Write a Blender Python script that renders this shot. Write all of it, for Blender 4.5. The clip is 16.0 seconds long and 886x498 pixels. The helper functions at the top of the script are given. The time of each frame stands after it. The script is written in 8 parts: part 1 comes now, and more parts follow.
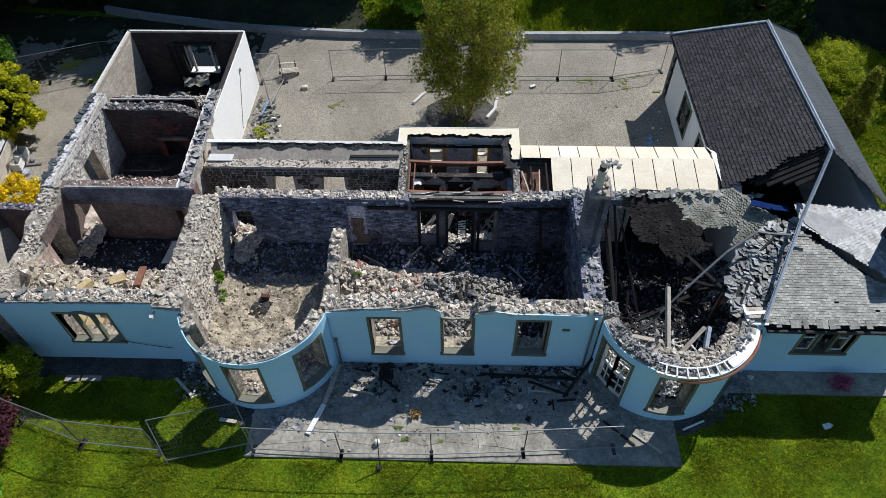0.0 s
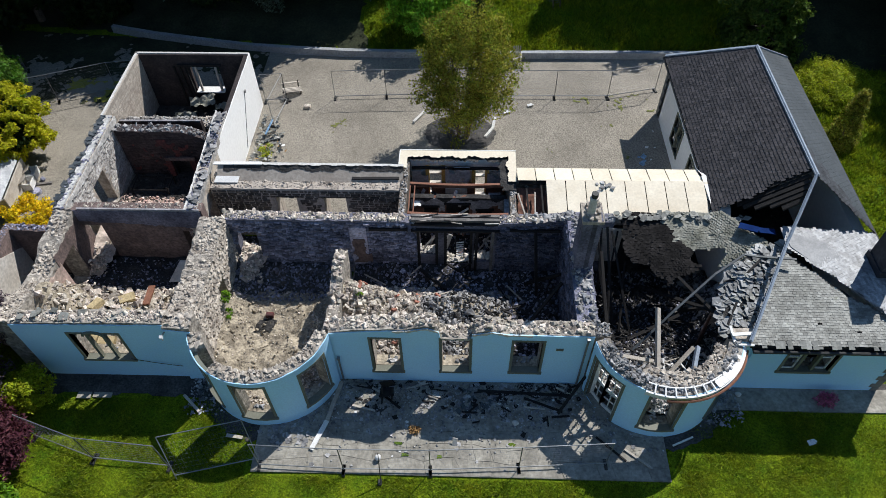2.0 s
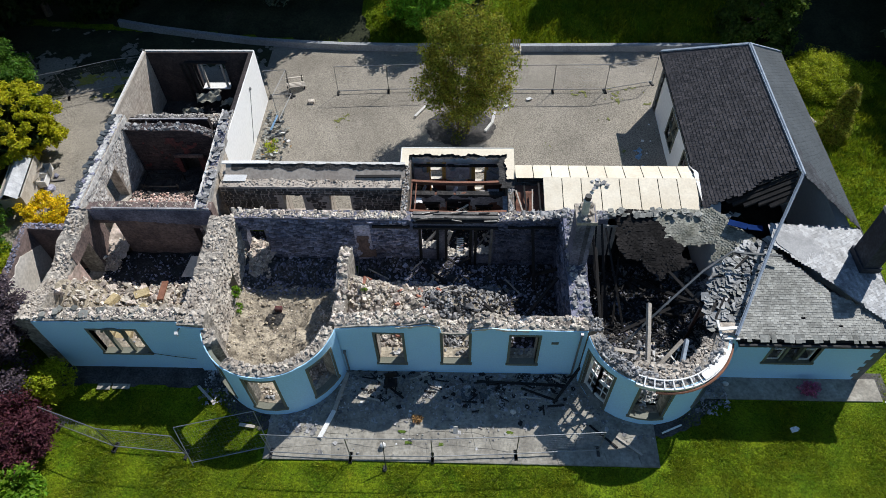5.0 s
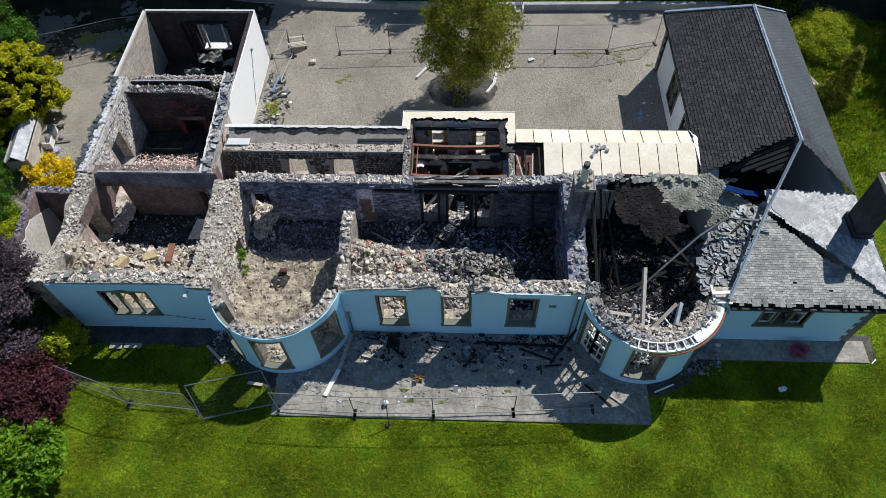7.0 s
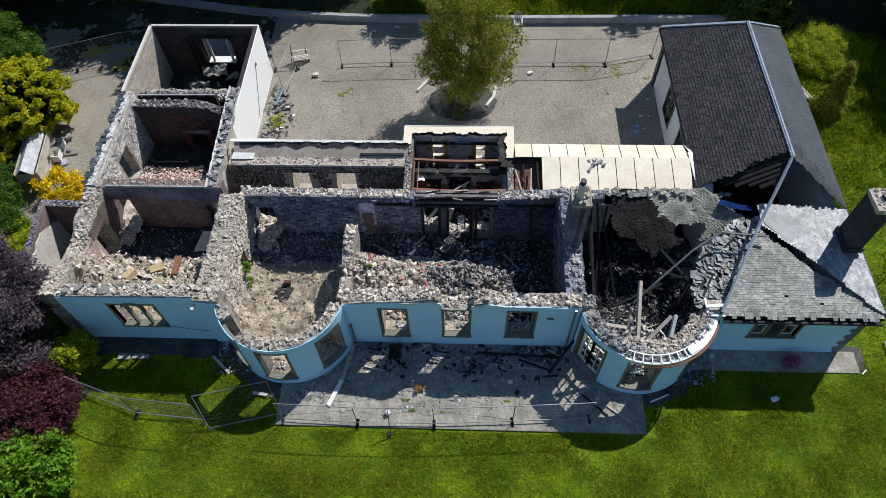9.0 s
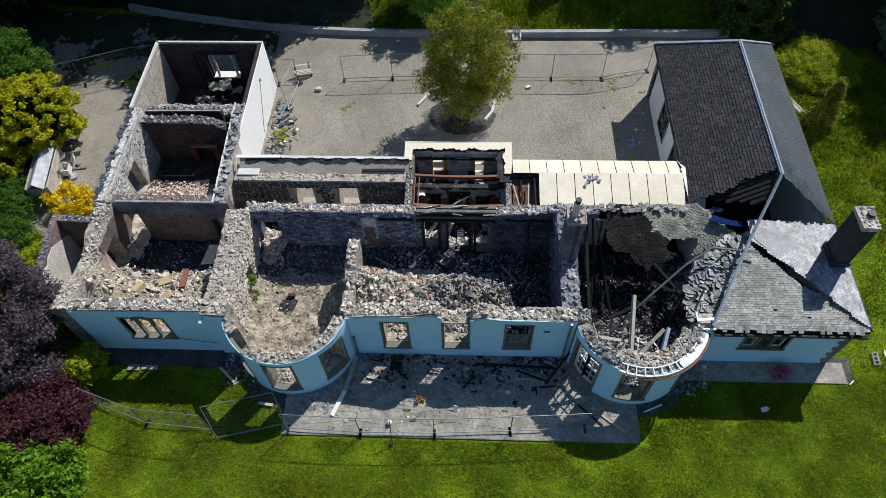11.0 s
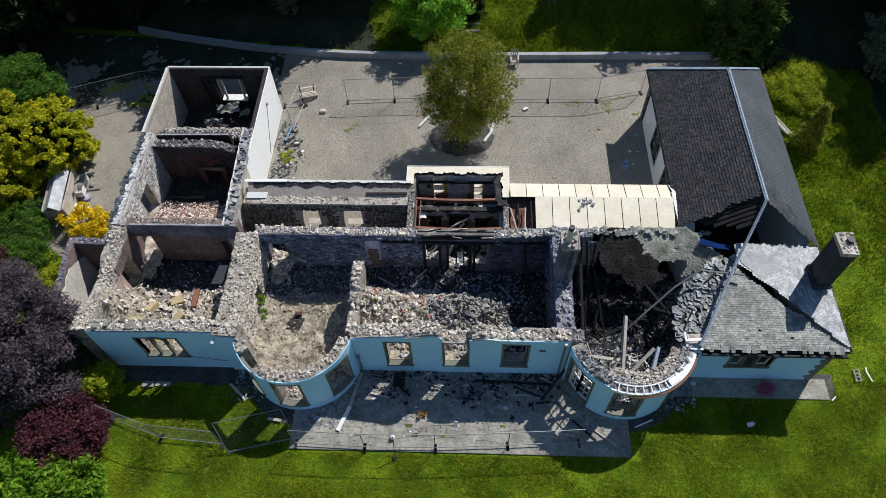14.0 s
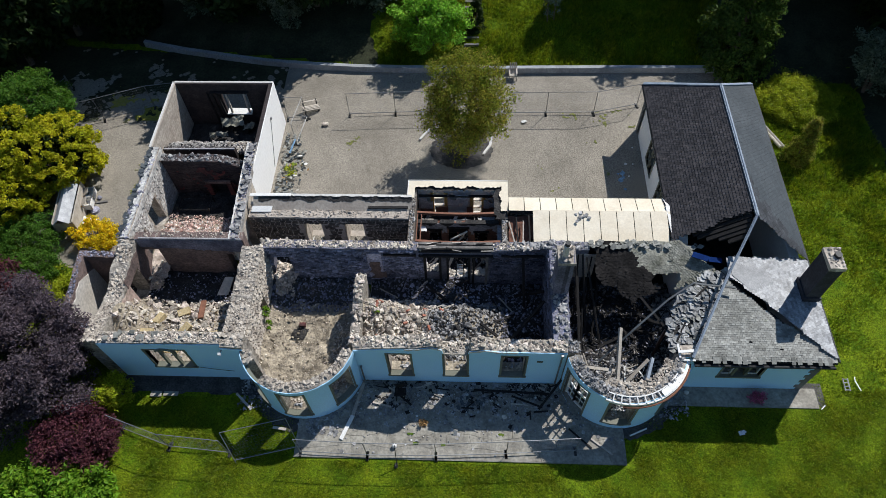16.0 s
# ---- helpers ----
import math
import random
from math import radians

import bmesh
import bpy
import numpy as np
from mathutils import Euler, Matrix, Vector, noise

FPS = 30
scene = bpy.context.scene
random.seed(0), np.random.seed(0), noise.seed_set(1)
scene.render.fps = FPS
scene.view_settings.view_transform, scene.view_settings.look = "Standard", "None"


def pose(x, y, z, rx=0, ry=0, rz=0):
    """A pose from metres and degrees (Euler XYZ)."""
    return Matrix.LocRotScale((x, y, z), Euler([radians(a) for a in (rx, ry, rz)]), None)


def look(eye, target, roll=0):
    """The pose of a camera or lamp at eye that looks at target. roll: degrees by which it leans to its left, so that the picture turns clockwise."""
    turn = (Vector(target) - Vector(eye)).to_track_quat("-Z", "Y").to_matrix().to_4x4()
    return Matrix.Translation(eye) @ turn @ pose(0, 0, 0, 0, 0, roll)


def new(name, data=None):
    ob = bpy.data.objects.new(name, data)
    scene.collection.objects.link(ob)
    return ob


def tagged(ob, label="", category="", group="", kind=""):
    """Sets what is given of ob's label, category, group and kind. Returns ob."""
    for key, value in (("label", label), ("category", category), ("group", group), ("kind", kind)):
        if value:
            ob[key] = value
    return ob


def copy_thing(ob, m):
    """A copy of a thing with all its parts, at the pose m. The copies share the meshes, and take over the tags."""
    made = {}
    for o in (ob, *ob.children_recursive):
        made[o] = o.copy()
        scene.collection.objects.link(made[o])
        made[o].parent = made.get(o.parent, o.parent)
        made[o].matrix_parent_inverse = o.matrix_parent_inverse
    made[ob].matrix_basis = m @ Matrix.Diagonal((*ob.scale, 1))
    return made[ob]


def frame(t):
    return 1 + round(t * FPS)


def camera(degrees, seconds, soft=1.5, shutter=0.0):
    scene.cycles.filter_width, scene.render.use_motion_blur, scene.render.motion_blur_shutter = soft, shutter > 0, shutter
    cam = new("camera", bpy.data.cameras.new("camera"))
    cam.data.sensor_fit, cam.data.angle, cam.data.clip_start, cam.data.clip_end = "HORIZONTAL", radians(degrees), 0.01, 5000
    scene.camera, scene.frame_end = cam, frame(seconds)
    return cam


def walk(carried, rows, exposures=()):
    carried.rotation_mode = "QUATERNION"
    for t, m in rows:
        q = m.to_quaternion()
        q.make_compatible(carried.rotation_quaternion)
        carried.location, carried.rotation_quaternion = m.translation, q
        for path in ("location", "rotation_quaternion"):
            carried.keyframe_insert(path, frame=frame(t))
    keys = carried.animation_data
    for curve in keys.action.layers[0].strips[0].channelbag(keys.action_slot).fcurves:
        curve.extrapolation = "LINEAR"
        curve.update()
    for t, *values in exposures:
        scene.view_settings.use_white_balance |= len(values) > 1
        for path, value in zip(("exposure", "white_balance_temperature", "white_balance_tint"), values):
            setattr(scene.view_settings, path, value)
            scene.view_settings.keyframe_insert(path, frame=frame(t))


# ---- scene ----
cam = camera(67.0, 16.0, 0.4)
PATH = [
    (0, (-0.273, -0.047, 25.137), (-0.328, 1.228, 23.597), -1.0),
    (0.5, (-0.238, -0.008, 25.498), (-0.293, 1.269, 23.96), -1.0),
    (1, (-0.222, -0.014, 25.859), (-0.278, 1.264, 24.322), -1.0),
    (1.5, (-0.172, -0.017, 26.172), (-0.229, 1.261, 24.635), -1.1),
    (2, (-0.155, -0.01, 26.502), (-0.213, 1.267, 24.963), -1.1),
    (2.5, (-0.139, -0.067, 26.776), (-0.198, 1.207, 25.236), -1.2),
    (3, (-0.129, -0.072, 27.038), (-0.19, 1.186, 25.484), -1.3),
    (5.3, (0.028, -0.009, 28.173), (-0.04, 1.192, 26.575), -1.9),
    (5.5, (0.037, 0.029, 28.217), (-0.032, 1.214, 26.607), -1.7),
    (6, (0.042, 0.03, 28.438), (-0.027, 1.184, 26.806), -1.9),
    (6.5, (0.08, 0.027, 28.669), (0.008, 1.149, 27.015), -2.1),
    (7, (0.085, 0.046, 28.919), (0.012, 1.15, 27.252), -2.2),
    (7.5, (0.105, 0.039, 29.154), (0.031, 1.143, 27.488), -2.3),
    (8, (0.114, 0.046, 29.365), (0.04, 1.151, 27.699), -2.2),
    (8.5, (0.114, 0.096, 29.632), (0.039, 1.201, 27.966), -2.3),
    (9, (0.113, 0.131, 29.877), (0.038, 1.236, 28.211), -2.3),
    (11.5, (0.194, 0.248, 31.446), (0.116, 1.349, 29.779), -2.5),
    (12, (0.199, 0.267, 31.77), (0.12, 1.369, 30.103), -2.5),
    (12.5, (0.178, 0.279, 32.098), (0.101, 1.381, 30.431), -2.5),
    (13, (0.189, 0.278, 32.416), (0.111, 1.381, 30.749), -2.5),
    (13.5, (0.205, 0.294, 32.727), (0.126, 1.397, 31.06), -2.6),
    (14, (0.232, 0.331, 33.025), (0.153, 1.432, 31.358), -2.6),
    (14.5, (0.228, 0.339, 33.35), (0.15, 1.44, 31.683), -2.6),
    (15, (0.26, 0.33, 33.642), (0.18, 1.432, 31.975), -2.7),
    (15.5, (0.293, 0.343, 33.939), (0.212, 1.445, 32.272), -2.7),
    (16, (0.272, 0.364, 34.225), (0.192, 1.466, 32.558), -2.7),
]
walk(cam, [(t, look(eye, target, roll)) for t, eye, target, roll in PATH],
     exposures=((0, 0.0, 6050, 10), (6, 0.0, 6050, 10), (16, -0.1, 6050, 10)))

import collections

# ---- world, sun, exposure ----
scene.view_settings.exposure = 0.0
TO_SUN = Vector((0.55, 0.70, 1.0)).normalized()
world = bpy.data.worlds.new("sky")
scene.world = world
world.use_nodes = True
wn = world.node_tree
sky = wn.nodes.new("ShaderNodeTexSky")
sky.sky_type = "NISHITA"
sky.sun_disc = False
sky.sun_elevation = math.asin(TO_SUN.z)
sky.sun_rotation = math.atan2(TO_SUN.x, TO_SUN.y)
sky.air_density = 1.6
sky.dust_density = 0.2
sky.ozone_density = 6.0
wn.links.new(sky.outputs[0], wn.nodes["Background"].inputs[0])
wn.nodes["Background"].inputs[1].default_value = 0.079
sun = new("sun", bpy.data.lights.new("sun", "SUN"))
sun.data.energy = 5.4
sun.data.angle = radians(0.55)
sun.data.color = (1.0, 0.94, 0.85)
sun.matrix_world = look(TO_SUN * 60, (0, 0, 0))


# ---- materials ----
def mat(name, c0, c1, c2=None, big=0.6, fine=9.0, rough=0.85, bump=0.35, metal=0.0, rand=0.0, grain=0.35,
        hue=0.0, dist=0.02, stretch=None, spec=0.4):
    """Two or three colours mixed by a broad noise, a fine grain on top, relief, and a change from piece to piece."""
    m = bpy.data.materials.new(name)
    m.use_nodes = True
    nt = m.node_tree
    N, L = nt.nodes, nt.links
    b = N["Principled BSDF"]
    geo = N.new("ShaderNodeNewGeometry")
    vec = geo.outputs["Position"]
    if stretch:
        mp = N.new("ShaderNodeMapping")
        mp.inputs["Scale"].default_value = stretch
        L.new(vec, mp.inputs["Vector"])
        vec = mp.outputs["Vector"]
    n1 = N.new("ShaderNodeTexNoise")
    n1.inputs["Scale"].default_value = big
    n1.inputs["Detail"].default_value = 6
    n1.inputs["Roughness"].default_value = 0.65
    L.new(vec, n1.inputs["Vector"])
    ramp = N.new("ShaderNodeValToRGB")
    e = ramp.color_ramp.elements
    e[0].position, e[0].color = 0.35, (*c0, 1)
    e[1].position, e[1].color = 0.65, (*c1, 1)
    if c2:
        x = e.new(0.74)
        x.color = (*c2, 1)
    L.new(n1.outputs["Fac"], ramp.inputs["Fac"])
    n2 = N.new("ShaderNodeTexNoise")
    n2.inputs["Scale"].default_value = fine
    n2.inputs["Detail"].default_value = 4
    L.new(vec, n2.inputs["Vector"])
    val = N.new("ShaderNodeMapRange")
    val.inputs["From Min"].default_value, val.inputs["From Max"].default_value = 0.3, 0.7
    val.inputs["To Min"].default_value, val.inputs["To Max"].default_value = 1 - grain, 1 + grain
    L.new(n2.outputs["Fac"], val.inputs["Value"])
    hsv = N.new("ShaderNodeHueSaturation")
    L.new(ramp.outputs["Color"], hsv.inputs["Color"])
    if rand:
        oi = N.new("ShaderNodeObjectInfo")
        add = N.new("ShaderNodeMath")
        add.operation = "ADD"
        L.new(oi.outputs["Random"], add.inputs[0])
        L.new(geo.outputs["Random Per Island"], add.inputs[1])
        fr = N.new("ShaderNodeMath")
        fr.operation = "FRACT"
        L.new(add.outputs[0], fr.inputs[0])
        mr = N.new("ShaderNodeMapRange")
        mr.inputs["To Min"].default_value, mr.inputs["To Max"].default_value = 1 - rand, 1 + rand
        L.new(fr.outputs[0], mr.inputs["Value"])
        mul = N.new("ShaderNodeMath")
        mul.operation = "MULTIPLY"
        L.new(mr.outputs[0], mul.inputs[0])
        L.new(val.outputs[0], mul.inputs[1])
        L.new(mul.outputs[0], hsv.inputs["Value"])
        if hue:
            hr = N.new("ShaderNodeMapRange")
            hr.inputs["To Min"].default_value, hr.inputs["To Max"].default_value = 0.5 - hue, 0.5 + hue
            m2 = N.new("ShaderNodeMath")
            m2.operation = "MULTIPLY"
            m2.inputs[1].default_value = 7.31
            L.new(fr.outputs[0], m2.inputs[0])
            f2 = N.new("ShaderNodeMath")
            f2.operation = "FRACT"
            L.new(m2.outputs[0], f2.inputs[0])
            L.new(f2.outputs[0], hr.inputs["Value"])
            L.new(hr.outputs[0], hsv.inputs["Hue"])
    else:
        L.new(val.outputs[0], hsv.inputs["Value"])
    L.new(hsv.outputs[0], b.inputs["Base Color"])
    b.inputs["Roughness"].default_value = rough
    b.inputs["Metallic"].default_value = metal
    b.inputs["Specular IOR Level"].default_value = spec
    if bump:
        bp = N.new("ShaderNodeBump")
        bp.inputs["Strength"].default_value = bump
        bp.inputs["Distance"].default_value = dist
        L.new(n2.outputs["Fac"], bp.inputs["Height"])
        L.new(bp.outputs["Normal"], b.inputs["Normal"])
    return m


BLUE = mat("pale_blue_render", (0.45, 0.735, 0.97), (0.50, 0.775, 0.98), (0.40, 0.66, 0.93), big=0.5, fine=14, rough=0.8, bump=0.15, grain=0.06)
WHITE = mat("white_render", (0.87, 0.865, 0.85), (0.90, 0.895, 0.88), (0.80, 0.785, 0.76), big=0.4, fine=6, rough=0.8, bump=0.15, grain=0.05)
SURROUND = mat("grey_green_surround", (0.13, 0.135, 0.10), (0.18, 0.18, 0.14), fine=20, rough=0.6, bump=0.1, grain=0.12)
QUOIN = mat("dark_quoin_paint", (0.10, 0.11, 0.12), (0.14, 0.15, 0.15), fine=20, rough=0.6, bump=0.1, grain=0.12)
STONE = mat("rubble_masonry", (0.25, 0.215, 0.18), (0.58, 0.52, 0.44), (0.37, 0.31, 0.26), big=1.6, fine=8, bump=0.8, rand=0.2, grain=0.25, dist=0.04)
PALEST = mat("pale_rubble_stone", (0.27, 0.23, 0.19), (0.65, 0.585, 0.50), (0.34, 0.245, 0.19), big=2.6, fine=9, bump=0.9, rand=0.5, grain=0.35, hue=0.02, dist=.04)
GREYST = mat("grey_rubble_stone", (0.14, 0.14, 0.145), (0.38, 0.37, 0.36), (0.09, 0.09, 0.095), big=1.8, fine=10, bump=0.6, rand=0.45, grain=0.3)
CORE = mat("rubble_wall_core", (0.17, 0.152, 0.13), (0.41, 0.37, 0.315), (0.27, 0.235, 0.2), big=2.2, fine=7, bump=1.0, grain=0.45, dist=0.06)
WOODDARK = mat("smoke_stained_timber", (0.10, 0.095, 0.09), (0.20, 0.185, 0.17), (0.06, 0.055, 0.05), big=2, fine=15, bump=.3, grain=.3)
SOOT = mat("sooted_masonry", (0.11, 0.113, 0.155), (0.34, 0.335, 0.405), (0.36, 0.30, 0.29), big=0.8, fine=9, bump=0.9, rand=0.6, grain=0.4, dist=0.05)
SOOTDARK = mat("blue_black_masonry", (0.045, 0.048, 0.07), (0.15, 0.15, 0.195), (0.21, 0.185, 0.185), big=0.9, fine=9, bump=0.9, rand=0.55, grain=0.4, dist=0.05)
SOOTRED = mat("sooted_brown_plaster", (0.085, 0.066, 0.062), (0.23, 0.165, 0.145), (0.06, 0.052, 0.054), big=0.7, fine=9, bump=0.6, rand=0.2, grain=0.35)
DARKBROWN = mat("brown_stone", (0.085, 0.07, 0.055), (0.16, 0.135, 0.11), (0.06, 0.05, 0.045), big=1.0, fine=8, bump=0.9, rand=0.3, grain=0.4, dist=0.05)
BLOCK = mat("bare_block_wall", (0.36, 0.31, 0.26), (0.46, 0.41, 0.35), (0.26, 0.21, 0.18), big=0.8, fine=7, bump=0.4, rand=0.15, grain=0.2)
PLASTER = mat("stained_plaster", (0.50, 0.46, 0.40), (0.62, 0.58, 0.52), (0.45, 0.30, 0.24), big=1.2, fine=7, bump=0.4, grain=0.18)
REDPL = mat("red_painted_plaster", (0.055, 0.03, 0.03), (0.16, 0.045, 0.042), (0.06, 0.045, 0.045), big=2.4, fine=9, bump=0.3, grain=0.3)
SLATE = mat("grey_slate", (0.14, 0.142, 0.125), (0.28, 0.28, 0.255), (0.19, 0.195, 0.12), big=1.5, fine=9, rough=0.6, bump=0.4, rand=0.36, grain=0.2)
SILVER = mat("weathered_slate", (0.17, 0.178, 0.19), (0.335, 0.342, 0.35), (0.14, 0.147, 0.155), big=1.6, fine=14, rough=0.55, bump=0.3, rand=0.34, grain=0.2, spec=0.6)
BROWNTILE = mat("brown_black_tile", (0.030, 0.027, 0.029), (0.052, 0.046, 0.047), (0.085, 0.077, 0.06), big=1.1, fine=10, rough=0.6, bump=0.3, rand=0.45, grain=0.3)
BLUESLATE = mat("blue_grey_slate", (0.050, 0.060, 0.068), (0.072, 0.083, 0.092), (0.042, 0.05, 0.054), big=0.5, fine=11, rough=0.6, bump=0.2, rand=0.12, grain=0.15)
MOSSLATE = mat("mossy_burnt_slate", (0.12, 0.12, 0.09), (0.32, 0.315, 0.265), (0.20, 0.20, 0.11), big=1.4, fine=9, rough=0.8, bump=0.5, rand=0.18, grain=0.3)
LEAD = mat("lead_capping", (0.17, 0.21, 0.27), (0.27, 0.32, 0.385), (0.11, 0.13, 0.17), big=1.5, fine=12, rough=0.65, metal=0.05, bump=0.1, grain=0.15)
GRAVEL = mat("grey_gravel", (0.19, 0.17, 0.137), (0.282, 0.254, 0.208), (0.19, 0.18, 0.115), big=0.22, fine=15, bump=0.7, grain=0.55, dist=0.03)
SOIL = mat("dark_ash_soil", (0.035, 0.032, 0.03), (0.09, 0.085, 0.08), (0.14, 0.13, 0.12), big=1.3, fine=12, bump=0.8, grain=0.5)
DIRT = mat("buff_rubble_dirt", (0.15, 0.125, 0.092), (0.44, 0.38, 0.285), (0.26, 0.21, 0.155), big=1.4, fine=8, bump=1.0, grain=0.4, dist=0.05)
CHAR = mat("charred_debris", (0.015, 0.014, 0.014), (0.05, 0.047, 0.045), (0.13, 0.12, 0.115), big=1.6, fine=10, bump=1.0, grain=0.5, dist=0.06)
CHARWOOD = mat("charred_timber", (0.007, 0.0066, 0.0066), (0.017, 0.015, 0.0145), (0.032, 0.029, 0.028), big=3, fine=20, bump=0.6, grain=0.4)
WOOD = mat("weathered_timber", (0.34, 0.30, 0.25), (0.46, 0.42, 0.36), (0.24, 0.20, 0.16), big=3, fine=25, bump=0.3, grain=0.2, rand=0.2)
OCHRE = mat("ochre_timber", (0.28, 0.16, 0.06), (0.38, 0.23, 0.09), (0.15, 0.08, 0.04), big=2, fine=20, bump=0.3, grain=0.25, rand=0.2)
PLY = mat("pale_boarding", (0.66, 0.58, 0.44), (0.76, 0.69, 0.55), (0.55, 0.47, 0.35), big=0.9, fine=10, rough=0.7, bump=0.1, grain=0.07, rand=0.06)
WHITEWOOD = mat("white_painted_timber", (0.68, 0.67, 0.64), (0.78, 0.77, 0.74), (0.4, 0.36, 0.32), big=2, fine=18, rough=0.6, bump=0.15, grain=0.1)
RUST = mat("rusty_steel", (0.17, 0.075, 0.045), (0.26, 0.12, 0.075), (0.10, 0.06, 0.05), big=2, fine=18, rough=0.75, metal=0.2, bump=0.3, grain=0.25)
GALV = mat("galvanised_steel", (0.22, 0.225, 0.23), (0.30, 0.305, 0.31), fine=30, rough=0.5, metal=0.7, bump=0.05, grain=0.1)
FLAG = mat("grey_flagstone", (0.195, 0.18, 0.15), (0.33, 0.31, 0.262), (0.115, 0.11, 0.085), big=1.3, fine=8, bump=0.3, grain=0.25, rand=0.09)
KERB = mat("pale_concrete", (0.50, 0.49, 0.46), (0.60, 0.59, 0.56), (0.40, 0.39, 0.35), big=0.5, fine=10, bump=0.2, grain=0.15)
BLACKPLASTIC = mat("dark_rubber", (0.02, 0.02, 0.02), (0.035, 0.035, 0.035), rough=0.6, bump=0.1)
BLUESHEET = mat("blue_sheet", (0.006, 0.02, 0.09), (0.012, 0.04, 0.16), rough=0.9, bump=0.1, grain=0.15, spec=0.05)
BROWNPANEL = mat("scorched_red_brown_panelling", (0.10, 0.05, 0.035), (0.21, 0.095, 0.06), (0.06, 0.04, 0.035), big=1.6, fine=10, bump=.3, grain=.3)
GREYPL = mat("smoke_grey_plaster", (0.2, 0.195, 0.205), (0.37, 0.36, 0.37), (0.08, 0.075, 0.08), big=1.8, fine=8, bump=.4, grain=.35)
LIMEWASH = mat("stained_limewash", (0.28, 0.26, 0.24), (0.55, 0.53, 0.50), (0.16, 0.14, 0.13), big=1.3, fine=7, bump=.7, rand=.2, grain=.35, dist=.04)
SANDSTONE = mat("yellow_sandstone", (0.36, 0.28, 0.15), (0.48, 0.39, 0.22), (0.28, 0.22, 0.13), big=2, fine=12, bump=.4, grain=.25)
LAWN = mat("mown_grass", (0.062, 0.120, 0.003), (0.152, 0.197, 0.005), (0.215, 0.20, 0.014), big=0.9, fine=13, rough=0.9, bump=0.9, grain=0.62, dist=0.04, spec=0.12)
ROUGHGRASS = mat("rough_grass", (0.06, 0.10, 0.012), (0.115, 0.155, 0.022), (0.15, 0.155, 0.045), big=0.4, fine=6, rough=0.9, bump=1.0, grain=0.45, dist=0.08, spec=0.15)
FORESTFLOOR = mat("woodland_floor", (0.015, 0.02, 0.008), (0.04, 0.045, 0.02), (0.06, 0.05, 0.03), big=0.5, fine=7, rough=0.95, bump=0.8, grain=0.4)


def leafmat(name, c0, c1, rand=0.45, hue=0.015):
    m = mat(name, c0, c1, big=0.8, fine=4, rough=0.6, bump=0, rand=rand, grain=0.2, hue=hue, spec=0.25)
    b = m.node_tree.nodes["Principled BSDF"]
    L = m.node_tree.links
    tr = m.node_tree.nodes.new("ShaderNodeBsdfTranslucent")
    L.new(b.inputs["Base Color"].links[0].from_socket, tr.inputs["Color"])
    mx = m.node_tree.nodes.new("ShaderNodeMixShader")
    mx.inputs[0].default_value = 0.5
    L.new(b.outputs[0], mx.inputs[1])
    L.new(tr.outputs[0], mx.inputs[2])
    L.new(mx.outputs[0], m.node_tree.nodes["Material Output"].inputs["Surface"])
    return m


BARK = mat("brown_bark", (0.10, 0.075, 0.055), (0.17, 0.13, 0.10), big=3, fine=14, bump=0.8, grain=0.3)
LEAF_OLIVE = leafmat("olive_bronze_leaf", (0.17, 0.22, 0.018), (0.33, 0.31, 0.035), rand=.6, hue=.035)
LEAF_GREEN = leafmat("fresh_green_leaf", (0.12, 0.25, 0.012), (0.21, 0.36, 0.02))
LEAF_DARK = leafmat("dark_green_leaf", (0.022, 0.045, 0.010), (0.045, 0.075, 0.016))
LEAF_GREY = leafmat("blue_grey_needle", (0.12, 0.16, 0.105), (0.24, 0.29, 0.20))
LEAF_MID = leafmat("mid_green_spray", (0.07, 0.12, 0.018), (0.13, 0.20, 0.03))
LEAF_GOLD = leafmat("golden_conifer_spray", (0.34, 0.37, 0.008), (0.58, 0.54, 0.014))
LEAF_YELLOW = leafmat("bright_yellow_leaf", (0.72, 0.55, 0.008), (0.80, 0.62, 0.012))
LEAF_COPPER = leafmat("copper_beech_leaf", (0.07, 0.057, 0.07), (0.17, 0.13, 0.15), rand=.6)
LEAF_RED = leafmat("dark_red_leaf", (0.10, 0.03, 0.045), (0.15, 0.05, 0.06))
PINK = leafmat("pink_flower", (0.45, 0.10, 0.22), (0.55, 0.18, 0.30))
GRASSBLADE = leafmat("grass_blade", (0.125, 0.205, 0.006), (0.25, 0.285, 0.010), rand=.5)
GLASS = bpy.data.materials.new("window_glass")
GLASS.use_nodes = True
GLASS.node_tree.nodes["Principled BSDF"].inputs["Transmission Weight"].default_value = 1.0
GLASS.node_tree.nodes["Principled BSDF"].inputs["Roughness"].default_value = 0.02


# ---- mesh helpers ----
def link(name, bm_or_mesh, material, parent=None, label=""):
    if isinstance(bm_or_mesh, bmesh.types.BMesh):
        me = bpy.data.meshes.new(name)
        bm_or_mesh.to_mesh(me)
        bm_or_mesh.free()
    else:
        me = bm_or_mesh
    if not me.materials:
        me.materials.append(material)
    ob = new(name, me)
    if parent:
        ob.parent = parent
    if label:
        ob["label"] = label
    return ob


part = link


def thing(name, label, category, group="", kind="", at=(0, 0, 0)):
    ob = new(name)
    ob.location = at
    return tagged(ob, label, category, group, kind)


HEX = [(0, 3, 2, 1), (4, 5, 6, 7), (0, 1, 5, 4), (1, 2, 6, 5), (2, 3, 7, 6), (3, 0, 4, 7)]


def hexa(bm, pts):
    v = [bm.verts.new(p) for p in pts]
    for f in HEX:
        bm.faces.new([v[i] for i in f])


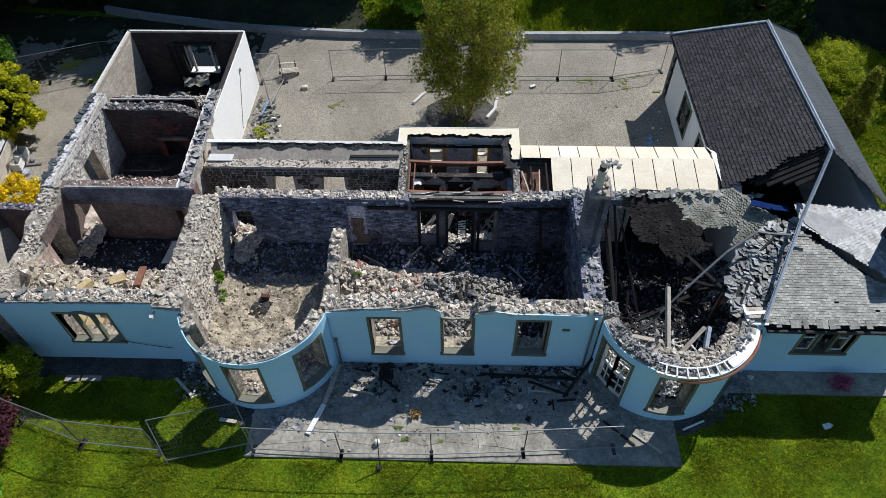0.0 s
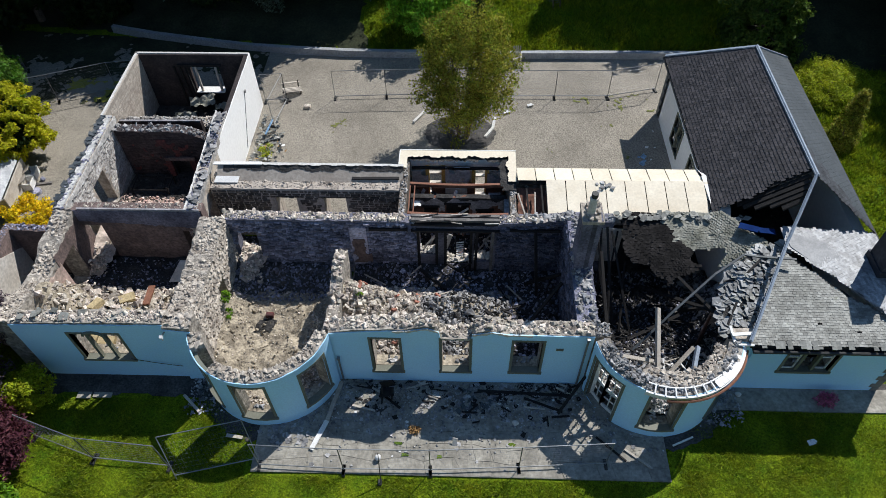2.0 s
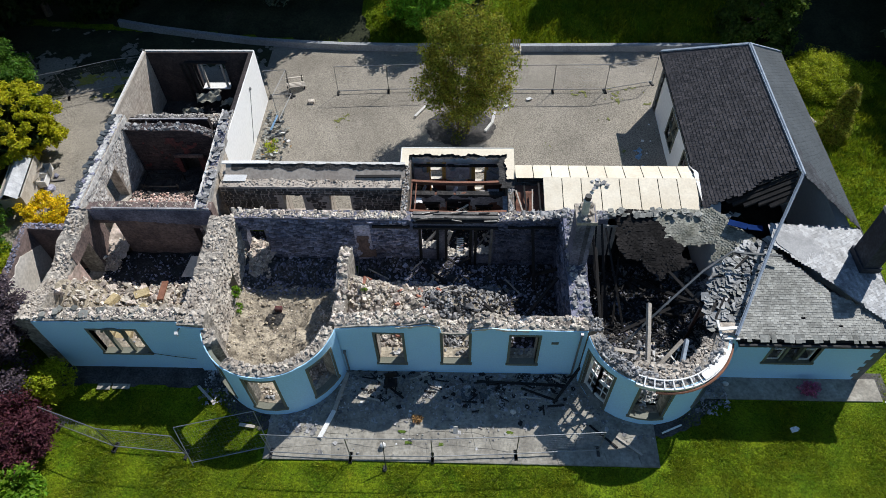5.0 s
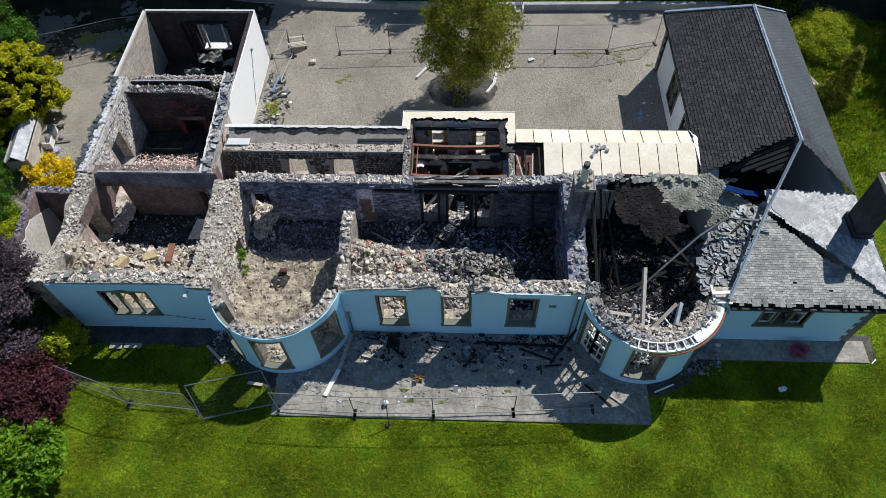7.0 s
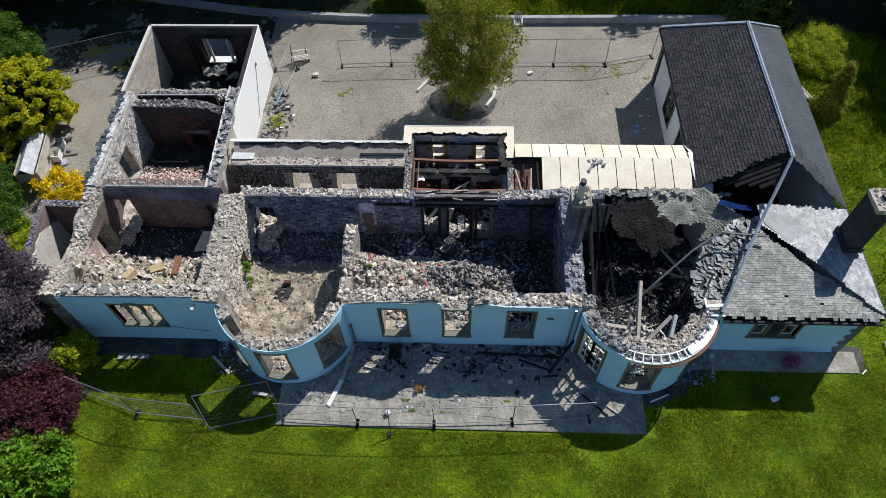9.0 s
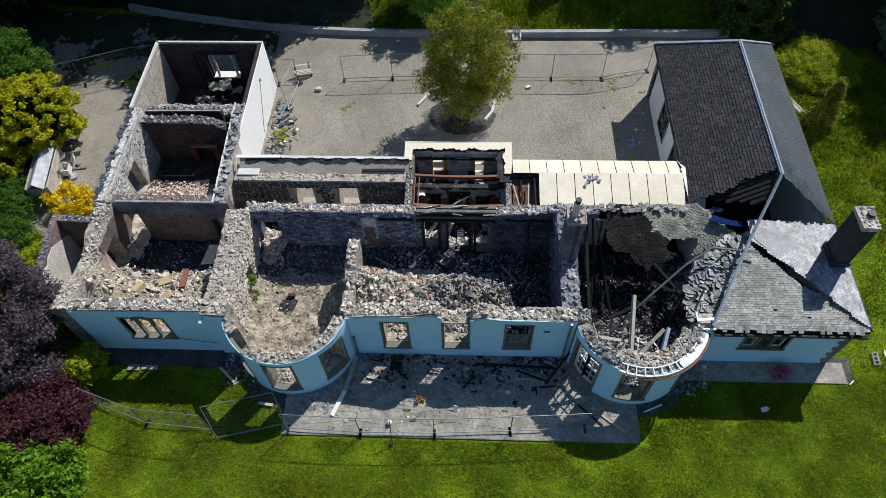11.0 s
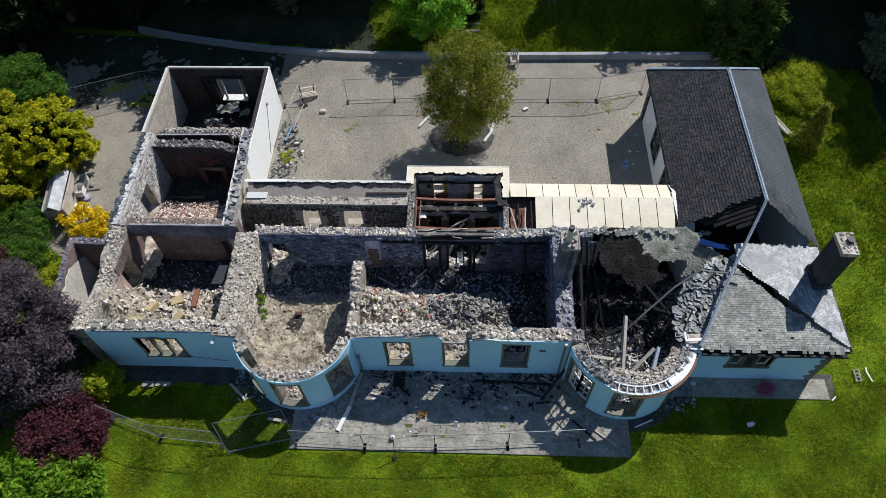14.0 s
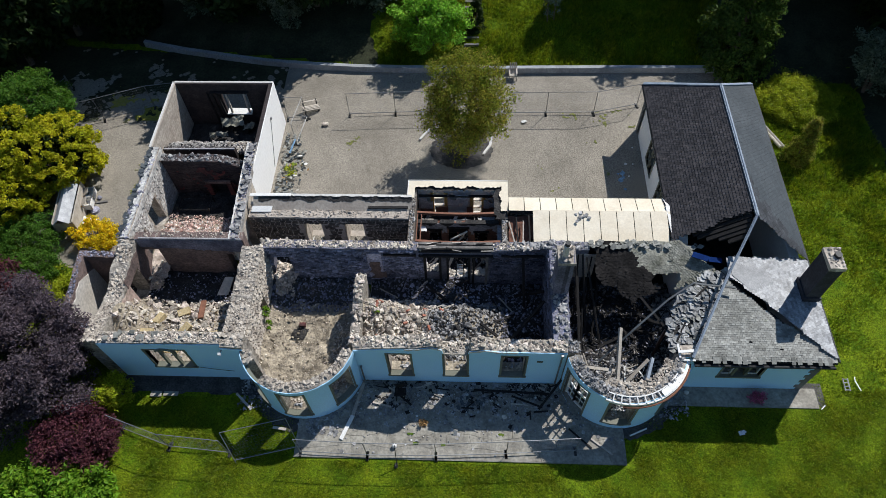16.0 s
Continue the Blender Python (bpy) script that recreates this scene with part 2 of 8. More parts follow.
def box(bm, x0, x1, y0, y1, z0, z1):
    hexa(bm, [(x0, y0, z0), (x1, y0, z0), (x1, y1, z0), (x0, y1, z0), (x0, y0, z1), (x1, y0, z1), (x1, y1, z1), (x0, y1, z1)])


def beam(bm, a, b, w, h, roll=0.0):
    """A squared bar from a to b, w wide and h high."""
    a, b = Vector(a), Vector(b)
    d = (b - a).normalized()
    up = Vector((0, 0, 1)) if abs(d.z) < 0.95 else Vector((0, 1, 0))
    s = d.cross(up).normalized()
    u = s.cross(d).normalized()
    if roll:
        q = Matrix.Rotation(roll, 3, d)
        s, u = q @ s, q @ u
    s, u = s * w / 2, u * h / 2
    hexa(bm, [a - s - u, a + s - u, b + s - u, b - s - u, a - s + u, a + s + u, b + s + u, b - s + u])


def rod(bm, a, b, r0, r1=None, n=6):
    a, b = Vector(a), Vector(b)
    r1 = r0 if r1 is None else r1
    d = (b - a).normalized()
    s = d.orthogonal().normalized()
    u = d.cross(s)
    ra, rb = [], []
    for i in range(n):
        c = s * math.cos(2 * math.pi * i / n) + u * math.sin(2 * math.pi * i / n)
        ra.append(bm.verts.new(a + c * r0))
        rb.append(bm.verts.new(b + c * r1))
    for i in range(n):
        bm.faces.new([ra[i], ra[(i + 1) % n], rb[(i + 1) % n], rb[i]])
    bm.faces.new(ra[::-1])
    bm.faces.new(rb)


def one(name, fn, material, parent=None, label=""):
    """A part from a function that fills a bmesh."""
    bm = bmesh.new()
    fn(bm)
    return part(name, bm, material, parent, label)


def noise2(x, y, s=1.0, seed=0.0):
    return noise.noise(Vector((x * s, y * s, seed)))


def lerp_keys(keys, s):
    if s <= keys[0][0]:
        return keys[0][1]
    for (s0, z0), (s1, z1) in zip(keys, keys[1:]):
        if s <= s1:
            return z0 + (z1 - z0) * (s - s0) / max(1e-6, s1 - s0)
    return keys[-1][1]


def line_map(p0, p1):
    """Run along p0 to p1; depth goes to the left of it."""
    a, b = Vector((*p0, 0)), Vector((*p1, 0))
    u = (b - a).normalized()
    n = Vector((-u.y, u.x, 0))
    return (lambda s, d: a + u * s + n * d), (b - a).length


def arc_map(cx, cy, r, a0, a1):
    """Run along an arc from angle a0 to a1 (degrees); depth goes to the centre."""
    length = abs(radians(a1 - a0)) * r
    return (lambda s, d: Vector((cx + (r - d) * math.cos(radians(a0 + (a1 - a0) * s / length)),
                                 cy + (r - d) * math.sin(radians(a0 + (a1 - a0) * s / length)), 0))), length


def wall_mesh(bm, P, length, d0, d1, top, openings=(), z0=0.0, jag=0.1, step=0.35, seed=0.0):
    """Masonry between depths d0 and d1, with a broken top and openings (s0, s1, z0, z1) through it."""
    cuts = {0.0, length}
    n = max(1, round(length / step))
    cuts |= {length * i / n for i in range(n + 1)}
    for o in openings:
        cuts |= {min(max(o[0], 0), length), min(max(o[1], 0), length)}
    for s, _ in top:
        if 0 < s < length:
            cuts.add(s)
    cuts = sorted(cuts)
    cuts = [c for i, c in enumerate(cuts) if i == 0 or c - cuts[i - 1] > 1e-4]

    def z_at(s, d):
        return lerp_keys(top, s) + jag * (noise2(s, d * 3, 2.3, seed) + 0.6 * noise2(s, d * 3, 6.0, seed + 5))

    for a, b in zip(cuts, cuts[1:]):
        m = (a + b) / 2
        lo = z0
        spans = []
        for o in sorted((o for o in openings if o[0] - 1e-4 <= m <= o[1] + 1e-4), key=lambda o: o[2]):
            if o[2] > lo:
                spans.append((lo, o[2]))
            lo = o[3]
        t = [z_at(a, d0), z_at(b, d0), z_at(b, d1), z_at(a, d1)]
        for q0, q1 in spans:
            pa = [P(a, d0), P(b, d0), P(b, d1), P(a, d1)]
            hexa(bm, [p + Vector((0, 0, q0)) for p in pa] + [p + Vector((0, 0, q1)) for p in pa])
        if lo < min(t) - 0.02:
            pa = [P(a, d0), P(b, d0), P(b, d1), P(a, d1)]
            hexa(bm, [p + Vector((0, 0, lo)) for p in pa] + [p + Vector((0, 0, z)) for p, z in zip(pa, t)])


def wall(name, P, length, t, top, openings=(), material=None, z0=-0.2, jag=0.1, label="", step=0.35, d0=0.0, seed=0.0, parent=None):
    bm = bmesh.new()
    wall_mesh(bm, P, length, d0, t, top, openings, z0, jag, step, seed)
    bmesh.ops.remove_doubles(bm, verts=bm.verts, dist=1e-4)
    ob = part(name, bm, material or STONE, parent, label)
    if not parent:
        tagged(ob, label, "wall", kind="structure")
    return ob


def stone_face(parent, P, s0, s1, z0, top, depth, sign, openings=(), material=None, w=0.30, h=0.16, proud=0.06, name="masonry_facing", seed=1, gap=0.02):
    """Courses of single stones laid on a face; sign -1 looks outward from depth 0, +1 looks inward."""
    rnd = random.Random(seed)
    verts, faces = [], []
    z = z0
    while True:
        hh = h * rnd.uniform(0.75, 1.25)
        s = s0 + rnd.uniform(-w, 0)
        any_low = False
        while s < s1:
            ww = w * rnd.uniform(0.55, 1.6)
            a, b = max(s, s0) + gap / 2, min(s + ww, s1) - gap / 2
            s += ww
            if b - a < 0.05:
                continue
            tz = lerp_keys(top, (a + b) / 2) - 0.05
            if z + hh > tz:
                continue
            any_low = True
            m = (a + b) / 2
            hit = False
            for o in openings:
                if b > o[0] and a < o[1] and z + hh > o[2] and z < o[3]:
                    hit = True
            if hit:
                continue
            d = depth + sign * proud * rnd.uniform(0.3, 1.3)
            e = depth - sign * 0.01
            i = len(verts)
            tw = rnd.uniform(-0.012, 0.012)
            for ss, zz, dd in ((a, z + gap / 2, e), (b, z + gap / 2, e), (b, z + hh - gap / 2, e), (a, z + hh - gap / 2, e),
                               *((q0 + rnd.uniform(0, .25) * (b - a) * k0, q1 + rnd.uniform(0, .28) * hh * k1, d + sign * rnd.uniform(-.4, .4) * proud) for q0, q1, k0, k1 in ((a, z + gap / 2, 1, 1), (b, z + gap / 2, -1, 1), (b, z + hh - gap / 2, -1, -1), (a, z + hh - gap / 2, 1, -1)))):
                p = P(ss, dd)
                verts.append((p.x, p.y, zz))
            for f in ((4, 5, 6, 7), (0, 1, 5, 4), (1, 2, 6, 5), (2, 3, 7, 6), (3, 0, 4, 7)):
                faces.append([i + k for k in f])
        z += hh
        if z > max(k[1] for k in top):
            break
    me = bpy.data.meshes.new(name)
    me.from_pydata(verts, [], faces)
    ob = part(name, me, material or STONE, parent)
    ob["kind"] = "stuff"
    return ob


ROCKS = []
for i in range(14):
    rb = bmesh.new()
    r = random.Random(100 + i)
    e = (.4, .55, .9)[i % 3]
    fx, fy, fz_ = r.uniform(.42, .62), r.uniform(.32, .5), r.uniform(.2, .42)
    for k in range((10, 12, 15, 18)[i % 4]):
        v = Vector((r.gauss(0, 1), r.gauss(0, 1), r.gauss(0, 1))).normalized()
        v = Vector([math.copysign(abs(c) ** e, c) for c in v])
        q = r.uniform(.7, 1.06)
        rb.verts.new((v.x * fx * q, v.y * fy * q, v.z * fz_ * q))
    bmesh.ops.convex_hull(rb, input=list(rb.verts))
    for v in [v for v in rb.verts if not v.link_faces]:
        rb.verts.remove(v)
    rm = bpy.data.meshes.new("stone")
    rb.to_mesh(rm)
    rb.free()
    ROCKS.append(rm)
ROCK_SETS = {}


def rock_set(material):
    if material.name not in ROCK_SETS:
        out = []
        for m in ROCKS:
            c = m.copy()
            c.materials.clear()
            c.materials.append(material)
            out.append(c)
        ROCK_SETS[material.name] = out
    return ROCK_SETS[material.name]


def turn(r, tilt=0.6):
    return Euler((r.uniform(-tilt, tilt), r.uniform(-tilt, tilt), r.uniform(0, 6.283)))


def stones(parent, spots, material, seed=0, name="stone", tilt=0.6):
    """Loose stones as parts, at (x, y, z, size)."""
    r = random.Random(seed)
    ms = rock_set(material)
    for x, y, z, s in spots:
        ob = new(name, r.choice(ms))
        ob.matrix_basis = Matrix.LocRotScale((x, y, z), turn(r, tilt), (s * r.uniform(.8, 1.3), s * r.uniform(.8, 1.2), s * r.uniform(.7, 1.1)))
        ob.parent = parent


def scatter_mesh(name, spots, material, parent, seed=0, tilt=0.8, meshes=None):
    """The many small stones as one mesh of kind stuff."""
    r = random.Random(seed)
    src = []
    for m in (meshes or ROCKS):
        src.append((np.array([v.co[:] for v in m.vertices]), [list(p.vertices) for p in m.polygons]))
    vs, fs, n = [], [], 0
    for x, y, z, s in spots:
        v, f = r.choice(src)
        M = np.array(turn(r, tilt).to_matrix()) @ np.diag((s * r.uniform(.8, 1.3), s * r.uniform(.8, 1.2), s * r.uniform(.7, 1.1)))
        vs.append(v @ M.T + np.array((x, y, z)))
        fs.extend([[i + n for i in p] for p in f])
        n += len(v)
    me = bpy.data.meshes.new(name)
    me.from_pydata(np.concatenate(vs).tolist(), [], fs)
    ob = part(name, me, material, parent)
    ob["kind"] = "stuff"
    return ob


def top_stones(parent, P, s0, s1, d0, d1, top, n, size, material, seed=0, skip=(), small=0):
    """Loose stones along a broken wall head, the larger ones as parts, small ones joined."""
    r = random.Random(seed)

    def spots(k, lo, hi):
        out = []
        for _ in range(k):
            s = r.uniform(s0, s1)
            if any(a < s < b for a, b in skip):
                continue
            p = P(s, r.uniform(d0, d1))
            z = size * r.uniform(lo, hi)
            out.append((p.x, p.y, lerp_keys(top, s) + z * (.15 if lo > .3 else .02), z))
        return out

    stones(parent, spots(n, .5, 1.25), material, seed)
    if small:
        scatter_mesh("rubble", spots(int(small * 1.7), .2, .62), material, parent, seed)


def sheet(name, x0, x1, y0, y1, nx, ny, zf, material, parent=None, label="", inside=None, skirt=0.0):
    """A ground or heap surface z = zf(x, y)."""
    verts, faces, idx = [], [], {}
    for j in range(ny + 1):
        for i in range(nx + 1):
            x, y = x0 + (x1 - x0) * i / nx, y0 + (y1 - y0) * j / ny
            if inside is None or inside(x, y):
                idx[i, j] = len(verts)
                verts.append((x, y, zf(x, y)))
    for j in range(ny):
        for i in range(nx):
            k = [(i, j), (i + 1, j), (i + 1, j + 1), (i, j + 1)]
            k = [idx[q] for q in k if q in idx]
            if len(k) > 2:
                faces.append(k)
    me = bpy.data.meshes.new(name)
    me.from_pydata(verts, [], faces)
    for p in me.polygons:
        p.use_smooth = True
    return part(name, me, material, parent, label)


def shingles(name, origin, along, up, length, rows, w, h, material, parent=None, keep=None, seed=0, thick=0.014, as_parts=0, part_name="slate", miss=0.0, zbend=None, jit=0.006, lay=0.018):
    """Overlapping slates on a slope: origin at the eave, along the eave, up the slope, one box each."""
    r = random.Random(seed)
    along, up = Vector(along).normalized(), Vector(up).normalized()
    nrm = along.cross(up).normalized()
    if nrm.z < 0:
        nrm = -nrm
    o = Vector(origin)
    vs, fs, made = [], [], 0
    template = None
    for row in range(rows):
        n = int(length / w) + 1
        for c in range(-1, n):
            a = c * w + (w / 2 if row % 2 else 0) + 0.004
            b = a + w - 0.008
            a, b = max(a, 0), min(b, length)
            if b - a < w * .25:
                continue
            v0 = row * h
            if keep and not keep((a + b) / 2, v0 + h / 2):
                continue
            if r.random() < miss:
                continue
            lift = r.uniform(0, jit)
            k = r.uniform(-.01, .01)
            q = []
            for zz in (0, thick):
                for ss, vv, lf in ((a, v0 - .02 + k, lay + lift), (b, v0 - .02 + k, lay + r.uniform(0, jit)), (b, v0 + h * 1.05, 0.002), (a, v0 + h * 1.05, 0.002)):
                    p = o + along * ss + up * vv + nrm * (lf + zz)
                    if zbend:
                        p.z += zbend(ss, vv)
                    q.append(p)
            if made < as_parts:
                made += 1
                bm = bmesh.new()
                c0 = q[0].copy()
                hexa(bm, [p - c0 for p in q])
                bmesh.ops.recalc_face_normals(bm, faces=bm.faces)
                ob = part(part_name, bm, material, parent)
                ob.location = c0
            else:
                i = len(vs)
                vs.extend(p[:] for p in q)
                fs.extend([[i + t for t in f] for f in (HEX[1], HEX[2], HEX[3], HEX[5], HEX[0])])
    if vs:
        me = bpy.data.meshes.new(name)
        me.from_pydata(vs, [], fs)
        ob = part(name, me, material, parent)
        ob["kind"] = "stuff"
        return ob


def patch(parent, P, s0, s1, z0, z1, depth, ok, material, name="plaster_patch", t=0.02, label="", cell=0.06):
    """A ragged skin of plaster, soot or paint on a wall face, where ok(s, z) holds."""
    bm = bmesh.new()
    ni, nj = max(2, int((s1 - s0) / cell)), max(2, int((z1 - z0) / cell))
    vs = {}
    for i in range(ni + 1):
        for j in range(nj + 1):
            s, z = s0 + (s1 - s0) * i / ni, z0 + (z1 - z0) * j / nj
            if ok(s, z):
                p = P(s, depth)
                q = P(s, depth + t)
                vs[i, j] = (bm.verts.new((p.x, p.y, z)), bm.verts.new((q.x, q.y, z)))
    edges = collections.Counter()
    fl = []
    for i in range(ni):
        for j in range(nj):
            k = [q for q in ((i, j), (i + 1, j), (i + 1, j + 1), (i, j + 1)) if q in vs]
            if len(k) > 2:
                fl.append(k)
                for a, b in zip(k, k[1:] + k[:1]):
                    edges[frozenset((a, b))] += 1
    for k in fl:
        bm.faces.new([vs[q][0] for q in k])
        bm.faces.new([vs[q][1] for q in reversed(k)])
        for a, b in zip(k, k[1:] + k[:1]):
            if edges[frozenset((a, b))] == 1:
                bm.faces.new((vs[a][0], vs[a][1], vs[b][1], vs[b][0]))
    return part(name, bm, material, parent, label)


# ---- ground ----
def bank(x, y):
    """The ground: flat round the house, rising behind the low wall of the yard."""
    edge = 39.3 + max(0.0, (-4 - x)) * 0.10
    up = max(0.0, y - edge)
    z = min(up, 2.0) * 0.35 + max(0.0, up - 2.0) * 0.12
    return -0.03 + z * (1.0 if x > -22 else max(0.0, 1 - (-22 - x) / 4)) + 0.03 * noise2(x, y, 0.3)


ground = sheet("ground", -400, 400, -400, 400, 4, 4, lambda x, y: -0.6, FORESTFLOOR)
tagged(ground, "dark woodland floor around the grounds", "ground", kind="structure")
lawn = sheet("lawn", -40, 45, -12, 60, 170, 144, lambda x, y: bank(x, y), LAWN)
tagged(lawn, "mown green lawn round the burnt house", "lawn", kind="structure")


def in_yard(x, y):
    if y > 39.2 + max(0, (-4 - x)) * 0.09:
        return False
    if x > 12.0:
        return y > 33.2 and x < 18.4
    if x < -19:
        return x > -27.5 - 0.15 * (y - 22) + 0.6 * noise2(x, y, .4) and y > 21.0 or (y > 33 and x > -36)
    return y > 22.5


yard = sheet("yard", -36, 18.4, 20, 43, 218, 92, lambda x, y: 0.02 + 0.015 * noise2(x, y, 1.2), GRAVEL, inside=in_yard)
tagged(yard, "grey gravel yard with tufts of moss", "gravel yard", kind="structure")
soilstrip = sheet("soil_strip", -19, 19, 11.0, 14.7, 190, 30, lambda x, y: 0.015 + 0.03 * noise2(x, y, 2.0), SOIL,
                  inside=lambda x, y: y > 13.35 + .2 * noise2(x, 0, .8) or min(math.hypot(x - 8.05, y - 15.05), math.hypot(x + 8.35, y - 15.15)) < 3.75 + .3 * noise2(x, y, 1.5) or (-12.6 < x < 12 and y > 12.4 + .8 * max(0, abs(x) - 10.4) + .35 * noise2(x, y, 1.3)))
tagged(soilstrip, "black ash and soil strewn along the house", "soil", kind="structure")
path_r = one("path", lambda bm: box(bm, 10.4, 18.6, 13.3, 14.39, -0.1, 0.05), FLAG)
tagged(path_r, "grey paved path along the house wall", "path", kind="structure")

# ---- terrace of flagstones ----
terrace = one("terrace", lambda bm: box(bm, -8.6, 8.3, 10.12, 14.38, -0.15, 0.044), FLAG)
tagged(terrace, "grey flagstone terrace littered with burnt debris", "terrace", kind="structure")


# ---- the house: walls ----
FY = 14.4
WT = 3.8


def bare(name, p0, p1, t, top, openings=(), material=None, label="", jag=0.1, seed=0.0, z0=-0.2):
    P, ln = line_map(p0, p1)
    keys = top if isinstance(top, list) else [(0, top), (ln, top)]
    return wall(name, P, ln, t, keys, openings, material, z0, jag, label, seed=seed), P, ln, keys


def blue_skin(parent, P, ln, top, openings, jag=0.05, seed=3):
    sk = bmesh.new()
    wall_mesh(sk, P, ln, -0.04, 0.0, top, openings, -0.2, jag, .2, seed)
    bmesh.ops.remove_doubles(sk, verts=sk.verts, dist=1e-4)
    return part("painted_render", sk, BLUE, parent, "pale blue painted render")


def window_set(name, P, s0, s1, z0, z1, depth, mullions=0, bars=0, lintel=True, border=0.11, glazed=False, group="", sill=True, label="", arch=False, proud=0.06, z1b=None):
    """A painted stone surround, a pale sill and what is left of the frame in an opening."""
    w = thing(name, label or "burnt-out window opening with grey-green stone surround", "window", group or "front windows", "structure")
    out = -proud

    def bar(a, b, q0, q1, d0, d1):
        def f(bm):
            n = 3 if b - a > .5 else 1
            for i in range(n):
                u, v = a + (b - a) * i / n, a + (b - a) * (i + 1) / n
                pts = [P(u, d0), P(v, d0), P(v, d1), P(u, d1)]
                hexa(bm, [p + Vector((0, 0, q0)) for p in pts] + [p + Vector((0, 0, q1)) for p in pts])
        return f

    zt = z1 if lintel else (z1b or z1)
    one("jamb", bar(s0 - border, s0, z0, zt, out, .16), SURROUND, w)
    one("jamb", bar(s1, s1 + border, z0, zt, out, .16), SURROUND, w)
    if lintel:
        one("lintel", bar(s0 - border, s1 + border, z1, z1 + border, out, .16), SURROUND, w)
    if sill:
        one("sill", bar(s0 - border - .03, s1 + border + .03, z0 - .13, z0 + .012, out - .05, .2), SURROUND, w)
        isl = one("inner_sill", bar(s0 + .01, s1 - .01, z0, z0 + .03, .2, depth), DIRT, w, "dusty scorched inner sill")
        rr = random.Random(int(s0 * 100) + 7)
        stones(isl, [(*P(rr.uniform(s0 + .1, s1 - .1), rr.uniform(.35, depth))[:2], z0 + .06, rr.uniform(.1, .26)) for _ in range(6)], GREYST, int(s0 * 10) + 3)
    for k in range(mullions):
        x = s0 + (s1 - s0) * (k + 1) / (mullions + 1)
        one("mullion", bar(x - .06, x + .06, z0, z1, -.02, .14), SURROUND, w)
    return w


# front wall of the left wing
top_l = [(0, 4.0), (3.2, 4.15), (6.3, 4.2)]
op_l = [(2.24, 4.28, 1.46, 3.38)]
wl, Pl, lnl, kl = bare("wall_front_left", (-18.5, FY), (-12.15, FY), 0.65, top_l, op_l, CORE, "pale blue front wall under a burnt-away roof", .06, 1)
blue_skin(wl, Pl, lnl, [(0, 3.95), (6.35, 4.1)], op_l)
# the pier beside the round bay
pier, Pp, lnp, kp = bare("wall_front_pier", (-12.15, FY - .12), (-11.05, FY - .12), 0.8, 4.05, (), CORE, "narrow pale blue pier between wing and bay", .08, 2)
blue_skin(pier, Pp, lnp, [(0, 3.95), (1.1, 3.8)], ())
# middle front wall
op_c = [(1.68, 2.82, .95, 3.44), (4.56, 5.70, 1.03, 3.36), (7.5, 8.66, 1.07, 3.42)]
top_c = [(0, 3.75), (1, 4.0), (3.0, 4.1), (3.9, 4.35), (4.3, 4.3), (4.5, 3.5), (5.76, 3.46), (5.92, 4.0), (6.5, 4.12), (7.2, 3.85), (10.6, 3.9)]
wc, Pc, lnc, kc = bare("wall_front_middle", (-5.5, FY), (5.15, FY), 0.7, top_c, op_c, CORE, "pale blue front wall with three tall window openings", .1, 3)
blue_skin(wc, Pc, lnc, [(0, 3.75), (1.6, 3.95), (3.2, 4.05), (4.0, 4.24), (4.46, 4.0), (4.54, 3.36), (5.72, 3.36), (5.8, 3.85), (6.6, 4.05), (7.2, 3.9), (10.6, 3.85)], op_c, .03)
# ragged pale render along the broken head of the middle wall
SKINTOP = [(0, 3.75), (1.6, 3.95), (3.2, 4.05), (4.0, 4.24), (4.46, 4.0), (4.54, 3.36), (5.72, 3.36), (5.8, 3.85), (6.6, 4.05), (7.2, 3.9), (10.6, 3.85)]
patch(wc, Pc, 2.6, 8.2, 3.3, 4.32, -.07, lambda s, z: lerp_keys(SKINTOP, s) - .06 - .14 * abs(noise2(s, 0, 2.3, 4)) < z < lerp_keys(SKINTOP, s) + .05 + .05 * noise2(s, 0, 5) and not 4.5 < s < 5.78, PLASTER, "render_edge", .02, "pale broken edge of the render", .04)
# round bays
B1, B2, BR = (-8.35, 15.15), (8.05, 15.05), 3.0


def bay_openings(c, r, a0, spans):
    return [((q0 - a0) * math.pi / 180 * r, (q1 - a0) * math.pi / 180 * r, z0, z1) for q0, q1, z0, z1 in spans]


P1, ln1 = arc_map(*B1, BR, 198, 343)
op_b1 = bay_openings(B1, BR, 198, [(212, 234, .75, 3.2), (256, 280, .72, 3.2), (308, 331, .75, 3.2)])
top_b1 = [(0, 3.7), (1.5, 3.5), (ln1 * .5, 3.6), (ln1 - 1, 3.75), (ln1, 3.9)]
op_b1_core = [(op_b1[0][0] - .05, op_b1[0][1] + .05, op_b1[0][2], 9)] + op_b1[1:]
bay1 = wall("wall_bay_left", P1, ln1, .55, top_b1, op_b1_core, CORE, jag=.08, label="round pale blue bay with roof burnt away", step=.2, seed=4)
blue_skin(bay1, P1, ln1, [(k, z - .02) for k, z in top_b1], op_b1, .04)
P2, ln2 = arc_map(*B2, BR, 197, 345)
op_b2 = bay_openings(B2, BR, 197, [(203, 231, .05, 3.1), (253, 277, .72, 3.25), (309, 332, .72, 3.25)])
top_b2 = [(0, 3.9), (1.0, 3.6), (ln2 * .5, 3.55), (ln2, 3.75)]
bay2 = wall("wall_bay_right", P2, ln2, .55, top_b2, op_b2, CORE, jag=.08, label="round pale blue bay full of burnt rubble", step=.2, seed=5)
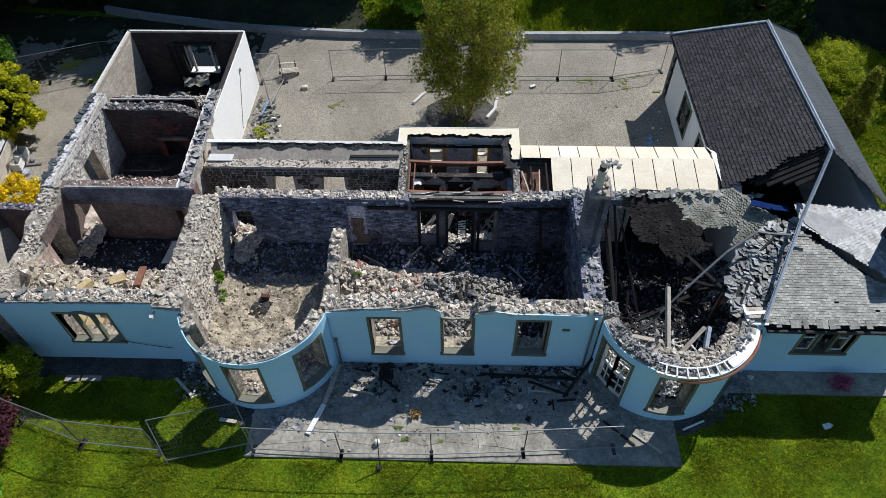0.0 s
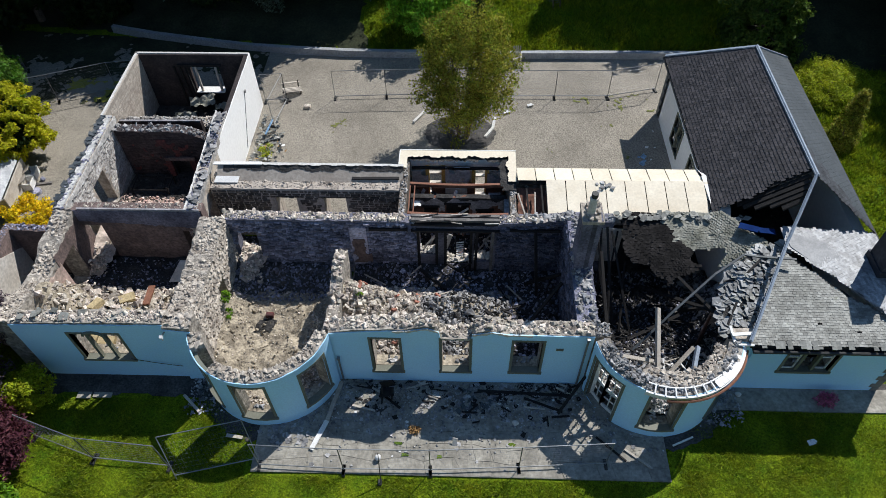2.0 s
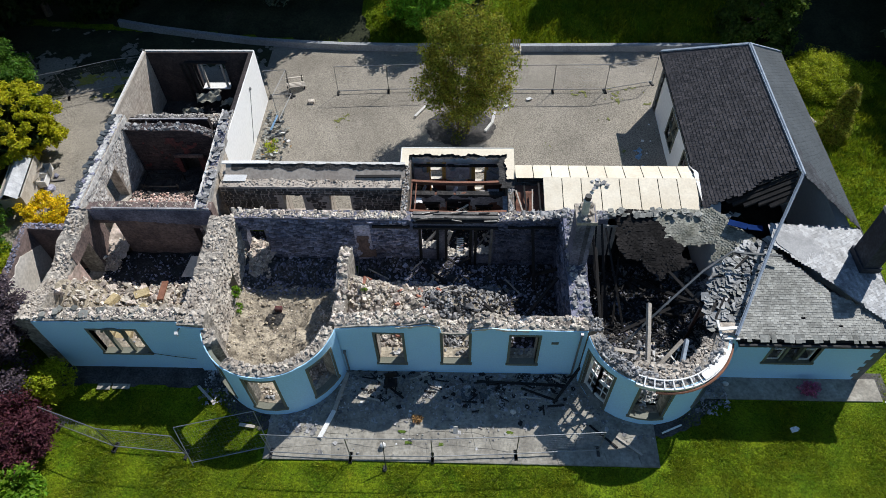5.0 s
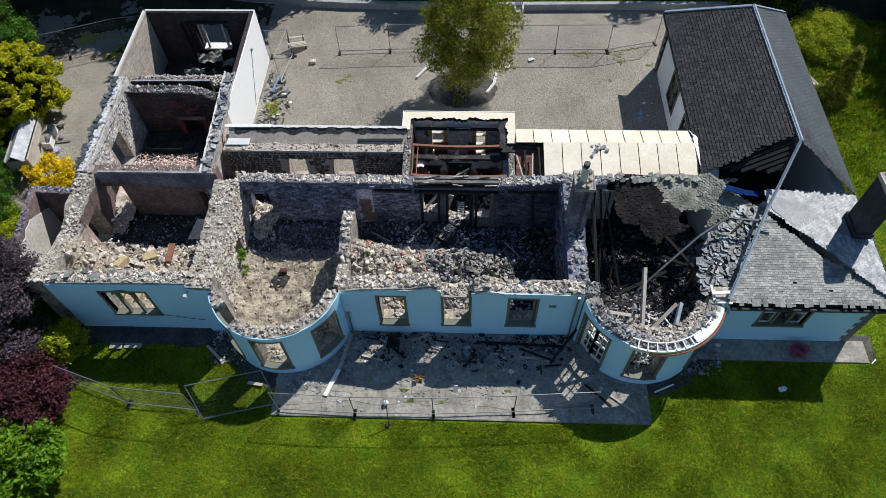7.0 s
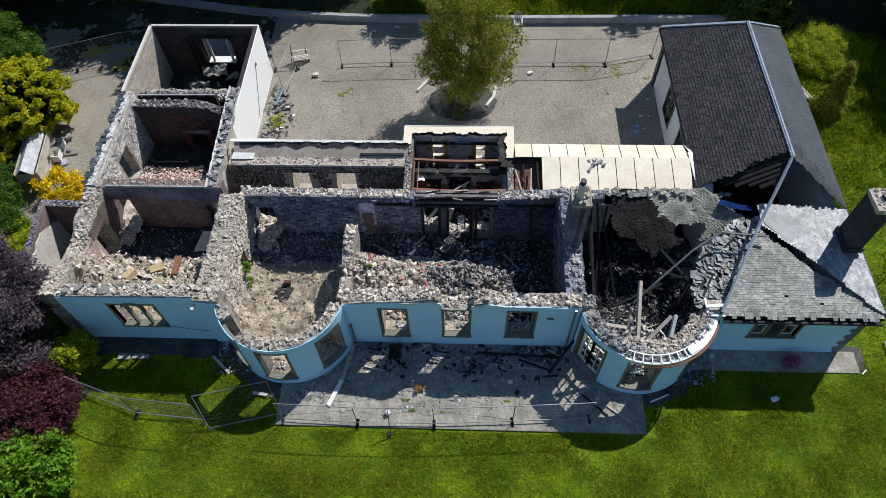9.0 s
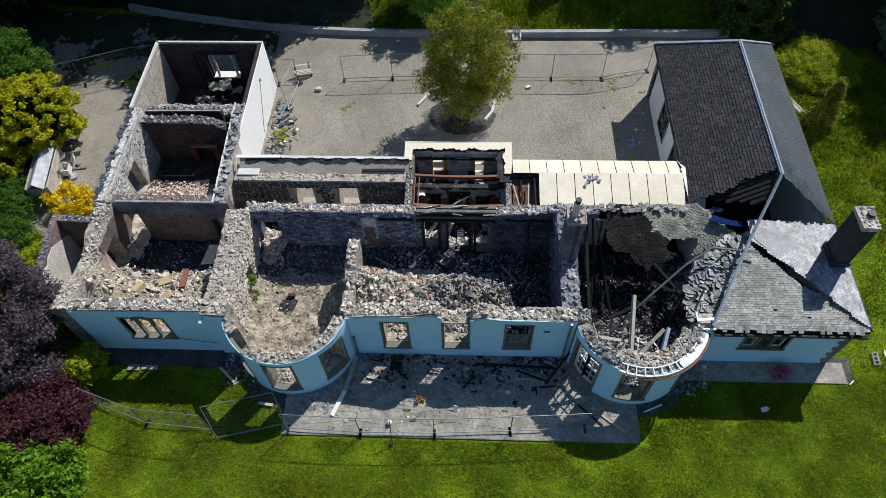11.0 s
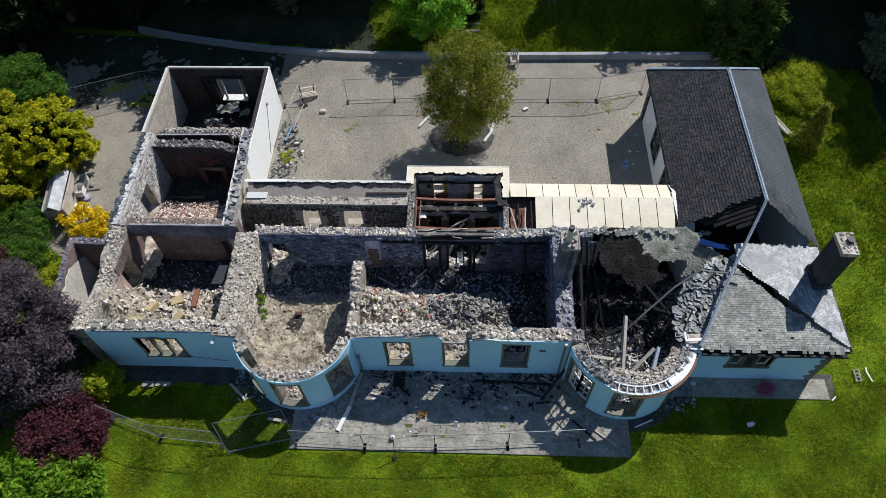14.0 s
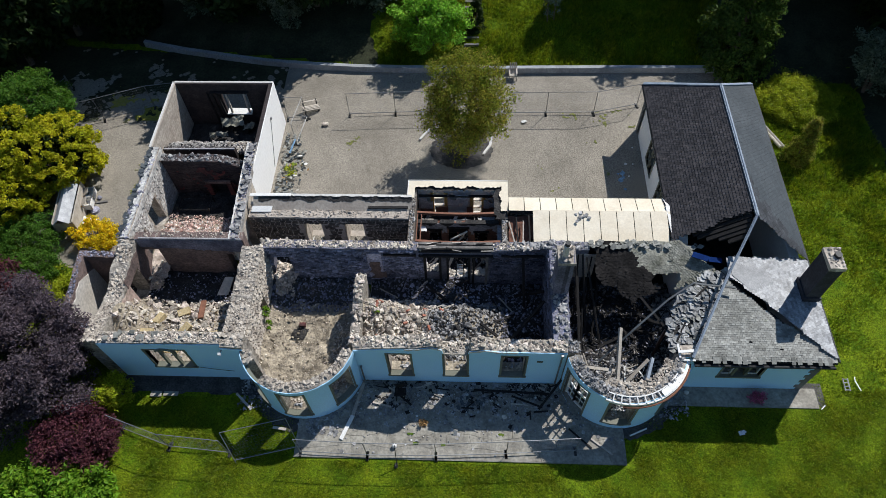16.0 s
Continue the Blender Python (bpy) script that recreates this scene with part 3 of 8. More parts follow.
blue_skin(bay2, P2, ln2, [(k, z - .02) for k, z in top_b2], op_b2, .02)
# right front wall and side walls of the right wing
op_r = [(2.42, 4.40, 1.6, 3.42)]
wr, Pr, lnr, kr = bare("wall_front_right", (10.7, FY), (17.75, FY), .6, 3.75, op_r, STONE, "pale blue front wall under a slate roof", 0, 6)
blue_skin(wr, Pr, lnr, [(0, 3.7), (lnr, 3.7)], op_r, 0)
wre, Pe, lne, ke = bare("wall_right_side", (17.75, FY), (17.75, 33.0), .5, 3.85, (), WHITE, "white rendered side wall of the roofed wing", 0, 7)
op_w = [(3.3, 4.8, .9, 2.6), (6.7, 8.2, .9, 2.6)]
ww, Pw, lnw, kw = bare("wall_right_yard", (11.65, 33.0), (11.65, 15.2), .5, [(0, 3.85), (11.5, 3.85), (12.0, 3.5), (17.8, 3.4)], op_w, WHITE, "white rendered yard wall of the roofed wing", 0, 8)
wrb, Prb, lnrb, krb = bare("wall_right_back", (17.75, 33.0), (11.65, 33.0), .5, 3.85, (), WHITE, "white rendered back wall of the roofed wing", 0, 9)
# left side walls
wls, Pls, lnls, kls = bare("wall_left_ruin", (-18.5, 20.9), (-18.5, FY + .1), -0.95, [(0, 3.7), (2, 3.3), (3.4, 2.9), (5, 3.6), (6.4, 3.95)], [(1.2, 2.4, .2, 2.6)], CORE, "broken side wall of pale rubble stone", .2, 10)
wll, Pll, lnll, kll = bare("wall_leanto_left", (-21.7, 20.0), (-21.4, 15.8), .35, [(0, 3.3), (4.2, 3.1)], (), SOOTRED, "scorched side wall of the lean-to room", .08, 11)
wlf, Plf, lnlf, klf = bare("wall_leanto_front", (-21.4, 15.8), (-19.4, 15.5), .4, [(0, 3.1), (2, 3.2)], (), SOOTRED, "scorched front wall of the lean-to room", .08, 12)
wlb, Plb, lnlb, klb = bare("wall_leanto_back", (-19.4, 20.0), (-21.7, 20.0), -.4, [(0, 3.2), (2.3, 3.3)], (), SOOTRED, "scorched back wall of the lean-to room", .08, 13)
# spine wall: depth runs back
op_s = [(0.4, 1.4, .45, 2.85), (9.1, 9.85, 1.4, 3.15), (10.3, 11.55, .1, 3.15), (11.7, 12.5, .9, 3.15)]
top_s = [(0, 3.75), (8.2, 3.75), (9.0, 3.55), (12.7, 3.5), (13.0, 3.7), (15.0, 3.85), (16.4, 4.0), (18, 3.9)]
ws, Ps, lns, ks = bare("wall_spine", (-11.3, 20.45), (6.7, 20.45), .55, top_s, op_s, SOOT, "sooted stone spine wall behind the front rooms", .1, 14)
stone_face(ws, Ps, 0, 9.0, .0, ks, 0, -1, op_s, SOOT, seed=1, w=.26, h=.1, proud=.08, gap=.02)
stone_face(ws, Ps, 12.7, 16.4, .0, ks, 0, -1, op_s, SOOTDARK, seed=2, w=.26, h=.1, proud=.07, gap=.02)
# back wall of the left room
op_lb = [(0.02, 1.05, .2, 2.65), (4.9, 5.9, .2, 2.3)]
wlr, Plr, lnlr, klr = bare("wall_left_room_back", (-18.6, 20.95), (-12.4, 20.95), .5, [(0, 3.7), (6.2, 3.75)], op_lb, SOOTRED, "scorched brown inner wall with two doorways", .05, 15)
stone_face(wlr, Plr, 1.2, 4.9, .2, [(0, 2.6), (6, 2.6)], 0, -1, op_lb, SOOTRED, seed=3, w=.55, h=.24, proud=.015)
# cross walls
wx1, Px1, lnx1, kx1 = bare("wall_cross_left", (-11.15, 15.0), (-11.15, 20.45), 1.1, [(0, 3.9), (2.2, 3.65), (4, 3.75), (5.45, 3.85)], [(2.6, 3.3, .6, 2.2)], CORE, "thick broken cross wall of pale rubble stone", .16, 16)
stone_face(wx1, Px1, 0, lnx1, .2, kx1, 0, -1, [(2.6, 3.3, .6, 2.2)], STONE, seed=4, w=.22, h=.12, proud=.06, gap=.006)
wx2, Px2, lnx2, kx2 = bare("wall_cross_stub", (-5.4, 15.0), (-5.4, 19.3), .5, [(0, 3.1), (1.6, 2.7), (2.9, 3.3), (3.6, 3.45), (4.3, 3.0)], (), CORE, "broken stub of a pale stone cross wall", .18, 17)
wx3, Px3, lnx3, kx3 = bare("wall_cross_right", (5.35, 15.0), (5.35, 20.45), .85, [(0, 3.9), (2, 4.0), (3, 4.3), (5.45, 4.3)], (), SOOTDARK, "tall blackened cross wall carrying a chimney stack", .15, 18)
stone_face(wx3, lambda s, d: Px3(s, d), 0, lnx3, .0, kx3, .85, 1, (), SOOTDARK, seed=6, w=.3, h=.14, proud=.06)
stone_face(wx3, Px3, 0, lnx3, .0, kx3, 0, -1, (), SOOTDARK, seed=66, w=.3, h=.14, proud=.06)
wpj, Ppj, lnpj, kpj = bare("wall_bay_pier", (5.0, 14.45), (5.8, 14.45), .62, 3.8, (), CORE, "short rubble pier between front wall and bay", .1, 44)
top_stones(wpj, Ppj, 0, .8, .03, .6, [(0, 3.85), (.8, 3.85)], 12, .22, GREYST, 45, small=50)
one("ledge", lambda bm: box(bm, -18.3, -12.5, 20.93, 21.02, 3.66, 3.80), GREYPL, wlr, "smoke-grey timber plate")
# rear left range
wol, Pol, lnol, kol = bare("wall_range_left", (-19.45, 27.7), (-19.45, 20.95), .55, 3.75, [(2.9, 4.2, .5, 2.6), (5.2, 6.2, .2, 2.5)], STONE, "outer wall of the rear range with slate coping", .08, 19)
wor, Por, lnor, kor = bare("wall_range_right", (-12.62, 20.95), (-12.93, 28.2), .55, [(0, 3.75), (6, 3.7), (7.2, 3.7)], [(1.2, 2.1, .2, 2.3)], STONE, "inner wall of the rear range with slate coping", .08, 20)
BLACKBRICK = mat("soot_black_brick", (0.028, 0.023, 0.024), (0.075, 0.056, 0.054), (0.10, 0.055, 0.05), big=1.1, fine=9, bump=.8, rand=.4, grain=.4)
wfp, Pfp, lnfp, kfp = bare("wall_fireplace", (-18.8, 27.0), (-13.2, 27.0), .6, [(0, 3.3), (3.6, 3.3), (4.6, 2.9), (5.1, 2.2), (5.6, 2.5)], [(2.55, 3.5, .2, 1.35)], BLACKBRICK, "sooted brick chimney wall with traces of red paint", .12, 21)
stone_face(wfp, Pfp, 0, lnfp, .2, kfp, 0, -1, [(2.5, 3.55, .2, 1.4)], BLACKBRICK, seed=7, w=.3, h=.12, proud=.02)
stone_face(wol, Pol, 0, lnol, .2, kol, .55, 1, [(2.9, 4.2, .5, 2.6), (5.2, 6.2, .2, 2.5)], LIMEWASH, seed=42, w=.3, h=.14, proud=.035, gap=.008)
stone_face(wor, Por, 0, 5.6, .2, kor, .55, 1, [(1.2, 2.1, .2, 2.3)], STONE, seed=43)
# rear room
wbl, Pbl, lnbl, kbl = bare("wall_rear_left", (-19.55, 33.5), (-19.55, 27.7), .2, 3.8, (), BLOCK, "bare block side wall of the rear room", .01, 22)
wbb, Pbb, lnbb, kbb = bare("wall_rear_back", (-12.85, 33.5), (-19.55, 33.5), .22, 3.8, [(1.95, 3.7, 1.35, 3.1)], BLACKBRICK, "sooted back wall of the rear room with a window opening", .01, 23)
wbr, Pbr, lnbr, kbr = bare("wall_rear_right", (-12.85, 24.2), (-12.85, 33.5), .26, [(0, 3.6), (9.3, 3.8)], (), BLACKBRICK, "rear room wall, white outside and sooted inside", .01, 24)
one("white_render", lambda bm: wall_mesh(bm, Pbr, lnbr, -.04, 0, [(0, 3.62), (9.3, 3.82)], (), -.2, .02), WHITE, wbr, "clean white painted render")
wpt, Ppt, lnpt, kpt = bare("wall_rear_partition", (-19.2, 28.3), (-13.2, 28.3), .3, [(0, 2.85), (4, 2.9), (6, 2.85)], [(4.6, 5.5, .2, 9)], BLACKBRICK, "sooted partition wall with slate rubble on its head", .06, 25)
# corridor behind the spine wall
op_k = [(3.0, 4.2, .35, 2.85), (5.4, 6.65, .35, 2.85)]
wk, Pk, lnk, kk = bare("wall_corridor", (-12.5, 22.75), (-3.0, 22.75), .8, 3.45, op_k, BLOCK, "dark stone corridor wall with two window openings", .06, 26)
stone_face(wk, Pk, 0, lnk, .1, kk, 0, -1, op_k, DARKBROWN, seed=8, w=.32, h=.16, proud=.07, gap=.045)
wko, Pko, lnko, kko = bare("wall_corridor_outer", (-12.5, 23.6), (-3.1, 23.6), .45, [(0, 3.5), (9.4, 3.5)], [(a, b, z0, z1) for a, b, z0, z1 in op_k], BLOCK, "stained outer corridor wall with a charred head", .04, 27)
SLOPE = lambda x, y: 3.44 + .62 * (y - 23.25)
sheet("weathering", -12.3, -3.1, 23.25, 23.98, 150, 20, SLOPE, BLOCK, wko, "sloping bare render")
sheet("charred_band", -12.0, -3.1, 23.3, 23.98, 220, 24, lambda x, y: SLOPE(x, y) + .02, CHAR, wko, "ragged charred band", inside=lambda x, y: y > 23.72 + .18 * noise2(x, 0, 1.4) + .07 * noise2(x, y, 6))
one("charred_plank", lambda bm: beam(bm, (-5.6, 23.42, 3.58), (-3.3, 23.44, 3.6), .16, .05), CHARWOOD, wko)
sheet("coping", -10.3, -3.1, 23.86, 24.1, 220, 14, lambda x, y: 3.93 + .02 * noise2(x, y, 3), KERB, wko, "pale ragged coping", inside=lambda x, y: y > 23.93 + .08 * noise2(x, 0, 2.2) + .04 * noise2(x, y, 7))


# ---- floors and rubble heaps, room by room ----
def bump(v, c, w):
    return math.exp(-((v - c) / w) ** 2)


def heap(name, label, x0, x1, y0, y1, zf, material, inside=None, rocks=(), seed=0, res=0.16):
    """A heap: its surface and layers of stones (count, small count, size, material, where)."""
    h = thing(name, label, "rubble", "rubble heaps")
    nx, ny = max(4, int((x1 - x0) / res)), max(4, int((y1 - y0) / res))
    surf = sheet("debris", x0, x1, y0, y1, nx, ny, zf, material, h, inside=inside)
    r = random.Random(seed)
    for n, small, size, m, ok in rocks:
        def spots(k, lo, hi):
            out, tries = [], 0
            while len(out) < k and tries < k * 12:
                tries += 1
                x, y = r.uniform(x0 + .1, x1 - .1), r.uniform(y0 + .1, y1 - .1)
                if (inside is None or inside(x, y)) and (ok is None or ok(x, y)):
                    s = size * r.uniform(lo, hi)
                    out.append((x, y, zf(x, y) + s * r.uniform(.05, .38), s))
            return out
        a = spots(n, .5, 1.2)
        if a:
            stones(h, a, m, seed + n, tilt=1.2)
        b = spots(int(small * 1.6), .2, .75)
        if b:
            scatter_mesh("rubble", b, m, h, seed + small, tilt=1.4)
    return h


def z_left(x, y):
    return .25 + (.55 + .5 * min(1, max(0, y - 14.95) / 1.6)) * bump(y, 16.2, 2.0) + 2.5 * bump(x, -18.8, .95) * bump(y, 16.7, 1.6) + .14 * noise2(x, y, 1.6)


rh = heap("rubble_heap", "pale fallen stone blocks filling a roofless room", -18.5, -12.25, 15.05, 20.94, z_left, DIRT, None,
     [(230, 420, .42, PALEST, lambda x, y: y < 18.8), (0, 300, .22, SOOT, lambda x, y: y > 18.6)], 11)
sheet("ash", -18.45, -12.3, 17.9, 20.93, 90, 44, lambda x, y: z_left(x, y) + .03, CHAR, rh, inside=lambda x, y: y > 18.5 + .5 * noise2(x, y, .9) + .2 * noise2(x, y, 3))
for x, y, a in ((-15.8, 17.75, .5), (-15.3, 16.5, .9), (-17.3, 16.2, .2), (-16.6, 15.5, -.3), (-17.0, 17.2, 1.2), (-13.6, 16.2, .4), (-15.9, 15.4, 0)):
    ob = one("block", lambda bm: hexa(bm, [Euler((.25 * math.sin(9 * x), .3 * math.cos(7 * y), a)).to_matrix() @ Vector(p) for p in ((-.36, -.2, -.13), (.34, -.21, -.14), (.36, .2, -.13), (-.35, .21, -.12), (-.34, -.19, .14), (.33, -.2, .13), (.35, .19, .15), (-.33, .2, .13))]), SANDSTONE, rh, "squared yellow sandstone block")
    ob.location = (x, y, z_left(x, y) + .28)
heap("ash_heap", "black ash and scraps on the lean-to floor", -21.5, -19.4, 15.9, 20, lambda x, y: .1 + .1 * noise2(x, y, 2), CHAR, None,
     [(0, 120, .2, GREYST, None)], 12)


def in_bay(c):
    return lambda x, y: y > c[1] - .9 or math.hypot(x - c[0], y - c[1]) < BR - .5


def z_bay1(x, y):
    return .32 + .75 * bump(x, -5.9, 1.0) * bump(y, 16.5, 2.2) + .30 * bump(y, 12.3, 1.0) + .5 * bump(x, -11.1, .6) + .35 * bump(y, 20.3, .8) + .13 * noise2(x, y, 1.8) + .1 * noise2(x, y, 4.2) + .05 * noise2(x, y, 9)


heap("dirt_floor", "buff dirt and broken plaster on the bay room floor", -11.15, -5.9, 12.2, 20.44, z_bay1, DIRT, in_bay(B1),
     [(60, 420, .24, PALEST, lambda x, y: x > -7.2 and y < 17.5 or y < 13.2), (24, 160, .24, DIRT, lambda x, y: y < 18.8), (0, 800, .13, PALEST, lambda x, y: y < 18.8), (30, 500, .26, SOOT, lambda x, y: y > 18.3)], 13, .09)


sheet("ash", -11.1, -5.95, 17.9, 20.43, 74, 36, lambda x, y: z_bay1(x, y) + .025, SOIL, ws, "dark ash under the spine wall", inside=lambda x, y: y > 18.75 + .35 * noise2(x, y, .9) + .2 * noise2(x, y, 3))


def z_mid(x, y):
    t = min(1, max(0, (y - 14.9) / 2.6))
    g = (.22 + .78 * t) * (1 if y < 17.6 else bump(y, 17.6, 1.0))
    return .3 + (2.5 * bump(x, -5.7, 2.7) + 1.25 * bump(x, -.3, 2.1)) * g + .4 * bump(y, 20.4, .9) * (x < 0) + .13 * noise2(x, y, 1.5) + .06 * noise2(x, y, 4)


heap("rubble_heap", "high heap of pale tumbled stones against a stub wall", -5.45, 4.52, 15.08, 20.44, z_mid, DIRT, None,
     [(290, 900, .36, PALEST, lambda x, y: x < -1.8 + .6 * noise2(x, y, 1) and y < 19.0), (120, 600, .34, GREYST, lambda x, y: x > -2.2 and x < 2.0 and y < 18.8), (40, 500, .3, CHAR, lambda x, y: x > -2.0 and y < 18.6), (90, 900, .28, SOOT, lambda x, y: y > 18.6 or x > 2)], 14)
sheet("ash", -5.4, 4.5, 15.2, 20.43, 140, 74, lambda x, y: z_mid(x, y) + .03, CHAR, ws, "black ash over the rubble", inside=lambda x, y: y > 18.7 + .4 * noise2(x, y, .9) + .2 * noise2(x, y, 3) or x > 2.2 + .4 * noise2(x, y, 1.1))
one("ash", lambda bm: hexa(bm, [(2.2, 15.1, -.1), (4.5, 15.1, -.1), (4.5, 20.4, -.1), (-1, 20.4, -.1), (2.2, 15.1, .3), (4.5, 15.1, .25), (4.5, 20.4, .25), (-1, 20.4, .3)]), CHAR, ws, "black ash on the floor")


def z_bay2(x, y):
    return .35 + .5 * bump(math.hypot(x - 8.05, y - 15.05), 2.0, .9) * (y < 15.4) + 1.2 * bump(x, 7.8, 1.9) * bump(y, 14.6, 1.9) + 2.6 * bump(x, 11.6, 1.1) * bump(y, 16.5, 2.5) + .2 * noise2(x, y, 1.5)


bh = heap("burnt_heap", "charred beams slates and stone inside the round bay", 5.4, 11.6, 12.2, 20.44, z_bay2, CHAR, in_bay(B2),
     [(170, 600, .32, GREYST, lambda x, y: y < 15.2 or x > 10.3), (130, 700, .34, CHAR, lambda x, y: y > 13.5), (60, 500, .2, PALEST, lambda x, y: y < 16), (0, 1500, .22, GREYST, None), (0, 900, .3, CHAR, None), (0, 900, .24, SOOT, lambda x, y: y > 14.6), (0, 1100, .28, LIMEWASH, lambda x, y: y < 15.0 and x < 10.2), (0, 160, .3, WHITEWOOD, lambda x, y: y < 15.0)], 15)
sheet("pale_debris", 5.5, 10.4, 12.2, 15.6, 60, 44, lambda x, y: z_bay2(x, y) + .03, DIRT, bh, inside=lambda x, y: in_bay(B2)(x, y) and y < 15.0 + .5 * noise2(x, 1, 1.2) + .2 * noise2(x, y, 4))
heap("rubble_floor", "pinkish brick rubble over the rear range floor", -18.8, -13.2, 21.45, 27.0, lambda x, y: .2 + .85 * bump(y, 22.6, 2.0) + .1 * noise2(x, y, 1.7), DIRT, None,
     [(110, 1500, .26, mat("pinkish_brick_rubble", (0.42, 0.26, 0.21), (0.66, 0.54, 0.48), (0.40, 0.13, 0.06), big=2.2, fine=9, bump=.5, rand=.5, hue=.012), lambda x, y: y < 24.9 + .5 * noise2(x, y, 1)), (30, 500, .2, OCHRE, lambda x, y: math.hypot(x + 14.2, (y - 23.0) * .8) < .7), (10, 500, .2, WHITEWOOD, lambda x, y: y < 24.5), (20, 500, .26, CHAR, lambda x, y: y > 24.4)], 16)
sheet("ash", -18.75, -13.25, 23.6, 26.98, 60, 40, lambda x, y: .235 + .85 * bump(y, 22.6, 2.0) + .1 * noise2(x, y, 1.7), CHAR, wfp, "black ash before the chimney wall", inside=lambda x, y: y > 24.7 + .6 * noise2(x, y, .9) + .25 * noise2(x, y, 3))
heap("ash_heap", "black ash and pale scraps on the rear room floor", -19.27, -13.12, 28.6, 33.2, lambda x, y: .15 + 2.2 * bump(y, 29.1, 1.5) + .15 * noise2(x, y, 1.7), CHAR, None,
     [(10, 200, .24, CHAR, None), (40, 900, .26, LIMEWASH, lambda x, y: y < 30.6), (20, 300, .24, PALEST, lambda x, y: y < 30.4 and x > -15.5)], 17)
heap("ash_floor", "black ash along the corridor floor", -12.5, 2.4, 21.0, 25.0, lambda x, y: .12 + .12 * noise2(x, y, 2.2), CHAR, lambda x, y: y < 22.75 or x > -2.9,
     [(30, 500, .22, SOOT, None), (20, 160, .2, PALEST, lambda x, y: x > -3)], 18)
# loose timbers in the left rooms
one("plank", lambda bm: beam(bm, (-14.85, 18.5, 1.1), (-14.7, 17.3, 1.3), .3, .09), RUST)
tagged(bpy.data.objects["plank"], "orange-brown plank lying on pale stones", "plank")

# ---- rubble on the wall heads ----
top_stones(wl, Pl, 0, lnl, .1, .6, kl, 80, .24, PALEST, 21, small=700)
flakes_later = [(wl, 9, lambda r: (r.uniform(-18.4, -12.6), r.uniform(14.6, 15.0), 4.2), .4)]
top_stones(pier, Pp, 0, lnp, .1, .7, kp, 14, .3, STONE, 22, small=40)
top_stones(wc, Pc, 0, lnc, .12, .65, kc, 190, .26, PALEST, 23, small=760)
top_stones(bay1, P1, 0, ln1, .12, .5, top_b1, 110, .24, STONE, 24, skip=[(op_b1[0][0] - .05, op_b1[0][1] + .05)], small=420)
top_stones(bay2, P2, 0, ln2, .12, .5, top_b2, 70, .24, GREYST, 25, small=200)
top_stones(wls, Pls, 0, lnls, -.1, -.85, kls, 130, .25, STONE, 26, small=1000)
top_stones(ws, Ps, 0, lns - 3, .05, .5, ks, 120, .26, PALEST, 27, skip=[(9, 12.7)], small=800)
top_stones(ws, Ps, lns - 4, lns, .05, .5, ks, 40, .34, GREYST, 28, small=100)
top_stones(wx1, Px1, 0, lnx1, .05, 1.05, kx1, 160, .23, STONE, 29, small=1300)
top_stones(wx2, Px2, 0, lnx2, .03, .45, kx2, 60, .30, PALEST, 30, small=120)
top_stones(wx3, Px3, 0, lnx3, .05, .8, kx3, 70, .30, GREYST, 31, small=150)
top_stones(wfp, Pfp, 0, lnfp, .05, .55, kfp, 70, .24, GREYST, 32, small=160)
top_stones(wk, Pk, 0, lnk, .05, .75, kk, 30, .18, BLOCK, 33, small=160)
top_stones(wol, Pol, 0, lnol, .03, .5, [(0, 3.78), (lnol, 3.78)], 110, .2, SOOT, 36, small=300)
top_stones(wor, Por, 0, lnor, .03, .5, [(0, 3.76), (lnor, 3.72)], 110, .18, SOOT, 37, small=300)
top_stones(wk, Pk, 0, lnk, .05, .75, [(0, 3.47), (lnk, 3.47)], 24, .13, BLOCK, 38, small=420)
top_stones(wll, Pll, 0, lnll, .02, .33, kll, 26, .18, SOOT, 431, small=160)
top_stones(wlf, Plf, 0, lnlf, .02, .38, klf, 16, .18, SOOT, 432, small=90)
top_stones(wlb, Plb, 0, lnlb, -.02, -.38, klb, 18, .18, SOOT, 433, small=100)
top_stones(wlr, Plr, 0, lnlr, .05, .45, klr, 14, .2, STONE, 34, small=90)
top_stones(wpt, Ppt, 0, 4.5, .03, .28, kpt, 12, .14, LIMEWASH, 35, small=110)
one("plate", lambda bm: beam(bm, (-19.1, 28.36, 2.93), (-14.6, 28.38, 2.97), .1, .06), GREYPL, wpt, "pale charred wall plate")

# plaster left on sunlit inner faces
PINKPL = mat("pinkish_plaster", (0.36, 0.29, 0.24), (0.46, 0.33, 0.28), (0.30, 0.19, 0.16), big=1.6, fine=6, bump=.6, grain=.3)
one("inner_plaster", lambda bm: wall_mesh(bm, Pll, lnll, .35, .38, [(0, 2.0), (1.5, 2.9), (4.1, 2.9)], (), .1, .2), PLASTER, wll, "pale plaster still on the inner face")
one("inner_plaster", lambda bm: wall_mesh(bm, Pls, lnls, 0.0, .04, [(0, 2.2), (2.4, 2.5), (3.0, 2.7), (3.6, 2.9), (4.3, 2.2), (4.6, 1.0)], [(-.1, 2.45, -1, 9)], .3, .5, .2), PINKPL, wls, "pinkish stained plaster on the inner face")
patch(wls, Pls, .02, 2.6, .2, 3.6, .005, lambda s, z: not (1.2 < s < 2.4 and z < 2.6) and z < 3.35 + .15 * noise2(s, 0, 3), SOOTRED, "sooted_plaster", .02, "brown sooted plaster")
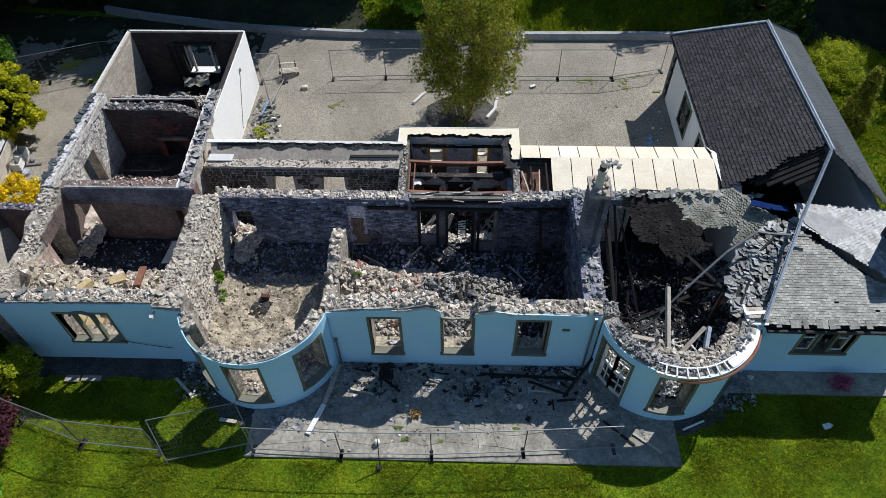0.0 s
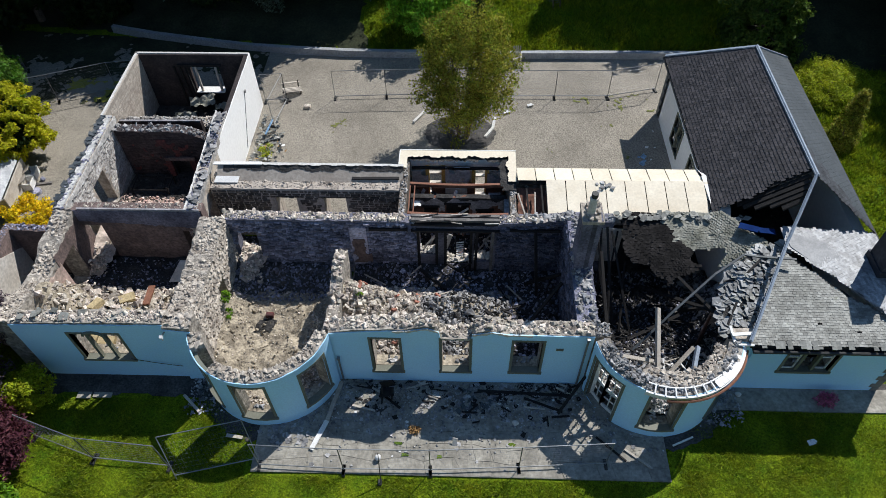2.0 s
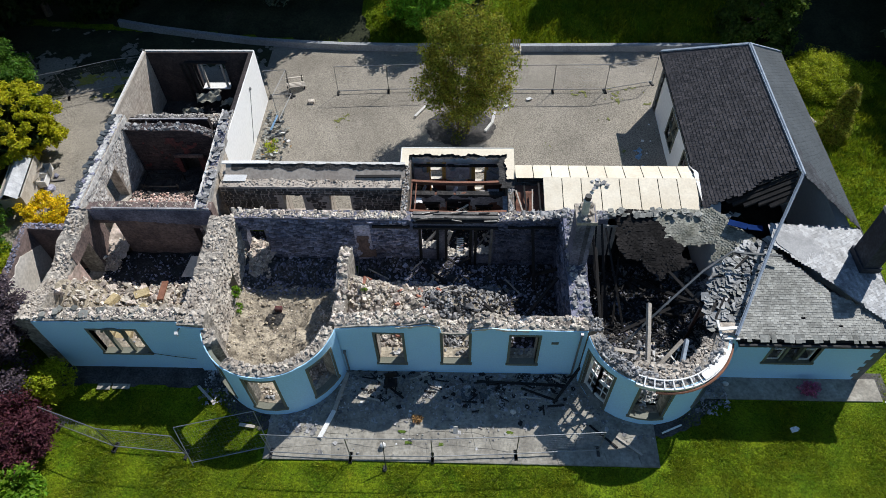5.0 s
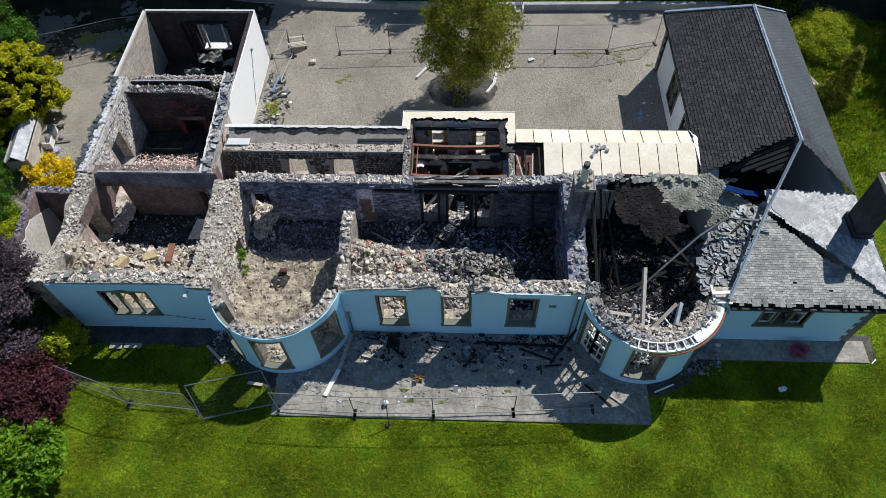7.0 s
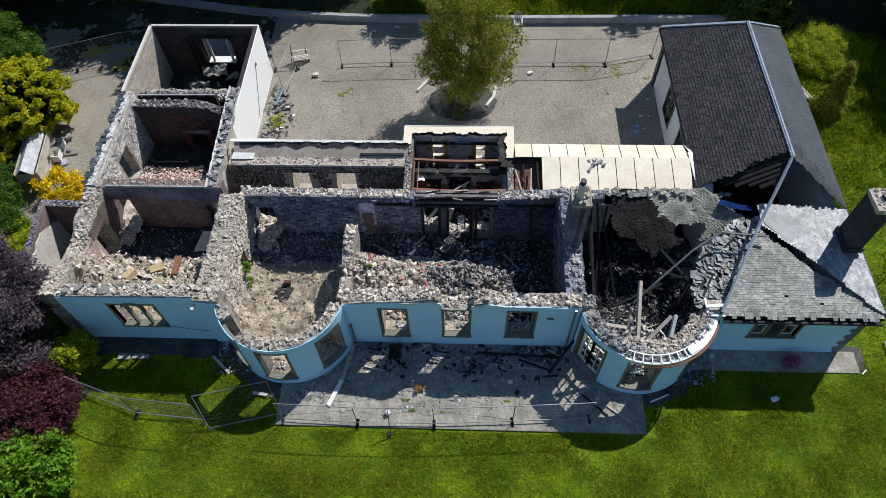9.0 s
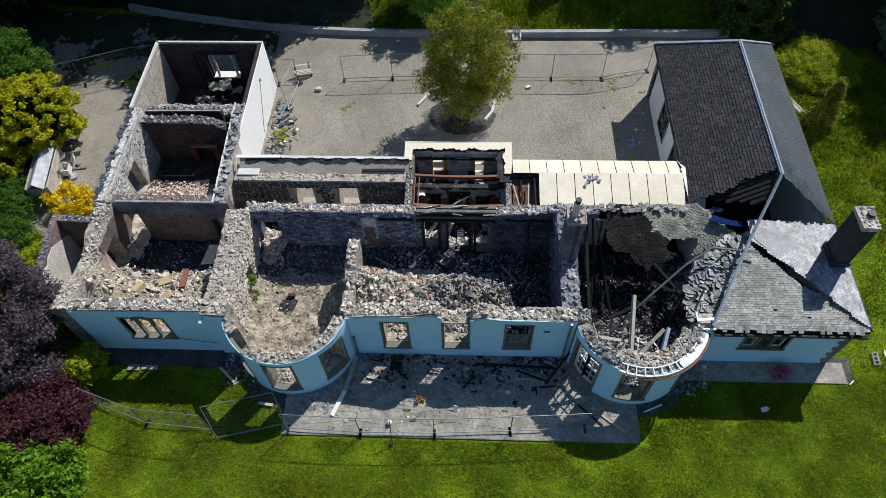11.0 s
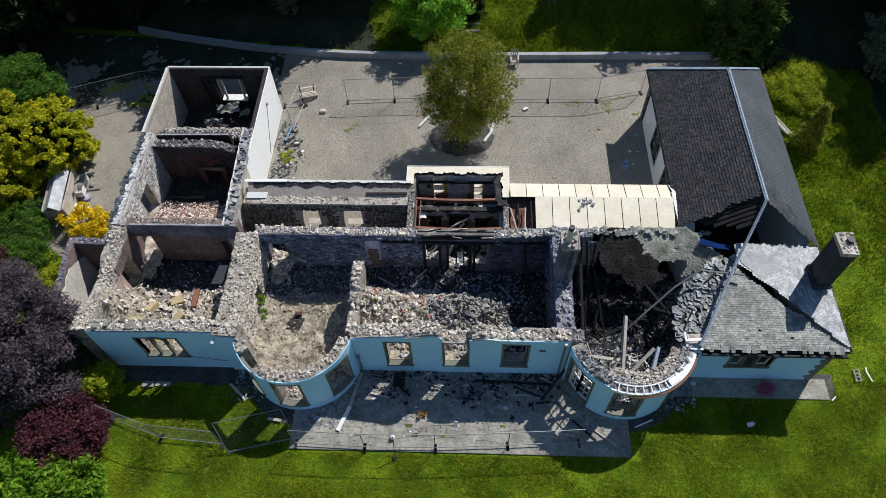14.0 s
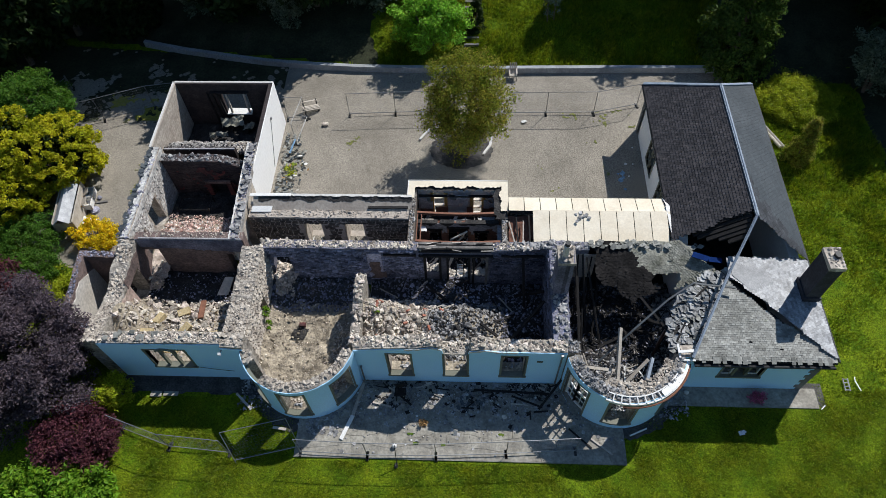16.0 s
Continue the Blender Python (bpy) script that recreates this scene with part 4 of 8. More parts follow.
# heads of the rear range: a pale mortar fillet inside, broken slates outside
FILLET = mat("pale_mortar", (0.42, 0.41, 0.39), (0.62, 0.61, 0.58), (0.22, 0.215, 0.21), big=1.6, fine=9, bump=.7, grain=.3, dist=.04)
for wob, PP, ln_, lo, hi in ((wol, Pol, lnol, .14, .5), (wor, Por, lnor, .47, .56)):
    def fil(bm):
        n_ = int(ln_ / .12)
        row = []
        for k in range(n_ + 1):
            s_ = ln_ * k / n_
            a, b = PP(s_, lo + .09 * noise2(s_, 0, 2.0, 3)), PP(s_, hi + .03 * noise2(s_, 0, 3.0, 5))
            z_ = 3.83 + .05 * noise2(s_, 2, 1.5) + .03 * noise2(s_, 2, 6)
            row.append([bm.verts.new(p + Vector((0, 0, z))) for p, z in ((a, 3.6), (a, z_), (b, z_ + .02), (b, 3.6))])
        for q, w_ in zip(row, row[1:]):
            for k in range(3):
                bm.faces.new((q[k], q[k + 1], w_[k + 1], w_[k]))
    one("mortar_fillet", fil, FILLET, wob, "pale lime mortar along the wall head")
    flakes_later.append((wob, 60, lambda r, PP=PP, ln_=ln_: (*PP(r.uniform(0, ln_), r.uniform(-.04, .2 if PP is Pol else .45))[:2], 3.86 + r.uniform(0, .05)), .3))
# light cap of the rear room and its details
for nm, PP, ln_ in (("capping", Pbl, lnbl), ("capping", Pbb, lnbb)):
    one(nm, lambda bm: wall_mesh(bm, PP, ln_, -.01, .12, [(0, 3.85), (ln_, 3.85)], (), 3.8, 0), KERB, wbl if PP is Pbl else wbb)
stone_face(wbl, Pbl, 0, lnbl, .1, [(0, 3.8), (lnbl, 3.8)], .2, 1, (), BLOCK, w=.42, h=.21, proud=.008, seed=41, gap=.005)
rf = thing("window_rear", "open window with pale timber posts in a sooted wall", "window", kind="structure")
for x in (-14.95, -16.15):
    one("post", lambda bm: beam(bm, (x, 33.12, 1.3), (x, 33.12, 3.1), .12, .1), WOOD, rf, "pale unpainted timber post")
one("sill", lambda bm: box(bm, -16.5, -14.8, 33.0, 33.56, 1.3, 1.37), WHITEWOOD, rf)
one("lintel", lambda bm: box(bm, -17.2, -14.6, 33.1, 33.22, 3.1, 3.22), CHARWOOD, rf)
for k in range(3):
    one("stud", lambda bm: beam(bm, (-16.6 - .35 * k, 33.1, .3), (-16.75 - .35 * k, 33.15, 3.1), .1, .1), CHARWOOD, rf)
r = random.Random(5)
for x0, x1, y0, y1, z_, tilt_, sd in ((-17.1, -15.3, 32.2, 33.0, .7, .45, 3), (-17.9, -16.3, 31.5, 32.0, .5, .2, 6), (-15.6, -14.7, 32.2, 32.8, .5, .3, 9)):
    ob = sheet("ceiling_panel", x0, x1, y0, y1, 28, 16, lambda x, y: z_ + tilt_ * (y - y0) + .22 * (x - x0) / (x1 - x0) + .2 * noise2(x, y, 2.6, sd) + .1 * noise2(x, y, 7, sd), MOSSLATE,
               inside=lambda x, y: abs((x - x0) / (x1 - x0) - .5) < .46 + .12 * noise2(x, y, 2.5, sd) and abs((y - y0) / (y1 - y0) - .5) < .42 + .2 * noise2(x, y, 2.5, sd + 1))
    tagged(ob, "crumpled pale sheet lying in black ash", "panel", "fallen panels")
# downpipe on the white wall
dp = thing("downpipe", "grey downpipe slanting down the white wall", "pipe")
one("hopper", lambda bm: box(bm, -12.83, -12.72, 31.03, 31.15, 2.82, 2.98), GALV, dp)
one("pipe", lambda bm: rod(bm, (-12.80, 31.1, 2.85), (-12.80, 29.2, .3), .025), GALV, dp)
# red fireplace
fpl = thing("fireplace", "red painted fireplace surround with a black hearth", "fireplace")
one("mantel", lambda bm: box(bm, -16.6, -14.95, 26.80, 26.93, 1.42, 1.62), SOOTRED, fpl)
one("pier", lambda bm: box(bm, -16.6, -16.3, 26.82, 26.93, .2, 1.42), REDPL, fpl)
one("pier", lambda bm: box(bm, -15.25, -14.95, 26.82, 26.93, .2, 1.42), REDPL, fpl)
patch(wfp, Pfp, .2, 4.3, .6, 2.9, -.09, lambda s, z: not (2.45 < s < 3.6 and z < 1.45) and noise2(s, z, 1.1, 4) + .6 * noise2(s, z, 3.5) - .25 * abs(s - 2.6) - .02 > 0, REDPL, "red_paint", .02, "flaking dark red paint")
one("hearth_back", lambda bm: box(bm, -16.3, -15.25, 27.3, 27.4, .1, 1.6), CHAR, fpl)
bd = thing("bed_frame", "burnt iron bed frame standing in ash", "bed frame")
for y in (25.2, 26.2):
    one("rail", lambda bm: rod(bm, (-18.2, y, .75), (-16.2, y, .75), .03), CHARWOOD, bd)
for x in (-18.2, -16.2):
    one("end_rail", lambda bm: rod(bm, (x, 25.2, .75), (x, 26.2, .75), .03), CHARWOOD, bd)
    for y in (25.2, 26.2):
        one("leg", lambda bm: rod(bm, (x, y, .1), (x, y, .95), .03), CHARWOOD, bd)

# ---- windows of the front ----
window_set("window_1", Pl, *op_l[0], .65, mullions=2, label="three-light arched window opening with grey-green mullions")
for k, o in enumerate(op_c):
    window_set(f"window_{k + 2}", Pc, o[0], o[1], o[2], o[3], .7, lintel=(k != 1), z1b=3.6)
for k, o in enumerate(op_b1):
    window_set(f"window_{k + 5}", P1, *o, .55, group="bay windows")
for k, o in enumerate(op_b2[1:]):
    window_set(f"window_{k + 8}", P2, *o, .55, group="bay windows")
w10 = window_set("window_10", Pr, *op_r[0], .6, mullions=2, label="three-light arched window with grey-green stone mullions")
for k in range(3):
    a = op_r[0][0] + (op_r[0][1] - op_r[0][0]) * k / 3 + .08

    def leafbars(bm, a=a):
        for x in (a, a + .5):
            p = Pr(x, .1)
            beam(bm, (p.x, p.y, 1.63), (p.x, p.y, 3.38), .06, .06)
        for z in (1.66, 2.5, 3.36):
            p, q = Pr(a, .1), Pr(a + .5, .1)
            beam(bm, (p.x, p.y, z), (q.x, q.y, z), .06, .06)
    if k != 1:
        one("casement", leafbars, WHITEWOOD, w10, "weathered timber casement")
# arched heads over the two three-light windows
for PP, o, par in ((Pl, op_l[0], "window_1"), (Pr, op_r[0], "window_10")):
    def archf(bm):
        m = (o[0] + o[1]) / 2
        for k in range(8):
            t0, t1 = math.pi * k / 8, math.pi * (k + 1) / 8
            a, b = PP(m + .42 * math.cos(t0), -.05), PP(m + .42 * math.cos(t1), -.05)
            beam(bm, (a.x, a.y, 3.3 + .24 * math.sin(t0)), (b.x, b.y, 3.3 + .24 * math.sin(t1)), .16, .1)
    one("arch", archf, SURROUND, bpy.data.objects[par])
# french window of the right bay, with glazing bars
fw = window_set("window_13", P2, op_b2[0][0], op_b2[0][1], .08, 3.1, .55, group="bay windows", sill=False, label="tall french window with glazing bars and bright panes")


def fbars(k):
    def f(bm):
        a0, a1 = op_b2[0][0] + .03, op_b2[0][1] - .03
        m = (a0 + a1) / 2
        x0, x1 = (a0, m) if k == 0 else (m, a1)
        for j in range(3):
            p = P2(x0 + (x1 - x0) * j / 2, .25)
            if j != 1:
                beam(bm, (p.x, p.y, .1), (p.x, p.y, 3.08), .15, .07)
        for z, w in ((.2, .22), (1.5, .2), (3.02, .14)):
            p, q = P2(x0, .25), P2(x1, .25)
            beam(bm, (p.x, p.y, z), (q.x, q.y, z), .06, w)
    return f


def fbar(k, lo):
    def f(bm):
        a0, a1 = op_b2[0][0] + .03, op_b2[0][1] - .03
        m = (a0 + a1) / 2
        x0, x1 = (a0, m) if k == 0 else (m, a1)
        q0, q1 = (.3, 1.42) if lo else (1.6, 2.96)
        p = P2((x0 + x1) / 2, .25)
        beam(bm, (p.x, p.y, q0), (p.x, p.y, q1), .045, .045)
        p, q = P2(x0, .25), P2(x1, .25)
        beam(bm, (p.x, p.y, (q0 + q1) / 2), (q.x, q.y, (q0 + q1) / 2), .045, .045)
    return f


for k in range(2):
    leaf = one("glazed_leaf", fbars(k), WHITEWOOD, fw, "white painted glazed door leaf without glass")
    for lo in (0, 1):
        one("glazing_bar", fbar(k, lo), WHITEWOOD, leaf)
# yard windows
for k, o in enumerate(op_w):
    w = thing(f"window_{k + 11}", "dark yard window with grey surround in a white wall", "window", "yard windows", "structure")
    for a, b, q0, q1, nm in ((o[0] - .12, o[0], o[2], o[3], "jamb"), (o[1], o[1] + .12, o[2], o[3], "jamb"), (o[0] - .12, o[1] + .12, o[3], o[3] + .12, "lintel"), (o[0] - .15, o[1] + .15, o[2] - .1, o[2], "sill"), ((o[0] + o[1]) / 2 - .04, (o[0] + o[1]) / 2 + .04, o[2], o[3], "mullion"), (o[0], o[1], (o[2] + o[3]) / 2 - .03, (o[2] + o[3]) / 2 + .03, "transom")):
        def f(bm):
            t = [Pw(a, -.05), Pw(b, -.05), Pw(b, .12), Pw(a, .12)]
            hexa(bm, [p + Vector((0, 0, q0)) for p in t] + [p + Vector((0, 0, q1)) for p in t])
        one(nm, f, SURROUND, w)

    def gl(bm):
        t = [Pw(o[0], .14), Pw(o[1], .14), Pw(o[1], .15), Pw(o[0], .15)]
        hexa(bm, [p + Vector((0, 0, o[2])) for p in t] + [p + Vector((0, 0, o[3])) for p in t])
    one("pane", gl, GLASS, w)
# quoins of the right corner
z = .05
k = 0
while z < 3.5:
    ln_ = .42 if k % 2 else .26
    one("quoin", lambda bm: box(bm, 17.8 - ln_, 17.84, 14.34, 14.6 if k % 2 == 0 else 14.8, z, z + .29), QUOIN, wr)
    z += .31
    k += 1
k = 0
z = .05
while z < 3.5:
    one("quoin", lambda bm: box(bm, 11.58, 11.9, 33.06 - (.4 if k % 2 else .26), 33.08, z, z + .29), QUOIN, ww)
    z += .31
    k += 1
# pipes on the front
for x, zt in ((11.55, 3.6), (4.9, 3.7), (-5.3, 1.9)):
    ob = one("downpipe", lambda bm: (rod(bm, (x, 14.28, .05), (x, 14.28, zt), .045), box(bm, x - .06, x + .06, 14.22, 14.34, zt, zt + .12)), BLUE if x > 10 else GALV)
    tagged(ob, "cast iron downpipe on the front wall", "pipe", "downpipes")
vb = one("vent_grille", lambda bm: (box(bm, 3.72, 4.02, 14.33, 14.37, 2.82, 2.97), [box(bm, 3.74 + .04 * i, 3.76 + .04 * i, 14.32, 14.34, 2.83, 2.96) for i in range(7)]), SURROUND)
tagged(vb, "small dark vent grille set in the blue wall", "vent")

# ---- roof of the right wing ----
EZ, RZ, RX = 3.92, 6.48, 14.80
CHARSLATE = mat("smoke_blackened_slate", (0.025, 0.027, 0.032), (0.055, 0.06, 0.068), (0.09, 0.10, 0.11), big=1.5, fine=9, rough=.6, bump=.3, rand=.3, grain=.3)


def BURNT(s, v):
    """True where the slates are clean, away from the burnt edge."""
    return s - 1.3 * (v / 4.1) ** 1.5 > .25 + 1.7 * (v / 4.1) + .9 * noise2(s, v, 1.3) + .5 * noise2(s, v, 6)


wing_floor = one("wing_floor", lambda bm: box(bm, 12.1, 17.3, 15.0, 32.6, -.1, .06), CHAR)
corridor_floor = one("corridor_floor", lambda bm: box(bm, 4.6, 12.05, 19.9, 23.7, -.1, .1), CHAR)
tagged(corridor_floor, "black ash floor under the boarded corridor roof", "floor", kind="structure")
tagged(wing_floor, "black ash floor inside the burnt wing", "floor", kind="structure")
roof = thing("roof", "damaged tiled and slated roof with a burnt hole", "roof", kind="structure")
LX, RXE = 11.3, 18.05
vl = math.hypot(RX - LX, RZ - EZ)
vr = math.hypot(RXE - RX, RZ - EZ)


def quad(pts, t=0.05):
    def f(bm):
        hexa(bm, [Vector(p) - Vector((0, 0, t)) for p in pts] + [Vector(p) for p in pts])
    return f


one("sarking", quad([(LX, 21.3, EZ), (LX, 33.25, EZ), (RX, 30.4, RZ), (RX, 21.3, RZ)]), CHARWOOD, roof)
one("sarking", quad([(RXE, 33.25, EZ), (RXE, 20.2, EZ), (RX, 21.2, RZ), (RX, 30.4, RZ)]), CHARWOOD, roof)
one("sarking", quad([(LX, 33.25, EZ), (RXE, 33.25, EZ), (RX + .01, 30.4, RZ), (RX - .01, 30.4, RZ)]), CHARWOOD, roof)
shingles("tiling", (LX - .03, 20.9, EZ), (0, 1, 0), (RX - LX, 0, RZ - EZ), 12.4, 27, .17, .161, BROWNTILE, roof,
         keep=lambda s, v: s < 12.4 - 2.9 * v / vl and s > .25 + .22 * noise2(v, 3, 1.6) + .25 * v / vl, seed=51, thick=.03, jit=.02)
shingles("slating", (RXE + .03, 20.05, EZ), (0, 1, 0), (RX - RXE, 0, RZ - EZ), 13.2, 26, .25, .16, BLUESLATE, roof,
         keep=lambda s, v: s < 13.2 - 2.85 * v / vr and s > .05 + 1.3 * (v / vr) ** 1.5 + .2 * noise2(v, 7, 1.6) and BURNT(s, v), seed=52)
shingles("burnt_slating", (RXE + .03, 20.05, EZ + .004), (0, 1, 0), (RX - RXE, 0, RZ - EZ), 4.2, 26, .25, .16, CHARSLATE, roof, keep=lambda s, v: not BURNT(s, v) and s > .02 + .95 * (v / vr) ** 1.5 + .2 * noise2(v, 7, 1.6), seed=56)
shingles("back_slating", (LX, 33.27, EZ), (1, 0, 0), (0, -2.85, RZ - EZ), RXE - LX, 24, .25, .16, BLUESLATE, roof,
         keep=lambda s, v: (RX - LX) * v / 3.83 < s < (RXE - LX) - (RXE - RX) * v / 3.83, seed=53)
one("ridge_capping", lambda bm: (beam(bm, (RX, 20.95, RZ + .05), (RX, 30.45, RZ + .05), .17, .08), rod(bm, (RX, 20.9, RZ + .09), (RX, 30.45, RZ + .09), .05)), LEAD, roof, "grey lead ridge capping")
one("hip_capping", lambda bm: beam(bm, (RX, 30.42, RZ + .05), (LX - .02, 33.3, EZ + .05), .2, .08), LEAD, roof)
one("hip_capping", lambda bm: beam(bm, (RX, 30.42, RZ + .05), (RXE + .02, 33.3, EZ + .05), .2, .08), LEAD, roof)
one("gutter", lambda bm: rod(bm, (LX - .09, 21.4, EZ - .07), (LX - .09, 33.3, EZ - .07), .06), BLACKPLASTIC, roof)
one("gutter", lambda bm: rod(bm, (RXE + .09, 14.2, EZ - .07), (RXE + .09, 33.3, EZ - .07), .06), BLACKPLASTIC, roof)
hipc = [(RX, 21.0, RZ + .08), (13.9, 19.4, 5.72), (13.32, 18.4, 5.2), (11.15, 14.25, 3.98)]
for a, b in zip(hipc, hipc[1:]):
    one("hip_capping", lambda bm: (beam(bm, a, b, .14, .05), rod(bm, Vector(a) + Vector((0, 0, .05)), Vector(b) + Vector((0, 0, .05)), .04)), LEAD, roof, "bent blue-grey lead hip capping")


def crack(x):
    return 14.5 + (17.8 - x) * .92


def fz(y):
    d = y - 14.2
    return .012 * d * d - 0.045 * d


sheet("sarking", 11.15, 18.0, 14.2, 19.0, 70, 50, lambda x, y: 3.79 + .168 * (y - 14.2) + fz(y), CHARWOOD, roof, inside=lambda x, y: y < crack(x) - .05 and y < 14.2 + (x - 11.1) * 1.75)
shingles("front_slating", (11.1, 14.18, 3.84), (1, 0, 0), (0, 1, .17), 6.95, 38, .17, .114, SLATE, roof,
         keep=lambda s, v: 14.2 + v < crack(11.1 + s) - .18 * min(1, (6.9 - s) / 2) + .3 * max(0, s - 4.6) + .12 * noise2(s, v, 2) and v < s * 1.78 + .1, seed=54, as_parts=290, miss=.004,
         zbend=lambda s, v: fz(14.2 + v) + .03 * noise2(s, v, 1.2), jit=.012, lay=.009, thick=.009)
shingles("side_slating", (RXE + .02, 14.2, 3.92), (0, 1, 0), (-1, 0, .19), 5.95, 38, .17, .122, SILVER, roof,
         keep=lambda s, v: 14.2 + s > crack(RXE - v * .982) + .02 + .1 * noise2(s, v, 2) and s < 5.85 - .1 * v + .08 * noise2(v, 2, 3), seed=55, zbend=lambda s, v: .10 * math.sin(s * 1.1) * v / 4.5 + .02 * noise2(s, v, 1.5), jit=.01, lay=.009, thick=.009)
one("sarking", quad([(RXE, 14.35, 3.90), (RXE, 20.02, 3.90), (13.65, 19.65, 4.72), (13.65, 18.5, 4.72)]), SILVER, roof)
one("fascia", lambda bm: box(bm, 11.2, 18.1, 14.14, 14.2, 3.66, 3.80), CHARWOOD, roof)
# black rod and strip forming the dark band below the eave slates
one("gutter", lambda bm: (rod(bm, (11.3, 13.99, 3.62), (18.0, 13.99, 3.62), .075, n=8), box(bm, 11.3, 18.0, 14.0, 14.35, 3.56, 3.6)), BLACKPLASTIC, roof, "black band under the front eave")
# a row of slipped slates along the front eave
r = random.Random(9)
for k in range(26):
    def slip(bm):
        x = 11.6 + k * .24 + r.uniform(-.05, .05)
        a = r.uniform(.18, .26)
        dz = r.uniform(0, .05)
        hexa(bm, [(x, 14.0 + dz, 3.80), (x + a, 14.0 + dz, 3.81), (x + a, 14.35, 3.88), (x, 14.35, 3.88), (x, 14.0 + dz, 3.825), (x + a, 14.0 + dz, 3.835), (x + a, 14.35, 3.905), (x, 14.35, 3.905)])
    if r.random() > .25:
        one("eave_slate", slip, SLATE, roof)
# rafters showing in the burnt hole, down the slope from the ridge
for k in range(5):
    y_ = 21.2 - .24 * k
    xa, xb = RX - .1 - .06 * k, 12.2 + .32 * k + .15 * math.sin(5 * k)
    one("rafter", lambda bm: beam(bm, (xa, y_, EZ + (xa - LX) * .73 - .16 - .05 * k), (xb, y_ + .05 * math.sin(3 * k), EZ + (xb - LX) * .73 - .2 - .05 * k), .2, .1), CHARWOOD, roof)
# fallen ridge metal, bent over the hole
mt = thing("fallen_ridge_metal", "bent strip of blue-grey ridge metal over burnt rubble", "metal strip")
pts = [(6.9, 14.6, 2.6), (8.6, 15.9, 3.6), (10.3, 17.2, 4.4), (11.6, 18.0, 4.75), (12.1, 17.9, 4.75), (13.6, 17.7, 4.85)]
for a, b in zip(pts, pts[1:]):
    one("strip", lambda bm: beam(bm, a, b, .09, .05), BLUESLATE, mt)
bs = one("blue_sheet", lambda bm: (beam(bm, (12.0, 20.0, 4.35), (12.7, 19.6, 4.5), .35, .04), beam(bm, (12.7, 19.6, 4.5), (13.4, 19.55, 4.45), .3, .03)), BLUESHEET)
tagged(bs, "crumpled blue plastic sheet caught on burnt rafters", "plastic sheet")

# collapsed mossy roof over the bay room
def z_moss(x, y):
    t = (20.95 - y) / 2.6
    return 4.08 - .75 * t - .35 * t * t * bump(x, 8.3, 2.2) + .07 * noise2(x, y, 1.4) + .3 * max(0, x - 10.9)


SOOTSLATE = mat("burnt_brown_slate", (0.011, 0.010, 0.0095), (0.026, 0.0235, 0.0225), (0.042, 0.038, 0.036), big=1.3, fine=9, rough=.9, bump=.4, rand=.3, grain=.4, spec=.15)
mr = thing("collapsed_roof", "sagging mossy slate roof with a burnt hole", "roof", kind="structure")


def in_moss(x, y):
    low = 18.25 + 1.5 * max(0, (8.4 - x)) / 2.0 + .45 * noise2(x, 1, 1.5) + .35 * noise2(x, y, 1.8) + .2 * noise2(x, y, 5) + .25 * max(0, x - 11.4)
    return y > low and x > 7.0 + .25 * noise2(x, y, 2.0) and x < min(11.5 + (20.95 - y) * .85, 11.1 + (y - 14.3) * .56) + .2 * noise2(y, 2, 2) and math.hypot((x - 10.7) / .75, (y - 18.9) / .42) > 1 + .3 * noise2(x * 2, y * 2)


def soot_line(x, y):
    return x < 8.4 + 1.0 * (20.9 - y) + .5 * noise2(x, y, 1.1) + .25 * noise2(x, y, 4)


sheet("sarking", 6.4, 14.4, 17.8, 20.95, 160, 64, lambda x, y: z_moss(x, y) - .03, MOSSLATE, mr, inside=lambda x, y: in_moss(x, y) and not soot_line(x, y))
sheet("burnt_sarking", 6.4, 11.6, 17.8, 20.95, 104, 64, lambda x, y: z_moss(x, y) - .045, CHAR, mr, inside=lambda x, y: in_moss(x, y) and soot_line(x, y))
r = random.Random(61)
cnt = 0
sets = {"clean": ([], []), "burnt": ([], [])}
for row in range(40):
    for c in range(62):
        x, y = 6.4 + c * .13 + (.065 if row % 2 else 0) + r.uniform(-.02, .02), 20.9 - row * .078 + r.uniform(-.015, .015)
        if not in_moss(x, y) or r.random() < .03:
            continue
        black = soot_line(x, y)
        if black and r.random() < .08:
            continue
        w, h = .072 * r.uniform(.8, 1.03), .12
        up = r.uniform(.004, .012 if black else .02) + (.03 * r.random() if r.random() < .06 else 0)
        z0_, z1_ = z_moss(x, y - h / 2) + up, z_moss(x, y + h / 2) + .005
        sk = r.uniform(-.012, .012)
        q = [(x - w + sk, y - h / 2, z0_), (x + w + sk, y - h / 2 + sk, z0_ + r.uniform(-.012, .012)), (x + w, y + h / 2, z1_), (x - w, y + h / 2, z1_)]
        if cnt >= 280 or black:
            vs, fs = sets["burnt" if black else "clean"]
            k0 = len(vs)
            vs += [(a, b, c2 - .014) for a, b, c2 in q] + q
            fs += [[k0 + t for t in f] for f in HEX]
        else:
            cnt += 1
            bm = bmesh.new()
            hexa(bm, [(a - x, b - y, c2 - z0_ - .014) for a, b, c2 in q] + [(a - x, b - y, c2 - z0_) for a, b, c2 in q])
            ob = part("slate", bm, MOSSLATE, mr)
            ob.location = (x, y, z0_)
for nm, m in (("clean", MOSSLATE), ("burnt", SOOTSLATE)):
    me = bpy.data.meshes.new("slating")
    me.from_pydata(*[q for q in (sets[nm][0], [], sets[nm][1])])
    part("slating" if nm == "clean" else "burnt_slating", me, m, mr)["kind"] = "stuff"
